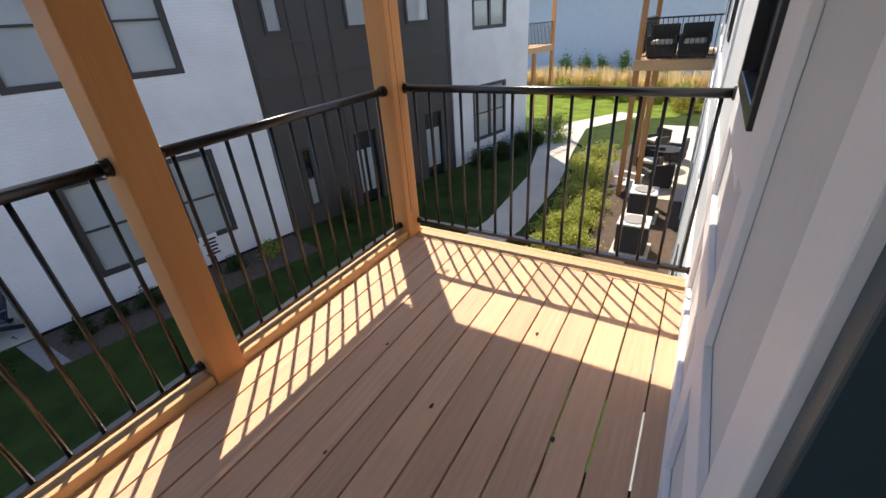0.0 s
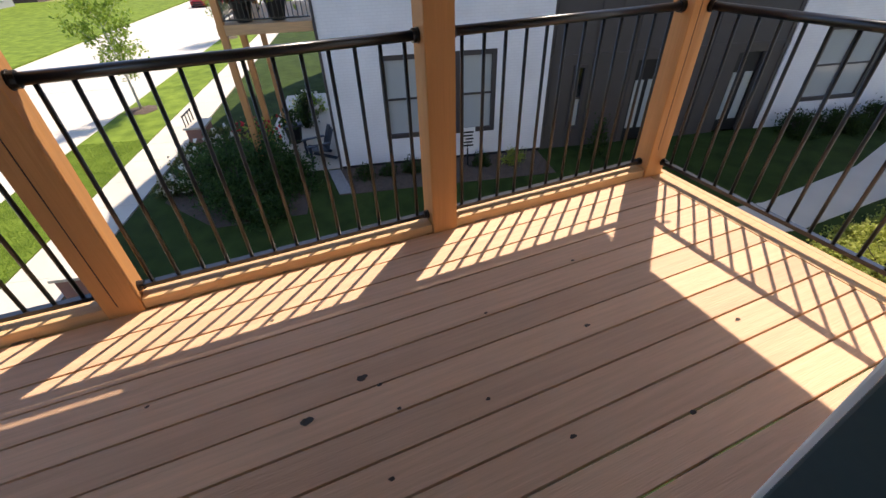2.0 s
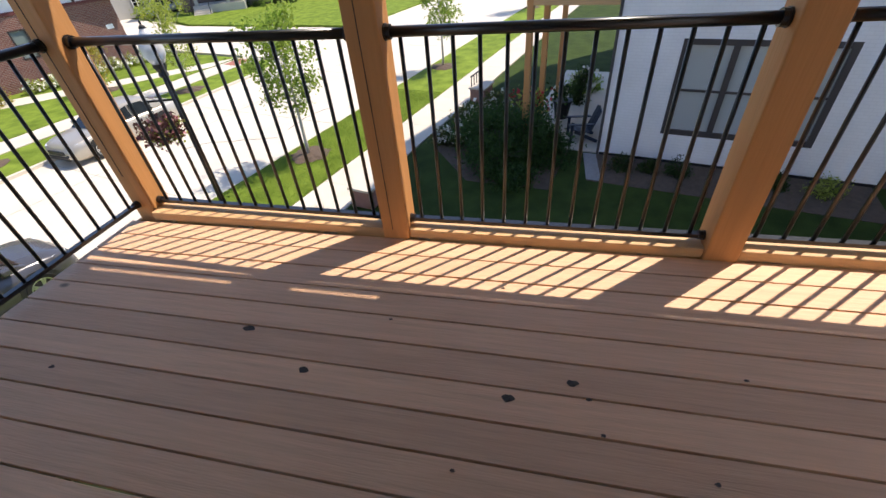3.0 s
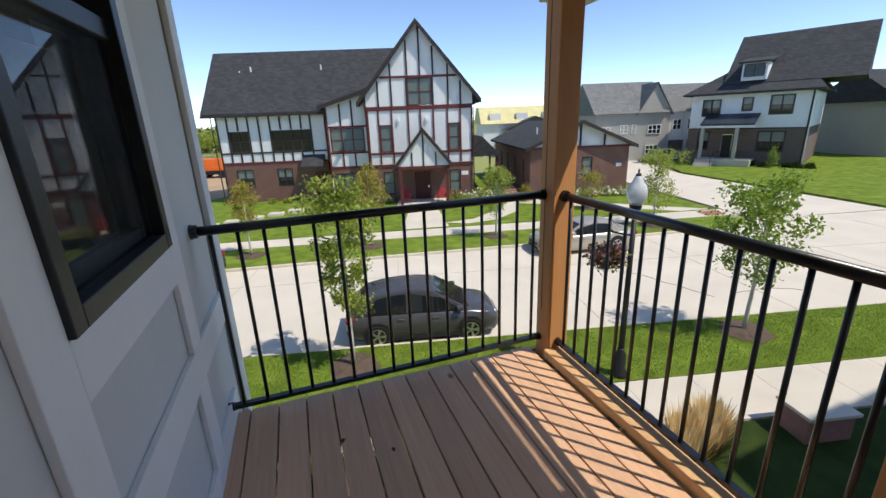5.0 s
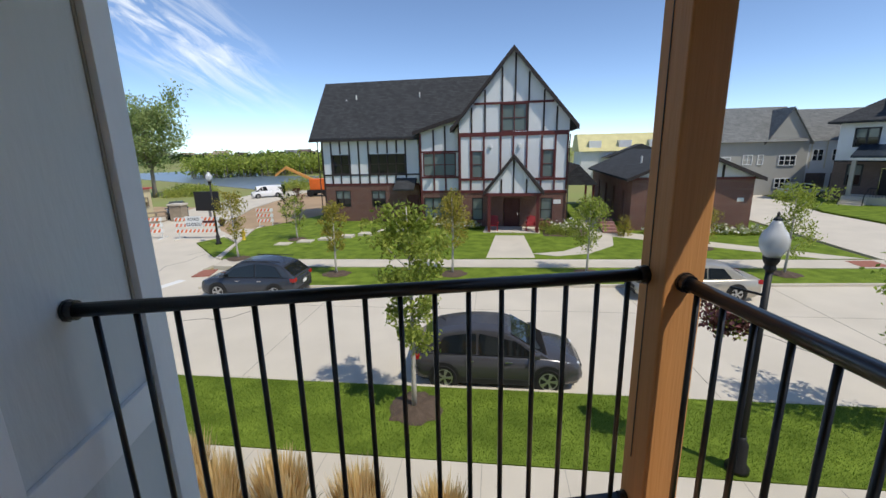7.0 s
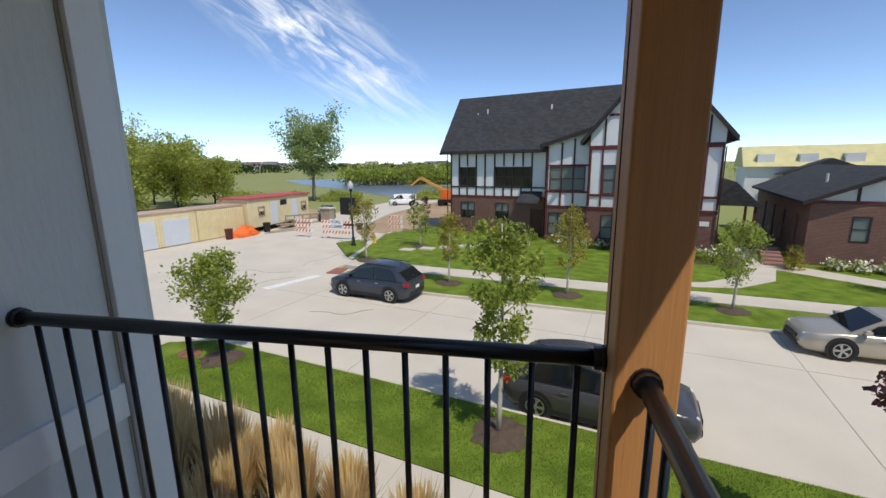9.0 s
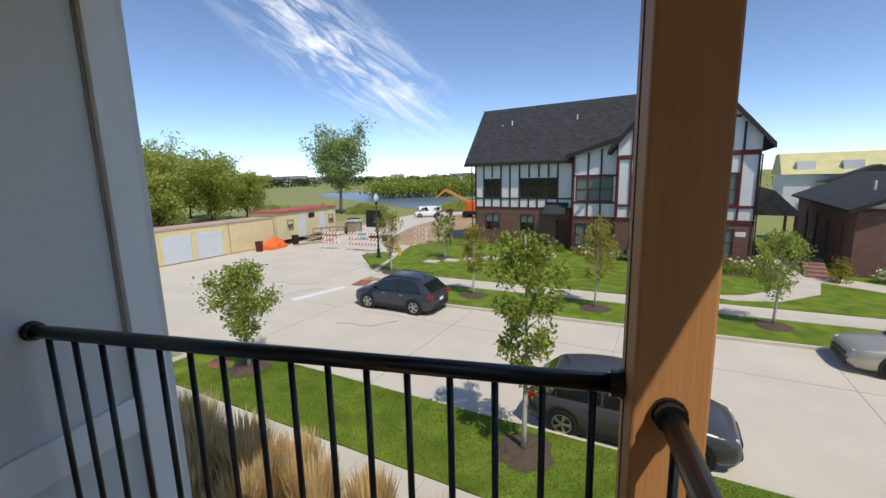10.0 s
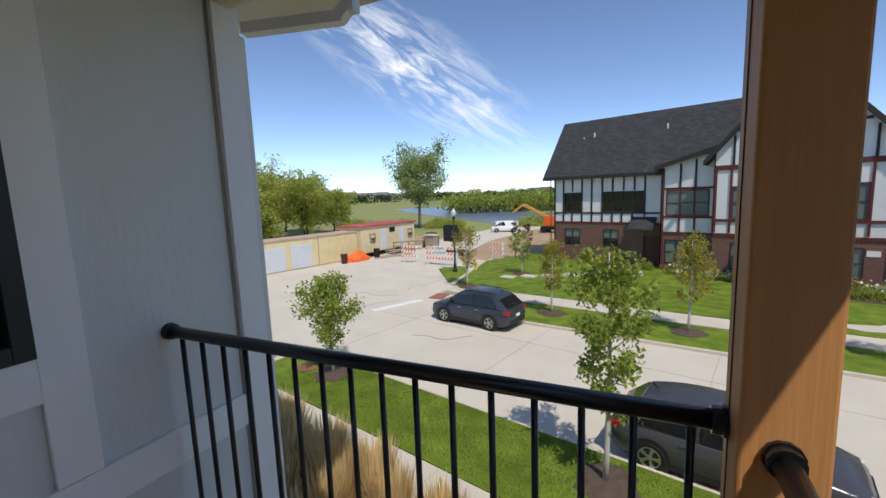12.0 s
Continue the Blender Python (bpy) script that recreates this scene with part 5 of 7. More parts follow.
def condenser(m, label):
    e = thing("air_conditioner", m, label, "air conditioner", "condenser units")
    part("casing", box(-0.36, 0.36, -0.36, 0.36, 0.06, 0.82, bev=0.03), "wicker", e)
    for k in range(9):
        for s in (-1, 1):
            part("louvre", box(s * 0.362 - 0.006, s * 0.362 + 0.006, -0.31, 0.31, 0.14 + 0.07 * k, 0.165 + 0.07 * k), "plain_black", e)
    part("lid", box(-0.37, 0.37, -0.37, 0.37, 0.821, 0.86, bev=0.012), "gutter_white", e)
    part("fan_grille", lathe(bmesh.new(), [(0.16, 0.861), (0.27, 0.861), (0.27, 0.885), (0.16, 0.885)], 24), "unit_grey", e)
    part("pad", box(-0.45, 0.45, -0.45, 0.45, -0.02, 0.06), "concrete", e)
    return e


condenser(Matrix.Translation((-0.85, -9.8, GROUND + 0.02)), "dark air conditioner unit with white lid by the house")
condenser(Matrix.Translation((-0.8, -12.0, GROUND + 0.02)), "dark air conditioner unit with white lid by the house")
for i, (x, y, r) in enumerate(((0.55, -9.4, 0.62), (0.7, -10.7, 0.6), (0.75, -12.0, 0.62), (1.0, -13.4, 0.6), (1.2, -15.2, 0.65), (1.5, -17.4, 0.7), (0.9, -16.4, 0.5), (1.1, -8.9, 0.5), (1.2, -10.1, 0.55), (1.25, -11.4, 0.55), (1.35, -12.8, 0.5), (1.55, -14.3, 0.6), (1.95, -16.1, 0.6))):
    shrub("euonymus", Matrix.Translation((x, y, GROUND)), r, r * 1.15, "leaf_variegated", 2200, 0.075, "yellow-green variegated shrub beside the path", 60 + i, group="euonymus")
fence = thing("fence", ST, "dark brown wooden fence behind the grasses", "fence")
for i in range(60):
    part("board", box(-4 + 0.4 * i, -3.61 + 0.4 * i, -33.05, -33.0, -4.2, -3.0 + 0.02 * (i % 3)), "weathered_wood", fence)
for i in range(30):
    u = -3.5 + 0.75 * i
    reeds("feather_grass", W2(u, -31.4 + 0.7 * ((i * 7) % 3)), 0.7, 1.9, "straw-yellow feather grass along the fence", 300 + i, 200, "fence grasses")
for i, (u, v, r, h) in enumerate(((6.2, -28.8, 0.9, 1.6), (8.1, -29.4, 1.0, 1.9), (10.2, -29.0, 0.9, 1.5), (12.4, -29.5, 1.0, 1.8), (14.5, -29.2, 0.9, 1.6), (5.4, -27.2, 0.8, 1.2))):
    shrub("shrub", W2(u, v), r, h, "leaf_yellow" if i % 2 else "leaf_maple", 1500, 0.13, "loose yellow-green shrub before the grasses", 340 + i, group="grass border shrubs")
# Undarkened lawn green over the court lawn, standing for its sunlit end.
lawn("lawn_sunny", [(5.0, -31), (18, -31), (18, -22), (9.6, -22), (5.4, -25.6)], "green lawn at the courtyard's end, coloured as sunlit", z=GROUND + 0.003)
ph = thing("pale_house", ST @ Matrix.Translation((4, -42, 0)), "pale blue-grey sided house behind the fence", "house")
part("wall", box(0, 26, -10, 0, -4.3, 3.2), "siding_pale", ph)
for k in range(24):
    part("clapboard", box(0, 26, 0.001, 0.02, -4.2 + 0.3 * k, -3.93 + 0.3 * k), "siding_pale", ph)
part("roof", prism(bmesh.new(), [(-11, 3.2), (1.0, 3.2), (-5, 7.5)], -0.6, 26.6, "x"), "shingle_grey", ph)
window(ph, Matrix.Translation((10.6, 0.03, -1.4)) @ Matrix.Rotation(radians(180), 4, "Z"), 1.0, 2.4, "pane_blind", "sign_white")
for i in range(6):
    shrub("shrub", W2(10.5 + 1.9 * i, -39.5), 0.7, 2.2, "leaf_bright", 700, 0.2, "tall green shrub before the pale house", 80 + i, group="tall shrubs")

# ---- low brick wing beside the timbered house ----
bw = thing("brick_wing", Matrix.Translation((15.1, 28.75, 0)) @ Matrix.Rotation(radians(-17), 4, "Z"), "low red brick garage wing with dark roof", "house")
part("wall", cells(bmesh.new(), 0, 7.4, BZ, -0.75, 0, 0.3, [(3.9, 4.7, -2.8, -1.4), (1.8, 2.6, -2.8, -1.4)], "y"), "brick_red", bw)
part("wall", prism(bmesh.new(), [(0.0, -0.6), (7.4, -0.6), (3.7, 1.05)], 0.05, 0.3), "stucco", bw)
part("timber", box(0, 7.4, -0.04, 0.3, -0.749, -0.601), "timber_red", bw)
for x, h in ((1.9, 0.2), (3.7, 1.0), (5.5, 0.2)):
    part("timber", box(x - 0.06, x + 0.06, -0.03, 0.049, -0.6, h), "timber_dark", bw)
part("wall", cells(bmesh.new(), 0.301, 16, BZ, -0.6, 0, 0.3, [(2 + 3.2 * k, 2.6 + 3.2 * k, -3.8, -1.6) for k in range(4)], "x"), "brick_red", bw)
part("wall", box(7.1, 7.4, 0.301, 16, BZ, -0.6), "brick_red", bw)
for k in range(4):
    part("niche", box(0.15, 0.2, 2 + 3.2 * k, 2.6 + 3.2 * k, -3.8, -1.6), "door_maroon", bw)
gable_roof(0, 7.4, -0.6, 1.05, -0.4, 16.5, 0.45, "shingle", bw, 0.1)
bm = bmesh.new()
verge(bm, 0, 7.4, -0.6, 1.05, -0.5, -0.41, 0.45, 0.18)
part("verge_board", bm, "timber_dark", bw)
for x in (1.8, 3.9):
    window(bw, Matrix.Translation((x, 0.03, -2.8)), 0.8, 1.4, "pane_curtain", "timber_dark", 1, pane2="pane_curtain")
part("house_number", box(6.5, 6.9, -0.02, 0.0, -2.2, -1.95), "sign_white", bw)
part("roof_vent", bar(bmesh.new(), (1.5, 4, -0.1), (1.5, 4, 0.75), 0.14, seg=10), "gutter_white", bw)
lk = thing("covered_walk", Matrix.Translation((12.2, 33.5, 0)) @ Matrix.Rotation(radians(-17), 4, "Z"), "covered walk with dark roof between the brick houses", "walkway")
part("roof", prism(bmesh.new(), [(-0.4, -1.35), (2.6, -1.35), (1.1, 0.2)], -0.2, 9), "shingle", lk)
for x, y in ((-0.1, 0.1), (2.3, 0.1), (-0.1, 4), (2.3, 4)):
    part("post", box(x - 0.08, x + 0.08, y - 0.08, y + 0.08, BZ, -1.35), "timber_red", lk)
part("railing", box(2.2, 2.24, 0.2, 6, -3.6, -3.5), "plain_black", lk)

# ---- corner house with porch ----
rh = thing("corner_house", Matrix.Translation((42.3, 39.2, -4.3)) @ Matrix.Rotation(radians(-63.9), 4, "Z") @ Matrix.Diagonal((1, 1, 0.885, 1)) @ Matrix.Translation((0, 0, 4.3)), "pale grey and brown brick corner house with dark roof", "house")
RW = 10.6
part("wall", cells(bmesh.new(), 0, RW, -4.3, 0.1, 0, 0.3, [(1.0, 2.2, -2.5, -0.2), (6.6, 9.0, -2.6, -0.2), (3.4, 4.4, -3.4, -0.6)], "y"), "brick_brown", rh)
part("wall", cells(bmesh.new(), 0, RW, 0.1, 4.4, 0.02, 0.3, [(1.1, 2.9, 1.6, 3.6), (4.8, 5.8, 2.1, 3.7), (7.2, 9.2, 1.6, 3.8)], "y"), "siding_pale", rh)
part("wall", box(RW - 0.3, RW, 0.301, 14, -4.3, 0.1), "brick_brown", rh)
part("wall", box(RW - 0.3, RW - 0.02, 0.301, 14, 0.1, 4.4), "siding_pale", rh)
part("wall", box(0, 0.3, 0.301, 14, -4.3, 4.4), "siding_pale", rh)
for k in range(14):
    part("clapboard", box(RW - 0.02, RW + 0.004, 0.3, 14, 0.12 + 0.3 * k, 0.39 + 0.3 * k), "siding_pale", rh)
part("trim", box(-0.02, RW + 0.02, -0.03, 0.018, 0.05, 0.18), "frame_bronze", rh)
part("corner_board", box(RW - 0.14, RW + 0.02, -0.03, -0.001, -4.2, 4.4), "frame_bronze", rh)
ro = raw("roof", [(-0.8, -0.8, 4.1), (RW + 0.8, -0.8, 4.1), (RW + 0.8, 14.8, 4.1), (-0.8, 14.8, 4.1), (-0.8, -0.8, 4.3), (RW + 0.8, -0.8, 4.3), (RW + 0.8, 14.8, 4.3), (-0.8, 14.8, 4.3), (4.2, 5.8, 8.4), (RW - 2, 5.8, 8.4), (RW - 2, 8.2, 8.4), (4.2, 8.2, 8.4)],
         [(3, 2, 1, 0), (0, 1, 5, 4), (1, 2, 6, 5), (2, 3, 7, 6), (3, 0, 4, 7), (4, 5, 9, 8), (5, 6, 10, 9), (6, 7, 11, 10), (7, 4, 8, 11), (8, 9, 10, 11)], "shingle", rh)
part("roof", prism(bmesh.new(), [(0.7, 5.3), (13.7, 5.3), (7.2, 11.4)], 2.6, 14.0, "x"), "shingle", rh)
part("wall", prism(bmesh.new(), [(1.1, 5.3), (13.3, 5.3), (7.2, 11.1)], 2.55, 2.599, "x"), "siding_pale", rh)
dm = part("dormer", box(4.2, 6.4, 0.6, 4.0, 5.6, 7.6), "siding_pale", rh)
part("dormer_roof", prism(bmesh.new(), [(0.2, 7.5), (4.5, 8.3), (4.5, 8.5), (0.2, 7.7)], 3.9, 6.7, "x"), "shingle", rh)
window(rh, Matrix.Translation((4.4, 0.56, 6.0)), 1.8, 1.4, "pane_dark", "frame_bronze", 2)
part("roof_vent", box(6.0, 6.5, 3.0, 3.4, 7.6, 7.9), "plain_black", rh)
for x, z, w, h, n in ((1.1, 1.6, 1.8, 2.0, 2), (4.8, 2.1, 1.0, 1.6, 1), (7.2, 1.6, 2.0, 2.2, 2), (1.0, -2.5, 1.2, 2.3, 1), (6.6, -2.6, 2.4, 2.4, 2)):
    window(rh, Matrix.Translation((x, 0.03, z)), w, h, "pane_dark", "frame_bronze", n, fw=0.14, pane2="pane_curtain")
part("door", box(3.45, 4.35, 0.12, 0.18, -3.4, -0.65), "plain_black", rh)
part("porch_roof", prism(bmesh.new(), [(-2.4, 0.55), (0.0, 1.7), (0.0, 1.85), (-2.4, 0.75)], 1.7, 6.6, "x"), "metal_seam", rh)
for k in range(9):
    part("roof_seam", prism(bmesh.new(), [(-2.4, 0.755), (0.0, 1.855), (0.0, 1.90), (-2.4, 0.80)], 1.8 + 0.58 * k, 1.84 + 0.58 * k, "x"), "metal_seam", rh)
part("porch_beam", box(1.7, 6.6, -2.4, -2.2, 0.3, 0.55), "gutter_white", rh)
for x in (1.85, 5.0):
    part("porch_post", box(x, x + 0.3, -2.4, -2.1, -3.4, 0.3), "siding_taupe", rh)
part("porch_floor", box(1.6, 6.7, -2.5, 0.0, -4.3, -3.4), "concrete", rh)
for k in range(4):
    part("step", box(1.7, 3.4, -2.5 - 0.3 * (k + 1), -2.5 - 0.3 * k, -4.3, -3.4 - 0.2 * (k + 1) + 0.05), "concrete", rh)
for x in (1.7, 3.4):
    part("handrail", bar(bmesh.new(), (x, -2.4, -2.5), (x, -3.7, -3.3), 0.06), "plain_black", rh)
    part("baluster", bar(bmesh.new(), (x, -3.65, -4.2), (x, -3.65, -3.3), 0.06), "plain_black", rh)
for k in range(16):
    part("baluster", bar(bmesh.new(), (3.5 + 0.2 * k, -2.3, -3.4), (3.5 + 0.2 * k, -2.3, -2.5), 0.03), "plain_black", rh)
part("handrail", bar(bmesh.new(), (3.4, -2.3, -2.48), (6.6, -2.3, -2.48), 0.06), "plain_black", rh)
part("downpipe", bar(bmesh.new(), (RW + 0.08, -0.1, 4.3), (RW + 0.08, -0.1, -4.2), 0.1), "gutter_white", rh)
RHM = rh.matrix_world.copy()
for i, (x, y, r, h) in enumerate(((6.6, -1.2, 0.5, 0.9), (7.6, -1.3, 0.45, 0.7), (9.6, -1.2, 0.5, 0.8), (10.4, -1.6, 0.5, 0.9), (11.4, -1.6, 0.5, 0.8), (8.6, -2.0, 0.55, 2.6))):
    shrub("shrub", RHM @ Matrix.Translation((x, y, GROUND)), r, h, "leaf_bright" if h > 2 else "leaf_dark", 900, 0.14, "green shrub before the corner house", 100 + i, group="corner shrubs")

# ---- grey houses behind ----
gm = thing("grey_house", Matrix.Translation((31.2, 48, 0)) @ Matrix.Rotation(radians(-17), 4, "Z"), "long grey house with grey shingle roof", "house")
part("wall", box(4.2, 13.8, 0, 9, -4.3, 1.7), "siding_taupe", gm)
part("roof", prism(bmesh.new(), [(-0.5, 1.6), (9.5, 1.6), (4.5, 5.6)], 3.8, 13.4, "x"), "shingle_grey", gm)
part("wall", prism(bmesh.new(), [(9.6, 1.7), (13.8, 1.7), (11.8, 5.1)], -0.05, 3), "siding_taupe", gm)
gable_roof(9.6, 13.8, 1.7, 5.1, -0.3, 5, 0.25, "shingle_grey", gm, 0.08)
part("wall", box(13.82, 20.5, 0.5, 8, -4.3, 1.7), "stucco", gm)
part("roof", prism(bmesh.new(), [(0.1, 1.6), (8.4, 1.6), (4.2, 5.2)], 13.5, 21, "x"), "shingle_grey", gm)
for x, z, w, h, n in ((11.0, -1.0, 1.7, 1.1, 3), (8.9, -0.9, 0.6, 1.1, 1), (7.4, -0.9, 1.0, 1.1, 2), (5.0, -0.8, 1.2, 0.8, 2), (10.9, -3.5, 1.6, 1.1, 3)):
    window(gm, Matrix.Translation((x, -0.06 if x > 9.6 else -0.01, z)), w, h, "pane_dark", "sign_white", n)
for x, n in ((14.5, 2), (16.4, 2)):
    window(gm, Matrix.Translation((x, 0.46, -0.6)), 1.1, 1.3, "pane_dark", "sign_white", n)
for x in (13.9, 14.3, 15.8, 17.6, 19.0):
    part("timber", box(x, x + 0.12, 0.46, 0.49, -1.4, 1.6), "soffit", gm)
for x in (14.2, 16.6):
    part("garage_door", box(x, x + 1.9, 0.4, 0.45, -4.2, -1.9), "brick_brown", gm)
cs = thing("unfinished_house", Matrix.Translation((25.6, 67, -1.4)) @ Matrix.Rotation(radians(-17), 4, "Z"), "unfinished house with yellow roof sheathing", "house")
part("wall", box(3, 17, 0, 9, -3.4, 2.2), "stucco", cs)
part("roof", prism(bmesh.new(), [(-0.5, 2.2), (9.5, 2.2), (6.5, 4.9), (3.0, 4.9)], 2.6, 17.4, "x"), "sheathing", cs)
for k in range(3):
    part("dormer", box(4.2 + 4.4 * k, 6 + 4.4 * k, 0.2, 3, 2.7, 3.8), "sign_white", cs)
part("porch_gable", prism(bmesh.new(), [(6, 1.2), (16, 1.2), (11, 3.2)], -3, 0), "shingle", cs)
fh = thing("grey_house", Matrix.Translation((14.0, 60, 0)) @ Matrix.Rotation(radians(-17), 4, "Z"), "pale house with grey roof behind the wing", "house")
part("wall", box(0, 7, 0, 6, -4.3, 1.4), "stucco", fh)
part("roof", prism(bmesh.new(), [(-0.4, 1.4), (6.4, 1.4), (3, 3.6)], -0.4, 7.4, "x"), "shingle_grey", fh)
window(fh, Matrix.Translation((2.2, -0.02, -0.2)), 1.6, 0.9, "pane_dark", "frame_bronze", 3)

# ---- vehicles ----


def loft(rows):
    """A closed skin through cross-sections, each a ring of the same number of points."""
    bm = bmesh.new()
    rings = [[bm.verts.new(p) for p in r] for r in rows]
    k = len(rings[0])
    for a, b in zip(rings, rings[1:]):
        for i in range(k):
            bm.faces.new((a[i], a[(i + 1) % k], b[(i + 1) % k], b[i]))
    bm.faces.new(rings[0][::-1])
    bm.faces.new(rings[-1])
    return bm


def car(name, m, L, Wd, H, wb, wr, paint, label, shape="suv", clad=True, alloy="alloy", group=""):
    """A car facing +x on the ground z = 0: body, cabin, glass, wheels, lights, mirrors, trim."""
    e = thing(name, m, label, "car", group)
    h2 = Wd / 2
    xf = wb / 2
    front, rear = L / 2 + 0.02, -L / 2 - 0.02
    belt = H * (0.60 if shape != "sedan" else 0.63)
    hood = H * (0.60 if shape != "sedan" else 0.62)
    low = 0.20 if shape != "sedan" else 0.17
    # lower body
    st = []
    for x, w, zt, zb in ((rear, 0.80, belt * 0.82, low + 0.22), (rear + 0.06, 0.92, belt * 0.96, low + 0.10), (rear + 0.30, 0.98, belt * 1.02, low), (-xf, 1.0, belt * 1.02, low), (0, 1.0, belt, low),
                         (xf * 0.55, 1.0, belt * 0.985, low), (xf, 0.985, hood * 0.965, low), (front - 0.45, 0.96, hood * 0.90, low), (front - 0.14, 0.88, hood * 0.80, low + 0.02), (front - 0.03, 0.76, hood * 0.66, low + 0.10), (front, 0.66, hood * 0.52, low + 0.16)):
        hw = h2 * w
        mid = zb + (zt - zb) * 0.55
        st.append([(x, -hw * 0.92, zb), (x, -hw, zb + 0.12), (x, -hw, mid), (x, -hw * 0.965, zt - 0.05), (x, -hw * 0.88, zt), (x, -hw * 0.4, zt + 0.02), (x, hw * 0.4, zt + 0.02),
                   (x, hw * 0.88, zt), (x, hw * 0.965, zt - 0.05), (x, hw, mid), (x, hw, zb + 0.12), (x, hw * 0.92, zb)])
    part("body", loft(st), paint, e, smooth=True)
    # cabin
    if shape == "sedan":
        prof = ((rear + 0.55, belt), (rear + 1.15, H * 0.95), (-0.25, H), (0.35, H * 0.97), (xf * 0.88, belt * 0.97))
    elif shape == "van":
        prof = ((rear + 0.04, belt), (rear + 0.10, H * 0.98), (0.6, H), (1.35, H * 0.97), (xf + 0.05, belt * 0.97))
    else:
        prof = ((rear + 0.04, belt), (rear + 0.56, H * 0.885), (-0.42, H), (0.30, H * 0.965), (xf * 1.02, belt * 0.965))
    (xa, za), (xb, zb), (xc, zc) = prof[1:4]
    roof = []
    for k in range(9):
        x = xa + (xc - xa) * k / 8
        la = (x - xb) * (x - xc) / ((xa - xb) * (xa - xc))
        lb = (x - xa) * (x - xc) / ((xb - xa) * (xb - xc))
        lc = (x - xa) * (x - xb) / ((xc - xa) * (xc - xb))
        roof.append((x, za * la + zb * lb + zc * lc))
    ring = []
    for x, z in [prof[0], *roof, prof[4]]:
        t = max(0, (z - belt) / (H - belt))
        hw = h2 * (0.90 - 0.16 * t)
        zs = max(z - 0.09, belt - 0.05)
        half = [(h2 * 0.90, belt - 0.06), (hw, zs), (hw - 0.025, zs + 0.6 * (z - zs)), (hw - 0.09, z - 0.012 * t), (hw * 0.45, z + 0.012 * t)]
        ring.append([(x, -y, q) for y, q in half] + [(x, y, q) for y, q in half[::-1]])
    part("cabin", loft(ring), paint, e, smooth=False)

    def quad(name_, pts, mt, off):
        v = [Vector(p) for p in pts]
        nrm = (v[1] - v[0]).cross(v[-1] - v[0]).normalized()
        mid_ = sum(v, Vector()) / len(v)
        if nrm.dot(mid_ - Vector((0, 0, belt))) < 0:
            nrm = -nrm
        bm = bmesh.new()
        a = [bm.verts.new(p + nrm * off) for p in v]
        b = [bm.verts.new(p + nrm * (off - 0.015)) for p in v]
        bm.faces.new(a)
        bm.faces.new(b[::-1])
        for i in range(len(v)):
            j = (i + 1) % len(v)
            bm.faces.new((a[i], b[i], b[j], a[j]))
        return part(name_, bm, mt, e)

    for s in (-1, 1):
        r0, r1, r2, r3, r4 = prof
        sp = [(r1[0] + (0.12 if shape != "van" else 1.9), r2[0] - 0.05), (r2[0] + 0.03, r3[0] + 0.18)]
        for k, (xa, xb) in enumerate(sp):
            def top(x):
                line = [prof[0], *roof, prof[4]]
                for (p0, q0), (p1, q1) in zip(line, line[1:]):
                    if p0 <= x <= p1:
                        return q0 + (q1 - q0) * (x - p0) / (p1 - p0)
                return belt
            za, zb_ = top(xa) - 0.10, top(xb) - 0.10
            wa, wb_ = h2 * (0.90 - 0.16 * (za - belt) / (H - belt)), h2 * (0.90 - 0.16 * (zb_ - belt) / (H - belt))
            if k == 0:
                pts = [(xa - 0.12, s * h2 * 0.897, belt + 0.03), (xb, s * h2 * 0.897, belt + 0.02), (xb, s * wb_, zb_)]
                pts += [(x, s * h2 * (0.90 - 0.16 * (top(x) - 0.10 - belt) / (H - belt)), top(x) - 0.10) for x in (xb - (xb - xa - 0.16) * q for q in (0.25, 0.5, 0.75, 1.0))]
            else:
                pts = [(xa, s * h2 * 0.897, belt + 0.02), (r4[0] - 0.30, s * h2 * 0.897, belt + 0.01), (xb, s * wb_, zb_), (xa, s * wa, za)]
            quad("side_window", pts, "car_glass", 0.022)
        part("window_trim", bar(bmesh.new(), (r0[0] + 0.25, s * h2 * 0.925, belt + 0.012), (r4[0] - 0.25, s * h2 * 0.925, belt - 0.002), 0.014), "cladding", e)
        part("mirror", box(r4[0] - 0.42, r4[0] - 0.24, s * h2 * 0.95 - (0.16 if s < 0 else 0), s * h2 * 0.95 + (0.16 if s > 0 else 0), belt + 0.02, belt + 0.15, bev=0.03), paint, e)
        for x in (-0.62, 0.32):
            part("handle", box(x - 0.09, x + 0.09, s * (h2 + 0.012) - 0.012, s * (h2 + 0.012) + 0.012, belt - 0.14, belt - 0.11, bev=0.006), "chrome" if not shape == "sedan" else paint, e)
        if clad:
            part("sill", box(-xf + wr, xf - wr, s * h2 * 0.985 - 0.02, s * h2 * 0.985 + 0.02, low - 0.02, low + 0.14, bev=0.015), "cladding", e)
        part("headlight", bar(bmesh.new(), (front - 0.42, s * h2 * 0.86, hood * 0.80), (front - 0.10, s * h2 * 0.66, hood * 0.73), 0.07, 0.11), "lens_clear", e)
        part("taillight", box(rear + 0.0, rear + 0.24, s * h2 * 0.80 - 0.12, s * h2 * 0.80 + 0.12, belt - 0.19, belt - 0.03, bev=0.03), "lens_red", e)
    (xa, za), (xb, zb_) = prof[3], prof[4]
    wa, wb_ = h2 * 0.74 - 0.02, h2 * 0.86
    q = 0.08
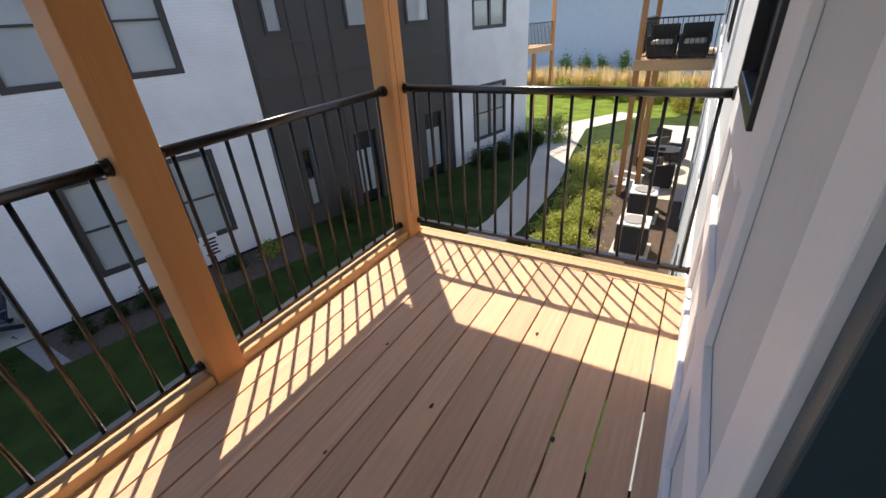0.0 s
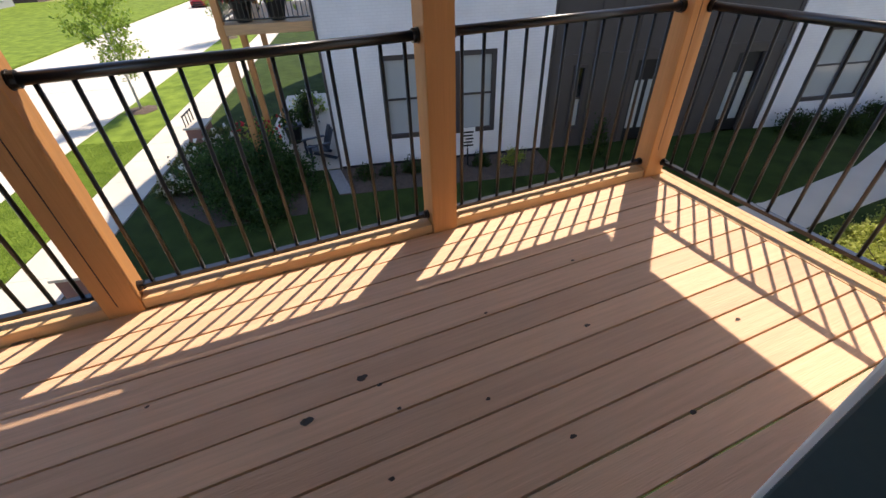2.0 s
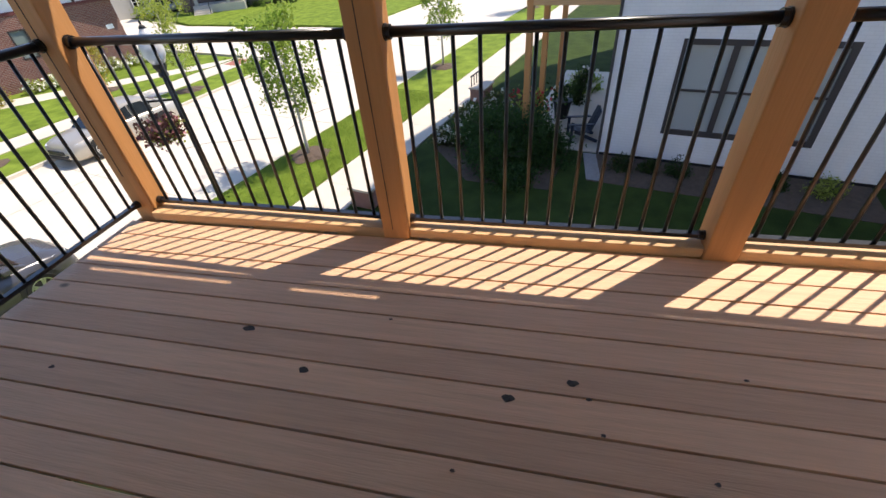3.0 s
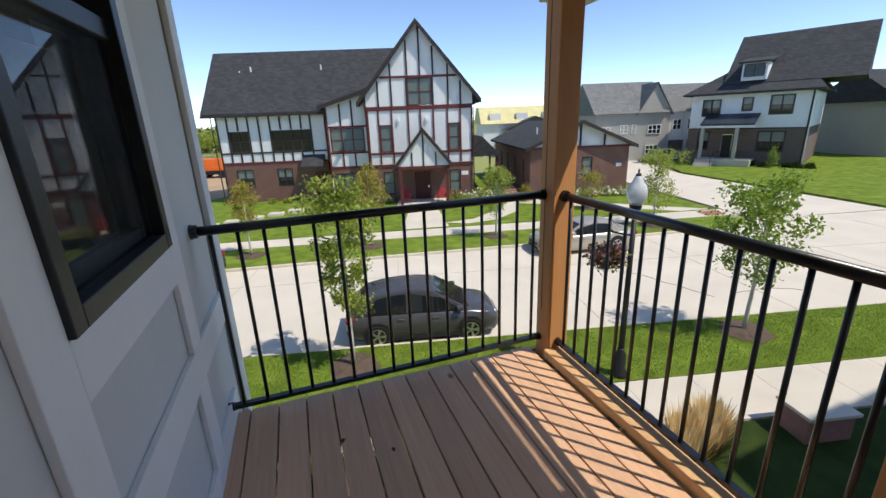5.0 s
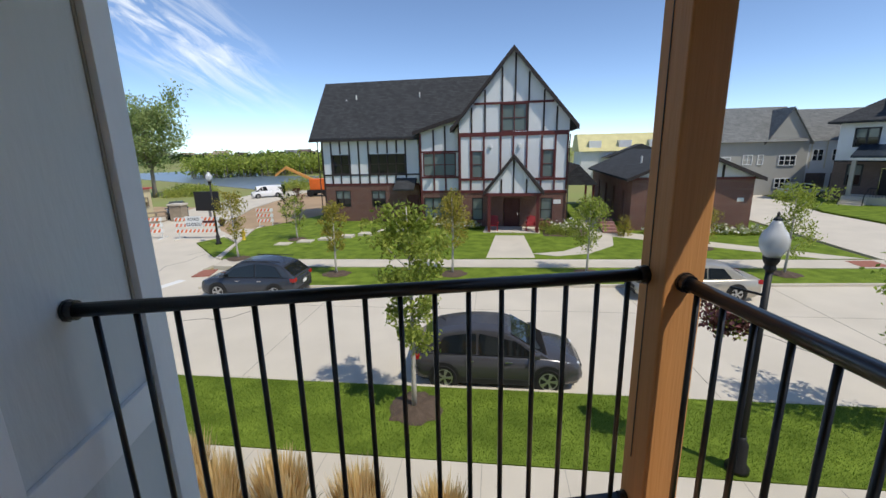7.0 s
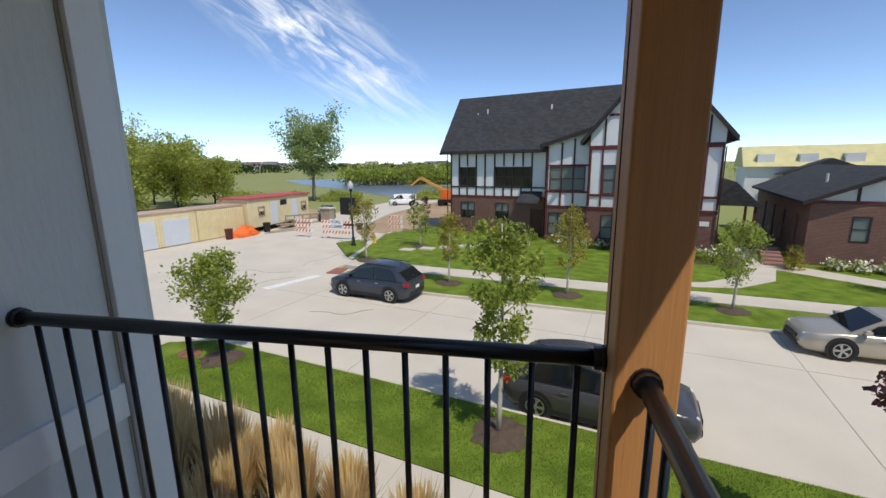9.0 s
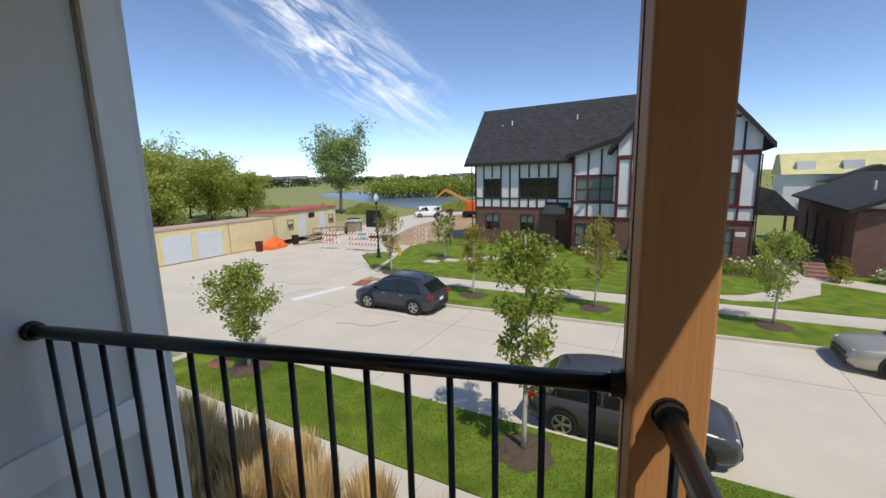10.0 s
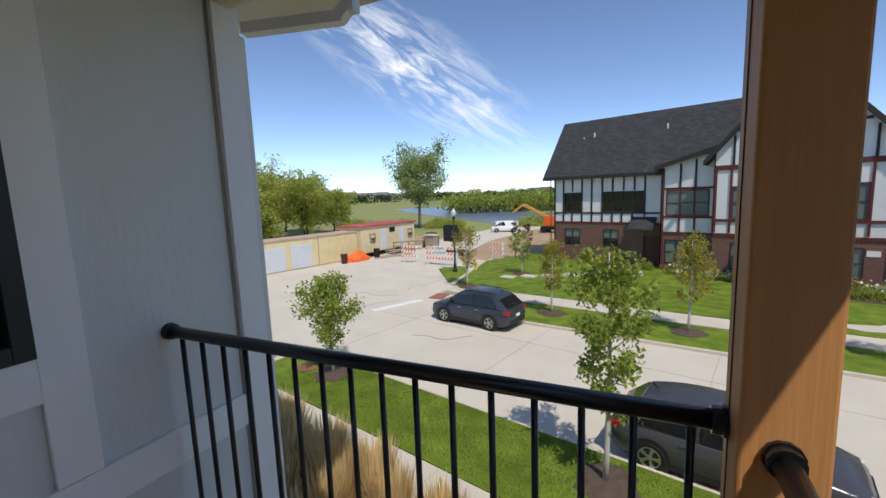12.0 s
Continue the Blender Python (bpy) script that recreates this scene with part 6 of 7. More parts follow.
    quad("windscreen", [(xa + (xb - xa) * q, -wa, za - (za - zb_) * q), (xa + (xb - xa) * 0.93, -wb_ + 0.06, za - (za - zb_) * 0.93), (xa + (xb - xa) * 0.93, wb_ - 0.06, za - (za - zb_) * 0.93), (xa + (xb - xa) * q, wa, za - (za - zb_) * q)], "car_glass", 0.012)
    (xa, za), (xb, zb_) = prof[1], prof[0]
    quad("rear_window", [(xa + (xb - xa) * 0.12, -wa, za - (za - zb_) * 0.12), (xa + (xb - xa) * 0.9, -wb_ + 0.10, za - (za - zb_) * 0.9), (xa + (xb - xa) * 0.9, wb_ - 0.10, za - (za - zb_) * 0.9), (xa + (xb - xa) * 0.12, wa, za - (za - zb_) * 0.12)], "car_glass", 0.012)
    part("grille", box(front - 0.05, front + 0.015, -h2 * 0.5, h2 * 0.5, hood * 0.50, hood * 0.64, bev=0.015), "plain_black", e)
    part("bumper", box(front - 0.10, front + 0.02, -h2 * 0.62, h2 * 0.62, low + 0.06, low + 0.22, bev=0.03), "cladding", e)
    part("bumper", box(rear - 0.02, rear + 0.10, -h2 * 0.74, h2 * 0.74, low + 0.10, low + 0.30, bev=0.03), "cladding", e)
    part("number_plate", box(rear - 0.035, rear - 0.021, -0.15, 0.15, belt * 0.62, belt * 0.62 + 0.13), "sign_white", e)
    if shape == "suv":
        for s in (-1, 1) if L > 4.17 else ():
            part("roof_rail", bar(bmesh.new(), (prof[1][0] + 0.1, s * h2 * 0.66, H * 0.985), (prof[3][0] - 0.1, s * h2 * 0.66, H * 1.0), 0.03), "cladding", e)
        part("antenna", bar(bmesh.new(), (prof[1][0] + 0.25, 0, H * 0.96), (prof[1][0] + 0.12, 0, H * 1.03), 0.04, 0.02), "plain_black", e)
    for x in (-xf, xf):
        for s in (-1, 1):
            part("wheel_arch", bar(bmesh.new(), (x, s * (h2 - 0.10), wr + 0.01), (x, s * (h2 + 0.008), wr + 0.01), (wr + 0.07) * 2, seg=28), "cladding", e)
            bm = bmesh.new()
            ro = [(wr * 0.66, -0.10), (wr * 0.93, -0.11), (wr, -0.07), (wr, 0.07), (wr * 0.93, 0.11), (wr * 0.66, 0.10)]
            lathe(bm, ro, 28)
            wh_ = part("wheel", bm, "tyre", e, smooth=False)
            wh_.matrix_local = Matrix.Translation((x, s * (h2 - 0.085), wr)) @ Matrix.Rotation(radians(-90 * s), 4, "X")
            bm = bmesh.new()
            for k in range(5):
                a = k * 2 * math.pi / 5
                for da in (-0.13, 0.13):
                    bar(bm, (0.04 * math.cos(a), 0.04 * math.sin(a), 0.105), (wr * 0.64 * math.cos(a + da), wr * 0.64 * math.sin(a + da), 0.10), 0.035, 0.03)
            lathe(bm, [(wr * 0.62, 0.085), (wr * 0.69, 0.09), (wr * 0.69, 0.108), (wr * 0.62, 0.105)], 28, ring=True)
            lathe(bm, [(0.0, 0.10), (0.06, 0.10), (0.05, 0.118), (0.0, 0.118)], 12)
            part("rim", bm, alloy, wh_)
    return e


RZ = lambda a: Matrix.Rotation(radians(a), 4, "Z")
car("crossover_car", W2(-1.24, 11.92, ROAD) @ RZ(0), 4.16, 1.74, 1.52, 2.53, 0.32, "paint_charcoal", "dark grey crossover parked at the near curb")
car("sport_utility", W2(-11.3, 17.66, ROAD) @ RZ(180), 4.2, 1.74, 1.58, 2.46, 0.335, "paint_slate", "dark slate sport utility car parked across the street")
car("sedan_car", W2(6.35, 18.5, ROAD) @ RZ(183.5), 4.5, 1.74, 1.38, 2.6, 0.32, "paint_champagne", "champagne sedan parked across the street", "sedan", False)
car("dark_car", W2(-32.0, 38.8, ROAD) @ RZ(-52), 4.2, 1.7, 1.5, 2.5, 0.32, "paint_slate", "dark car standing past the barricades")
car("white_van", Matrix.Translation((-18.4, 62.0, ROAD)) @ RZ(205), 3.9, 1.55, 1.6, 2.5, 0.28, "paint_white", "white delivery van by the building site", "van", False)
car("silver_car", Matrix.Translation((42.5, 42.0, ROAD)) @ RZ(-15), 4.4, 1.8, 1.6, 2.6, 0.33, "paint_silver", "silver car parked between the grey houses")
car("red_car", Matrix.Translation((60.0, 4.6, ROAD)) @ RZ(166), 4.5, 1.8, 1.45, 2.7, 0.33, "paint_red", "dark red car far along the street", "sedan", False)

# ---- street trees ----
TREES = [
    # u, v, height, clear, radius, leaf, count, size, kind
    (-3.05, 10.05, 4.95, 1.5, 0.72, "leaf_maple", 5000, 0.085, "young maple with pale trunk on the verge"),
    (7.3, 10.1, 4.1, 1.3, 1.0, "leaf_bright", 4600, 0.09, "young bright green maple on the verge"),
    (-11.9, 10.1, 3.3, 0.9, 0.9, "leaf_maple", 6200, 0.085, "young round maple on the verge"),
    (17.6, 10.2, 4.2, 1.3, 1.0, "leaf_bright", 3600, 0.10, "young green maple further along the verge"),
    (34.0, 10.4, 4.6, 1.3, 1.2, "leaf_bright", 3200, 0.12, "young green maple further along the verge"),
    (-8.8, 20.3, 3.6, 1.1, 0.62, "leaf_yellow", 2400, 0.085, "young yellowing tree across the street"),
    (-3.2, 20.6, 3.9, 1.1, 0.80, "leaf_yellow", 3000, 0.085, "young yellowing tree across the street"),
    (3.0, 21.0, 3.6, 1.0, 0.80, "leaf_maple", 2600, 0.085, "young green tree across the street"),
    (11.5, 21.2, 4.0, 0.9, 0.95, "leaf_maple", 3000, 0.09, "young green tree across the street"),
    (-15.6, 22.95, 3.9, 1.1, 0.75, "leaf_yellow", 2400, 0.085, "young yellowing tree at the corner path"),
    (-14.6, 28.2, 3.0, 0.5, 0.75, "leaf_maple", 1500, 0.09, "small green tree on the corner lawn"),
    (10.3, 26.2, 2.3, 0.3, 0.8, "leaf_yellow", 1600, 0.09, "small yellow-green tree by the brick wing"),
]
for i, (u, v, h, c, r, lf, n, s, lab) in enumerate(TREES):
    p = ST @ Vector((u, v, GROUND))
    tree("street_tree", p.x, p.y, p.z, h, c, r, lf, int(n * 0.85), s * 1.3, lab, 200 + i, 0.045 + 0.004 * h, "trunk_pale", group="street trees", limbs=20, shape=0.75)
    rng = np.random.default_rng(900 + i)
    bm = bmesh.new()
    k = 22
    ctr = bm.verts.new((0, 0, 0.09))
    rim = [bm.verts.new((math.cos(a) * q, math.sin(a) * q, 0.012)) for a, q in zip(np.linspace(0, 2 * math.pi, k, endpoint=False), rng.uniform(0.55, 0.72, k))]
    inn = [bm.verts.new((x.co.x * 0.6, x.co.y * 0.6, 0.06 + rng.uniform(0, 0.02))) for x in rim]
    for j in range(k):
        bm.faces.new((ctr, inn[j], inn[(j + 1) % k]))
        bm.faces.new((inn[j], rim[j], rim[(j + 1) % k], inn[(j + 1) % k]))
    mo = tagged(obj("mulch_ring", bm, "mulch"), "brown mulch ring round a young tree", "mulch", "mulch rings", "")
    mo.location = p

# ---- lamps ----


def street_lamp(m, h, label, basket=False):
    e = thing("street_lamp", m, label, "street lamp", "street lamps")
    part("base", lathe(bmesh.new(), [(0.19, 0), (0.19, 0.08), (0.13, 0.16), (0.12, 0.55), (0.08, 0.62), (0.075, 0.7)], 16), "plain_black", e, smooth=True)
    part("shaft", lathe(bmesh.new(), [(0.065, 0.7), (0.05, h - 0.75)], 14), "plain_black", e, smooth=True)
    part("collar", lathe(bmesh.new(), [(0.05, h - 0.75), (0.09, h - 0.70), (0.075, h - 0.64), (0.115, h - 0.56), (0.12, h - 0.50)], 16), "plain_black", e)
    part("globe", lathe(bmesh.new(), [(0.11, h - 0.50), (0.185, h - 0.36), (0.20, h - 0.24), (0.17, h - 0.12), (0.10, h - 0.03), (0.085, h + 0.02), (0.05, h + 0.08)], 20), "globe_glass", e, "milky acorn globe", smooth=True)
    part("finial", lathe(bmesh.new(), [(0.06, h + 0.08), (0.05, h + 0.11), (0.015, h + 0.14), (0.02, h + 0.19), (0.0, h + 0.22)], 12), "plain_black", e)
    if basket:
        part("arm", bar(bmesh.new(), (0, 0, h - 1.15), (-0.48, 0.12, h - 1.05), 0.035), "plain_black", e)
        part("hook", bar(bmesh.new(), (-0.45, 0.11, h - 1.06), (-0.45, 0.11, h - 1.35), 0.012), "plain_black", e)
    return e


LZ = 4.45
street_lamp(W2(3.05, 8.75), LZ, "black street lamp with milky acorn globe", True)
street_lamp(W2(-19.3, 26.6), 4.6, "black street lamp with acorn globe at the corner")
hb = thing("hanging_basket", W2(2.62, 8.86, GROUND + LZ - 1.35), "hanging basket of purple and pink flowers", "flower basket")
part("pot", lathe(bmesh.new(), [(0.08, -0.45), (0.2, -0.38), (0.26, -0.24), (0.26, -0.22)], 14), "wicker", hb)
for k in range(3):
    a = k * 2.1
    part("chain", bar(bmesh.new(), (0, 0, 0), (0.25 * math.cos(a), 0.25 * math.sin(a), -0.24), 0.008), "plain_black", hb)
rng = np.random.default_rng(77)
leaf_mesh("foliage", np.clip(rng.normal(size=(700, 3)), -1.6, 1.6) * (0.19, 0.19, 0.13) + (0, 0, -0.27), 0.09, "leaf_copper", hb, rng)
leaf_mesh("foliage", np.clip(rng.normal(size=(350, 3)), -1.6, 1.6) * (0.17, 0.17, 0.12) + (0, 0, -0.3), 0.09, "leaf_maple", hb, rng)
leaf_mesh("blossoms", np.clip(rng.normal(size=(140, 3)), -1.6, 1.6) * (0.19, 0.19, 0.13) + (0, 0, -0.27), 0.08, "flower_pink", hb, rng, narrow=1.0)
leaf_mesh("blossoms", np.clip(rng.normal(size=(160, 3)), -1.6, 1.6) * (0.2, 0.2, 0.12) + (-0.05, 0, -0.2), 0.08, "flower_purple", hb, rng, narrow=1.0)

# ---- feather grasses by the pavement ----
gi = 0
for u, v, r, h in ((-9.6, 6.3, 0.6, 1.55), (-8.7, 6.5, 0.6, 1.6), (-7.9, 6.2, 0.6, 1.6), (-7.1, 6.5, 0.6, 1.55), (-6.4, 6.2, 0.6, 1.5), (-6.0, 6.7, 0.5, 1.45), (-5.3, 6.4, 0.5, 1.4), (-4.4, 6.65, 0.48, 1.3), (-3.2, 6.6, 0.45, 1.25), (-2.0, 6.55, 0.42, 1.15), (-8.3, 5.4, 0.6, 1.5), (-7.2, 5.5, 0.6, 1.5), (-6.0, 5.5, 0.55, 1.4), (-4.8, 5.6, 0.5, 1.3), (2.7, 6.0, 0.42, 1.1), (3.3, 6.3, 0.4, 1.0)):
    reeds("feather_grass", W2(u, v), r, h, "straw-coloured feather grass by the pavement", 400 + gi, 800, "pavement grasses")
    gi += 1
shrub("daylily", W2(-4.9, 7.0 - 0.45), 0.3, 0.45, "leaf_variegated", 500, 0.10, "low yellow-green plant among the grasses", 460)

# ---- turf blades on the near verge ----
rng = np.random.default_rng(8)
k = 95000
u = rng.uniform(-13.5, 14, k)
v = rng.uniform(8.5, 10.93, k)
b = np.stack([u, v, np.full(k, GROUND)], 1)
a = rng.uniform(0, 6.28, k)
hgt = rng.uniform(0.02, 0.055, k)
s = np.stack([np.cos(a), np.sin(a), np.zeros(k)], 1) * 0.006
t = b + np.stack([rng.normal(size=k) * 0.02, rng.normal(size=k) * 0.02, hgt], 1)
vv = np.stack([b - s, b + s, t], 1).reshape(-1, 3)
g = raw("grass", vv.tolist(), [(3 * i, 3 * i + 1, 3 * i + 2) for i in range(k)], "turf")
g.matrix_world = ST
tagged(g, "short mown green grass blades of the verge", "grass", kind="stuff")

# ---- planting before the timbered house ----
for i, (x, y, r, h, fl) in enumerate(((-9.4, -0.2, 0.5, 0.8, "flower_white"), (-8.6, -0.5, 0.5, 0.8, "flower_white"), (-7.2, -0.7, 0.5, 0.75, "flower_white"), (-6.4, -0.8, 0.45, 0.7, "flower_white"), (-1.2, -1.2, 0.7, 0.9, "flower_pink"), (-0.3, -1.7, 0.7, 0.8, "flower_white"), (0.4, -1.4, 0.7, 0.9, "flower_white"), (-0.9, -2.3, 0.7, 0.6, None), (0.1, -2.6, 0.7, 0.6, None), (-11.6, 0.3, 0.5, 0.7, None), (-13.2, 1.1, 0.35, 0.45, None), (-14.4, 1.1, 0.35, 0.45, None), (-15.6, 1.1, 0.35, 0.45, None))):
    shrub("rose_bush" if fl else "shrub", TH @ Matrix.Translation((x, y, GROUND)), r, h, "leaf_maple", 900, 0.10, "flowering rose bush before the timbered house" if fl else "low green shrub before the timbered house", 500 + i, fl, 90, group="house shrubs")
struct("bed_porch", slab([(-1.5, -3.2), (1.0, -3.4), (1.6, -1.4), (1.2, -0.1), (-1.5, -0.1)], -4.4, GROUND + 0.006), "mulch", "mulch bed beside the porch", TH, "bed")
BWM = bw.matrix_world.copy()
for i in range(7):
    shrub("rose_bush", BWM @ Matrix.Translation((1.2 + 1.05 * i, -0.9 - 0.1 * (i % 2), GROUND)), 0.55, 0.75, "leaf_maple", 900, 0.10, "white flowering rose bush along the brick wing", 520 + i, "flower_white", 130, group="wing roses")
shrub("shrub", BWM @ Matrix.Translation((-0.7, -1.8, GROUND)), 0.5, 1.5, "leaf_yellow", 900, 0.10, "upright yellowing shrub by the side path", 530)
stn = thing("stone_steps", BWM @ Matrix.Translation((-1.4, -1.2, GROUND)), "stacked brown stone steps by the side path", "steps")
for k in range(5):
    part("stone", box(-0.5, 0.5, 0.5 * k, 0.5 * k + 0.55, 0, 0.15 + 0.13 * k, bev=0.03), "planter_brick", stn)
deck_chair(TH @ Matrix.Translation((-4.95, -1.5, -4.16)), "chair_red", "red slatted garden chair on the porch", "porch chairs")
deck_chair(TH @ Matrix.Translation((-2.3, -1.5, -4.16)), "chair_red", "red slatted garden chair on the porch", "porch chairs")

# ---- containers, site trailer and road closure ----
CT = ST @ Matrix.Translation((-32.2, 17.6, -4.36)) @ RZ(90)
for n_ in range(2):
    e = thing("storage_container", CT @ Matrix.Translation((-6.2 + 6.15 * n_ if n_ else -6.2, 0, 0)), "cream corrugated storage container with roller doors", "container", "storage containers")
    part("body", box(0, 6.1, 0.04, 2.4, 0.1, 2.6), "container", e)
    for k in range(30):
        x = 0.05 + 0.2 * k
        if not (0.9 < x < 2.9 or 3.4 < x < 5.5):
            part("rib", box(x, x + 0.1, -0.01, 0.039, 0.15, 2.45), "container", e)
    for x in (0.95, 3.45):
        part("roller_door", box(x, x + 2.0, -0.02, 0.038, 0.12, 2.1), "shutter", e)
        for k in range(9):
            part("slat", box(x, x + 2.0, -0.032, -0.021, 0.18 + 0.21 * k, 0.34 + 0.21 * k), "shutter", e)
    part("roof", box(-0.02, 6.12, -0.03, 2.44, 2.601, 2.68), "rust_roof", e)
e = thing("storage_container", CT @ Matrix.Translation((6.15, 0, 0)), "cream corrugated storage container beside the site trailer", "container", "storage containers")
part("body", box(0, 4.3, 0.04, 2.4, 0.1, 2.6), "container", e)
for k in range(21):
    part("rib", box(0.05 + 0.2 * k, 0.15 + 0.2 * k, -0.01, 0.039, 0.15, 2.45), "container", e)
part("roof", box(-0.02, 4.32, -0.03, 2.44, 2.601, 2.68), "rust_roof", e)
tr_ = thing("site_trailer", ST @ Matrix.Translation((-31.9, 28.3, -4.36)) @ RZ(96), "cream site office trailer with red roof edge", "trailer")
part("body", box(0, 8.6, 0, 3.0, 0.45, 3.0, bev=0.02), "container", tr_)
part("roof", box(-0.15, 8.75, -0.15, 3.15, 3.001, 3.14), "roof_red", tr_)
for x in (1.2, 7.3):
    window(tr_, Matrix.Translation((x, -0.02, 1.4)), 0.8, 0.9, "pane_dark", "weathered_wood", 1)
for x in (2.8, 5.8):
    part("door", box(x, x + 0.9, -0.03, -0.001, 0.5, 2.6), "shutter", tr_)
part("notice", box(4.2, 5.1, -0.03, -0.001, 2.2, 2.7), "plain_black", tr_)
for k in range(5):
    part("support", box(0.3 + 1.9 * k, 0.7 + 1.9 * k, 0.2, 0.6, 0, 0.45), "weathered_wood", tr_)
rp = thing("wooden_ramp", ST @ Matrix.Translation((-30.9, 31.3, -4.36)) @ RZ(96), "grey weathered wooden ramp with rails", "ramp")
part("ramp_deck", prism(bmesh.new(), [(0, 0.5), (5.2, 0.1), (5.2, 0.02), (0, 0.4)], -0.2, 0.9), "weathered_wood", rp)
for k in range(5):
    part("post", box(1.25 * k, 1.25 * k + 0.09, -0.29, -0.21, 0, 1.35 - 0.09 * k), "weathered_wood", rp)
for z in (0.7, 1.1):
    part("rail", bar(bmesh.new(), (0, -0.32, z + 0.2), (5.1, -0.32, z - 0.15), 0.04, 0.14), "weathered_wood", rp)
lm = thing("lumber_pile", ST @ Matrix.Translation((-29.5, 30.2, -4.35)) @ RZ(70), "loose grey lumber on the ground", "lumber")
for k in range(6):
    part("plank", box(-2 + 0.2 * k, 2 + 0.15 * k, 0.26 * k, 0.26 * k + 0.2, 0.0, 0.05 + 0.03 * (k % 2)), "weathered_wood", lm)
nt = thing("safety_netting", ST @ Matrix.Translation((-30.9, 27.0, -4.36)) @ RZ(90), "heap of orange safety netting", "netting")
rng = np.random.default_rng(41)
bm = bmesh.new()
bmesh.ops.create_icosphere(bm, subdivisions=3, radius=1)
for vtx in bm.verts:
    q = 1 + 0.35 * noise.noise(vtx.co * 2.3)
    vtx.co = Vector((vtx.co.x * 1.3 * q, vtx.co.y * 0.5 * q, max(0, vtx.co.z * 0.95 * q)))
part("mesh_heap", bm, "netting", nt)
for u_, v_ in ((-30.9, 25.4), (-31.0, 29.4)):
    e = thing("waste_bin", W2(u_, v_, -4.36), "dark waste bin by the containers", "bin")
    part("bin_body", lathe(bmesh.new(), [(0.26, 0), (0.31, 0.85), (0.33, 0.85), (0.33, 0.92), (0.0, 0.94)], 14), "door_maroon" if v_ < 27 else "plain_black", e)


def barricade(m, label, w=2.4, sign=False):
    """Three slanted-striped boards on two uprights."""
    e = thing("road_barricade", m, label, "barricade", "road barricades")
    for x in (0.15, w - 0.15):
        part("upright", box(x - 0.03, x + 0.03, 0.0, 0.05, 0, 1.55), "gutter_white", e)
        part("foot", box(x - 0.04, x + 0.04, -0.6, 0.65, 0, 0.07), "gutter_white", e)
    for z in (0.45, 0.88, 1.3):
        bd = part("board", box(0, w, -0.03, -0.002, z, z + 0.24), "sign_white", e)
        k = int(w / 0.3)
        for i in range(k):
            x = 0.02 + 0.3 * i
            part("stripe", prism(bmesh.new(), [(x, z + 0.01), (x + 0.14, z + 0.01), (x + 0.26, z + 0.23), (x + 0.12, z + 0.23)], -0.036, -0.0305), "sign_orange", bd)
    if sign:
        part("sign_panel", box(w * 0.25, w * 0.25 + 1.2, -0.07, -0.04, 0.85, 1.62), "sign_white", e)
        for row, txt in ((1.32, "ROAD"), (0.95, "CLOSED")):
            cu = bpy.data.curves.new("text", "FONT")
            cu.body, cu.size, cu.extrude, cu.align_x = txt, 0.30, 0.004, "CENTER"
            to = new("sign_text", cu)
            cu.materials.append(M["plain_black"])
            to.parent = e
            to.matrix_local = Matrix.Translation((w * 0.25 + 0.6, -0.078, row)) @ Matrix.Rotation(radians(90), 4, "X")
    return e


barricade(W2(-26.6, 28.4, ROAD) @ RZ(12), "orange and white striped road barricade", 1.65)
barricade(W2(-23.9, 28.6, ROAD) @ RZ(6), "striped road barricade with a road closed sign", 3.2, True)
barricade(W2(-20.6, 33.5, -4.36) @ RZ(4), "orange and white striped barricade on the path", 1.4)
mb = thing("message_board", W2(-25.0, 33.8, ROAD), "dark trailer-mounted message board, switched off", "message board")
part("panel", box(-1.1, 1.1, -0.06, 0.06, 1.3, 2.9, bev=0.02), "plain_black", mb)
part("mast", box(-0.08, 0.08, 0.06, 0.2, 0.3, 2.6), "unit_grey", mb)
part("chassis", box(-1.0, 1.0, -0.3, 0.6, 0.25, 0.5, bev=0.02), "door_maroon", mb)
for x in (-0.9, 0.9):
    part("wheel", bar(bmesh.new(), (x - 0.1, 0.15, 0.3), (x + 0.1, 0.15, 0.3), 0.6, seg=16), "tyre", mb)
hy = thing("fire_hydrant", W2(-18.4, 28.0), "small yellow hydrant beside the path", "hydrant")
part("barrel", lathe(bmesh.new(), [(0.14, 0), (0.1, 0.06), (0.1, 0.5), (0.13, 0.52), (0.09, 0.62), (0.02, 0.68)], 12), "flower_yellow", hy)
part("nozzle", bar(bmesh.new(), (-0.17, 0, 0.4), (0.17, 0, 0.4), 0.09, seg=10), "flower_yellow", hy)
pil = thing("block_pillar", W2(-30.0, 36.5, -4.36), "weathered block pillar past the trailer", "pillar")
part("shaft", box(-0.6, 0.6, -0.4, 0.4, 0, 1.5, bev=0.03), "weathered_wood", pil)
part("cap", box(-0.7, 0.7, -0.5, 0.5, 1.501, 1.65, bev=0.02), "concrete", pil)
ex = thing("boom_lift", Matrix.Translation((-11.2, 62.0, -4.36)) @ RZ(170), "orange boom lift on the building ground", "machine")
part("turret", box(-1.2, 1.2, -0.8, 0.8, 0.9, 2.4, bev=0.08), "machine_orange", ex)
part("chassis", box(-1.6, 1.6, -0.9, 0.9, 0.45, 0.9, bev=0.04), "plain_black", ex)
part("boom", bar(bmesh.new(), (0.6, 0, 2.1), (4.6, 0, 4.0), 0.35), "machine_tan", ex)
part("jib", bar(bmesh.new(), (4.6, 0, 4.0), (6.2, 0, 2.9), 0.25), "machine_tan", ex)
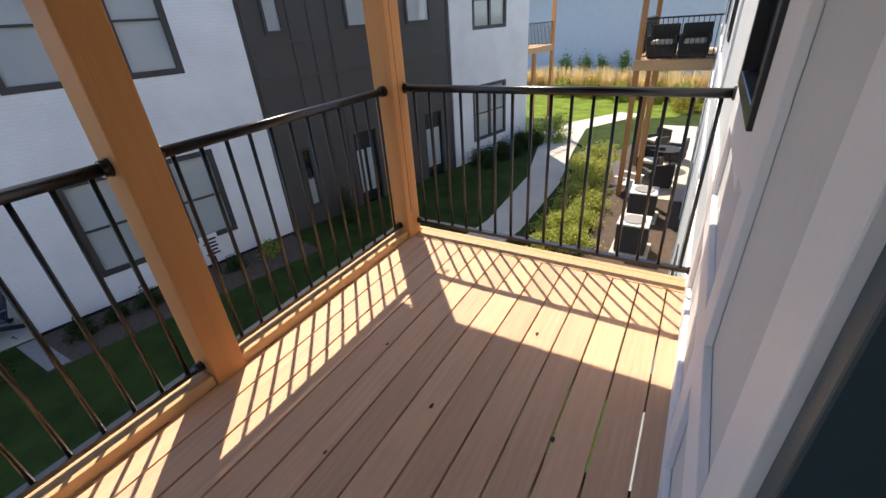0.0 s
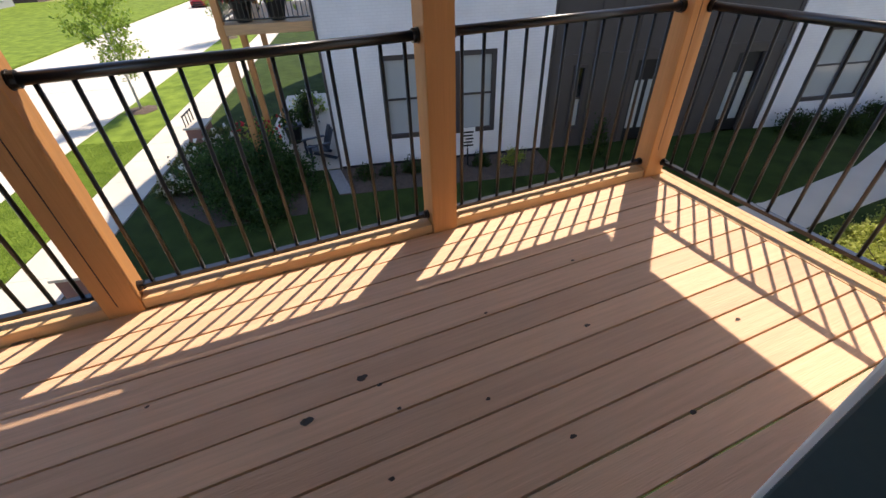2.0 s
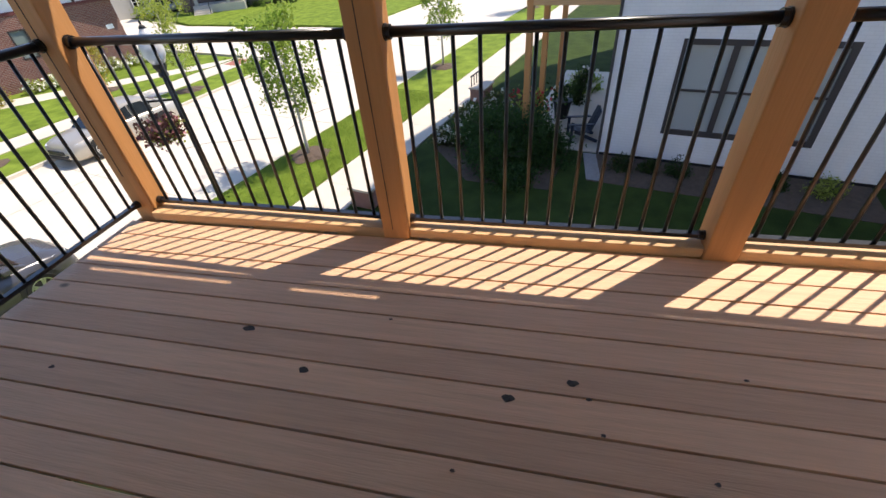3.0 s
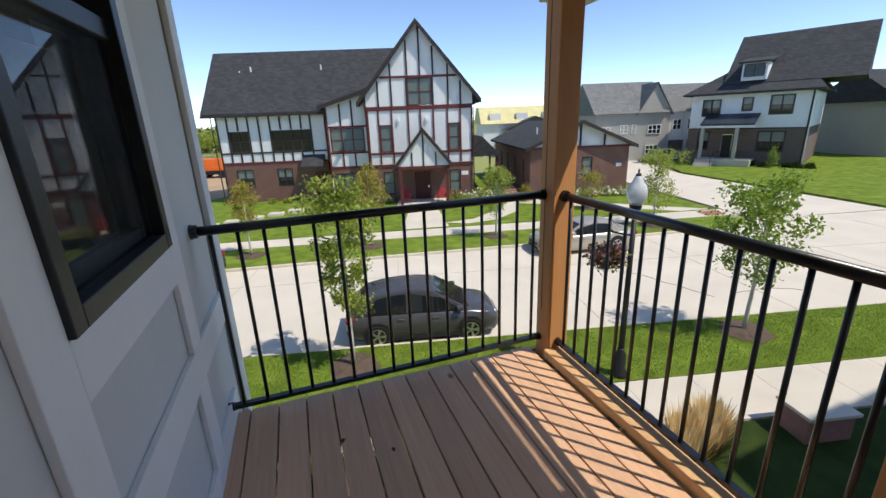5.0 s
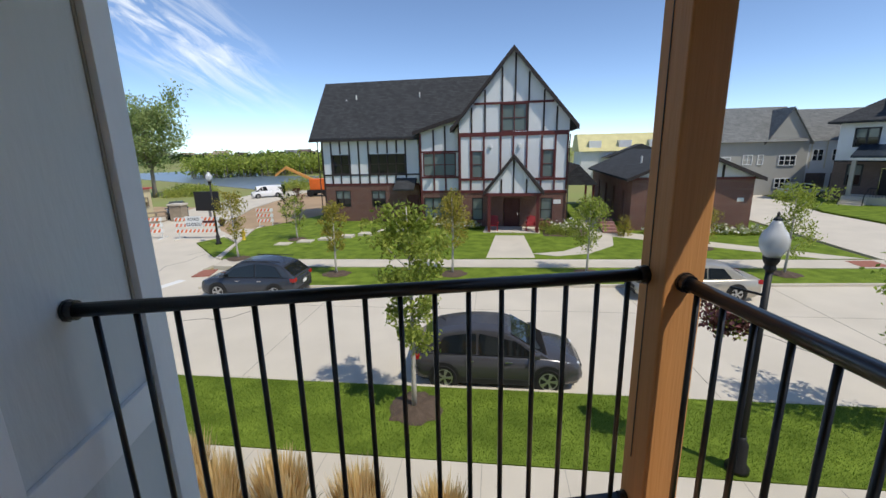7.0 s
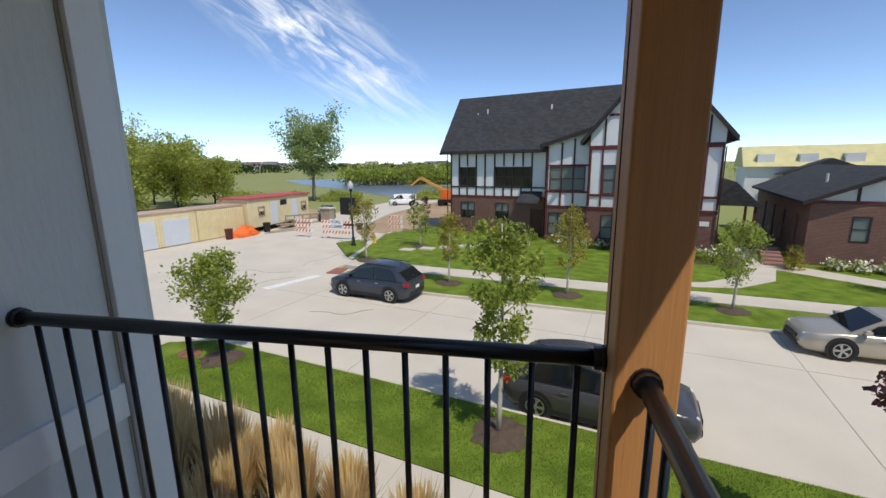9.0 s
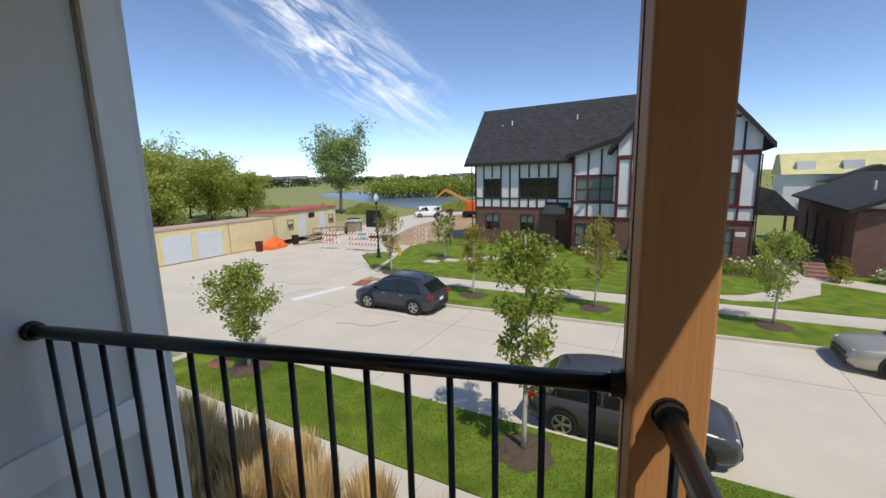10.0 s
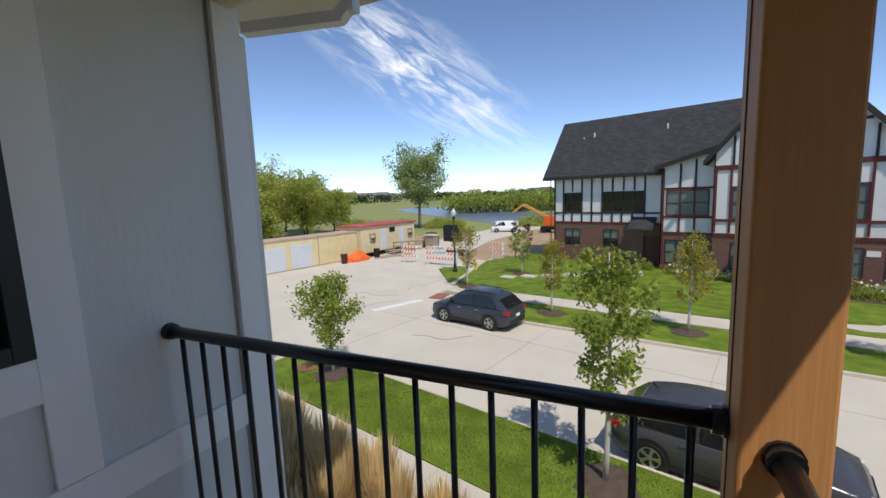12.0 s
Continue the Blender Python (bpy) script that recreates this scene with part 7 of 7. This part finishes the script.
for x in (-1.1, 1.1):
    for y in (-0.9, 0.9):
        part("wheel", bar(bmesh.new(), (x, y - 0.15, 0.45), (x, y + 0.15, 0.45), 0.9, seg=16), "tyre", ex)

# ---- woods, lake shore and far houses ----
WOODS = [(-62, 44, 9.5, 4.2), (-58, 50, 8.5, 4.0), (-55, 42, 8, 4.0), (-66, 52, 9.5, 4.2), (-50, 47, 7.4, 3.4), (-48, 52, 7.0, 3.2), (-52, 57, 7.4, 3.2), (-60, 60, 7.5, 3.4), (-47, 58, 5.8, 2.6), (-72, 46, 10, 4.5), (-70, 62, 9, 4), (-44, 40, 5.5, 2.6), (-50, 36, 6.0, 3.0), (-56, 34, 7.0, 3.4)]
for i, (x, y, h, r) in enumerate(WOODS):
    tree("wild_tree", x, y, -4.42, h * 1.08, h * 0.16, r * 1.15, "leaf_wood" if i % 3 else "leaf_yellow" if i == 3 else "leaf_poplar", 8400, 0.36, "bushy green wild tree behind the containers", 600 + i, 0.16, "bark_dark", group="wild trees", limbs=30, shape=0.4)
tree("cottonwood", -36.2, 68.5, -4.42, 11.5, 4.0, 4.5, "leaf_poplar", 12000, 0.42, "tall airy cottonwood by the lake", 640, 0.34, "bark", -0.02, limbs=30, shape=0.38)
for i, (x, y, r, h) in enumerate(((-38, 66, 1.2, 2.2), (-33, 69, 2.4, 1.8), (-29.5, 68.5, 2.0, 1.5), (-31.5, 73, 2.4, 1.8), (-35, 76, 2.6, 1.8), (-17, 72, 2.4, 2.2), (-14.5, 74, 2.8, 2.8), (-12, 76, 3.2, 3.4), (-7, 78, 3.2, 3.4), (-42, 60, 1.6, 2.6), (-45, 66, 2.4, 1.8), (-52, 70, 3.0, 2.0))):
    shrub("willow_shrub", Matrix.Translation((x, y, -4.42)), r, h, "leaf_wood" if i % 2 else "leaf_maple", 1700, 0.28, "green willow scrub along the lake shore", 660 + i, group="shore shrubs")
for i, (u_, v_, h) in enumerate(((-18.6, 34.5, 3.6), (-17.2, 34.0, 3.4))):
    p = ST @ Vector((u_, v_, -4.36))
    tree("slim_tree", p.x, p.y, p.z, h, 0.5, 0.45, "leaf_copper" if i else "leaf_dark", 900, 0.12, "slim dark young tree by the building ground", 690 + i, 0.04, "bark_dark", limbs=14)
# wooded far shore: one joined mass of trees
rng = np.random.default_rng(91)
cs_, tv, tf = [], [], []
for i in range(330):
    near = i < 250
    ang = radians(92 + 22 * i / 250 + rng.normal() * 0.4) if near else radians(40 + 50 * rng.uniform())
    d = rng.uniform(127, 150) if near else rng.uniform(168, 200)
    x, y = d * math.cos(ang), d * math.sin(ang)
    h = rng.uniform(4.2, 6.8)
    z0 = far_height(x, y)
    cs_.append(np.array((x, y, z0 + h * 0.55)) + rng.normal(size=(70, 3)) * (1.3, 1.3, h * 0.2))
    k = len(tv)
    tv += [(x - 0.12, y, z0), (x + 0.12, y, z0), (x + 0.08, y, z0 + h * 0.7), (x - 0.08, y, z0 + h * 0.7)]
    tf.append((k, k + 1, k + 2, k + 3))
fw = thing("far_woods", Matrix.Identity(4), "wooded far shore of the lake", "woods", kind="stuff")
leaf_mesh("crowns", np.concatenate(cs_), 0.9, "leaf_maple", fw, rng)
raw("trunks", tv, tf, "bark", fw)
for i in range(40):
    ang = radians(92 + 46 * (i + rng.uniform(0, 0.8)) / 40)
    d = rng.uniform(370, 520)
    x, y = d * math.cos(ang), d * math.sin(ang)
    z = far_height(x, y)
    w, dp, h = rng.uniform(9, 15), 9, rng.uniform(2.6, 4.6)
    e = thing("far_house", Matrix.Translation((x, y, z)) @ RZ(math.degrees(ang) - 90 + rng.uniform(-15, 15)), "small suburban house on the far hill", "house", "far houses")
    part("wall", box(-w / 2, w / 2, -dp / 2, dp / 2, -1, h), ("siding_taupe", "stucco", "siding_pale", "brick_brown")[i % 4], e)
    part("roof", prism(bmesh.new(), [(-dp / 2 - 0.6, h), (dp / 2 + 0.6, h), (0, h + 3.0)], -w / 2 - 0.5, w / 2 + 0.5, "x"), ("shingle_grey", "weathered_wood", "brick_brown")[i % 3], e)
    for k in range(3):
        window(e, Matrix.Translation((-w / 2 + 1.2 + k * w / 3.4, -dp / 2 - 0.03, 1.2)), 1.4, 1.4, "pane_dark", "sign_white", 1, False)
cs_ = []
for i in range(260):
    ang = radians(84 + 60 * rng.uniform())
    d = rng.uniform(300, 420)
    x, y = d * math.cos(ang), d * math.sin(ang)
    cs_.append(np.array((x, y, far_height(x, y) + 2.2)) + rng.normal(size=(40, 3)) * (2.2, 2.2, 1.3))
ft = thing("hill_trees", Matrix.Identity(4), "small dark trees between the far houses", "woods", kind="stuff")
leaf_mesh("crowns", np.concatenate(cs_), 1.8, "leaf_dark", ft, rng)
# houses far along the street
for i, (x, y, a) in enumerate(((62, 30, -14), (80, 26, -14), (100, 20, -14), (66, -14, -14), (86, -20, -14), (108, -26, -14))):
    e = thing("street_house", Matrix.Translation((x, y, -4.42)) @ RZ(a), "grey house far along the street", "house", "street houses")
    part("wall", box(0, 13, 0, 10, 0, 6.4), ("siding_taupe", "brick_brown", "siding_pale")[i % 3], e)
    part("roof", prism(bmesh.new(), [(-0.6, 6.3), (10.6, 6.3), (5, 10)], -0.6, 13.6, "x"), "shingle", e)
    for k in range(4):
        for z in (1.0, 4.0):
            window(e, Matrix.Translation((1.0 + 3.0 * k, -0.03, z)), 1.4, 1.6, "pane_dark", "sign_white", 1)

# ---- high wisps of cloud ----
cm = bpy.data.materials.new("cloud")
cm.use_nodes = True
nt_ = cm.node_tree
n_, l_ = nt_.nodes, nt_.links
tc = n_.new("ShaderNodeTexCoord")
mp = n_.new("ShaderNodeMapping")
mp.inputs["Scale"].default_value = (0.0035, 0.0035, 0.016)
turn = n_.new("ShaderNodeMapping")
turn.inputs["Rotation"].default_value = (0, radians(-36), 0)
l_.new(tc.outputs["Object"], turn.inputs["Vector"])
l_.new(turn.outputs[0], mp.inputs["Vector"])
nz = n_.new("ShaderNodeTexNoise")
nz.inputs["Scale"].default_value, nz.inputs["Detail"].default_value, nz.inputs["Roughness"].default_value, nz.inputs["Distortion"].default_value = 1.4, 9, 0.62, 0.8
l_.new(mp.outputs[0], nz.inputs["Vector"])
gr = n_.new("ShaderNodeTexGradient")
gr.gradient_type = "SPHERICAL"
mg = n_.new("ShaderNodeMapping")
mg.inputs["Scale"].default_value = (1 / 640, 1, 1 / 190)
l_.new(turn.outputs[0], mg.inputs["Vector"])
l_.new(mg.outputs[0], gr.inputs["Vector"])
mu = n_.new("ShaderNodeMath")
mu.operation = "MULTIPLY"
mr = n_.new("ShaderNodeMapRange")
mr.inputs["From Min"].default_value, mr.inputs["From Max"].default_value = 0.42, 0.78
l_.new(nz.outputs["Fac"], mr.inputs["Value"])
l_.new(mr.outputs[0], mu.inputs[0])
l_.new(gr.outputs["Fac"], mu.inputs[1])
m2 = n_.new("ShaderNodeMath")
m2.operation, m2.use_clamp = "MULTIPLY", True
m2.inputs[1].default_value = 1.5
l_.new(mu.outputs[0], m2.inputs[0])
trn, emi, mxs = n_.new("ShaderNodeBsdfTransparent"), n_.new("ShaderNodeEmission"), n_.new("ShaderNodeMixShader")
emi.inputs["Color"].default_value, emi.inputs["Strength"].default_value = (0.93, 0.96, 1.0, 1), 0.95
l_.new(m2.outputs[0], mxs.inputs[0])
l_.new(trn.outputs[0], mxs.inputs[1])
l_.new(emi.outputs[0], mxs.inputs[2])
l_.new(mxs.outputs[0], n_["Material Output"].inputs["Surface"])
M["cloud"] = cm
cl = raw("backdrop_cloud", [(-900, 0, -420), (900, 0, -420), (900, 0, 420), (-900, 0, 420)], [(0, 1, 2, 3)], "cloud")
cl.matrix_world = Matrix.Translation((-788, 1429, 487)) @ RZ(20)
tagged(cl, "thin white wisps of cloud in the sky", "cloud", kind="structure")
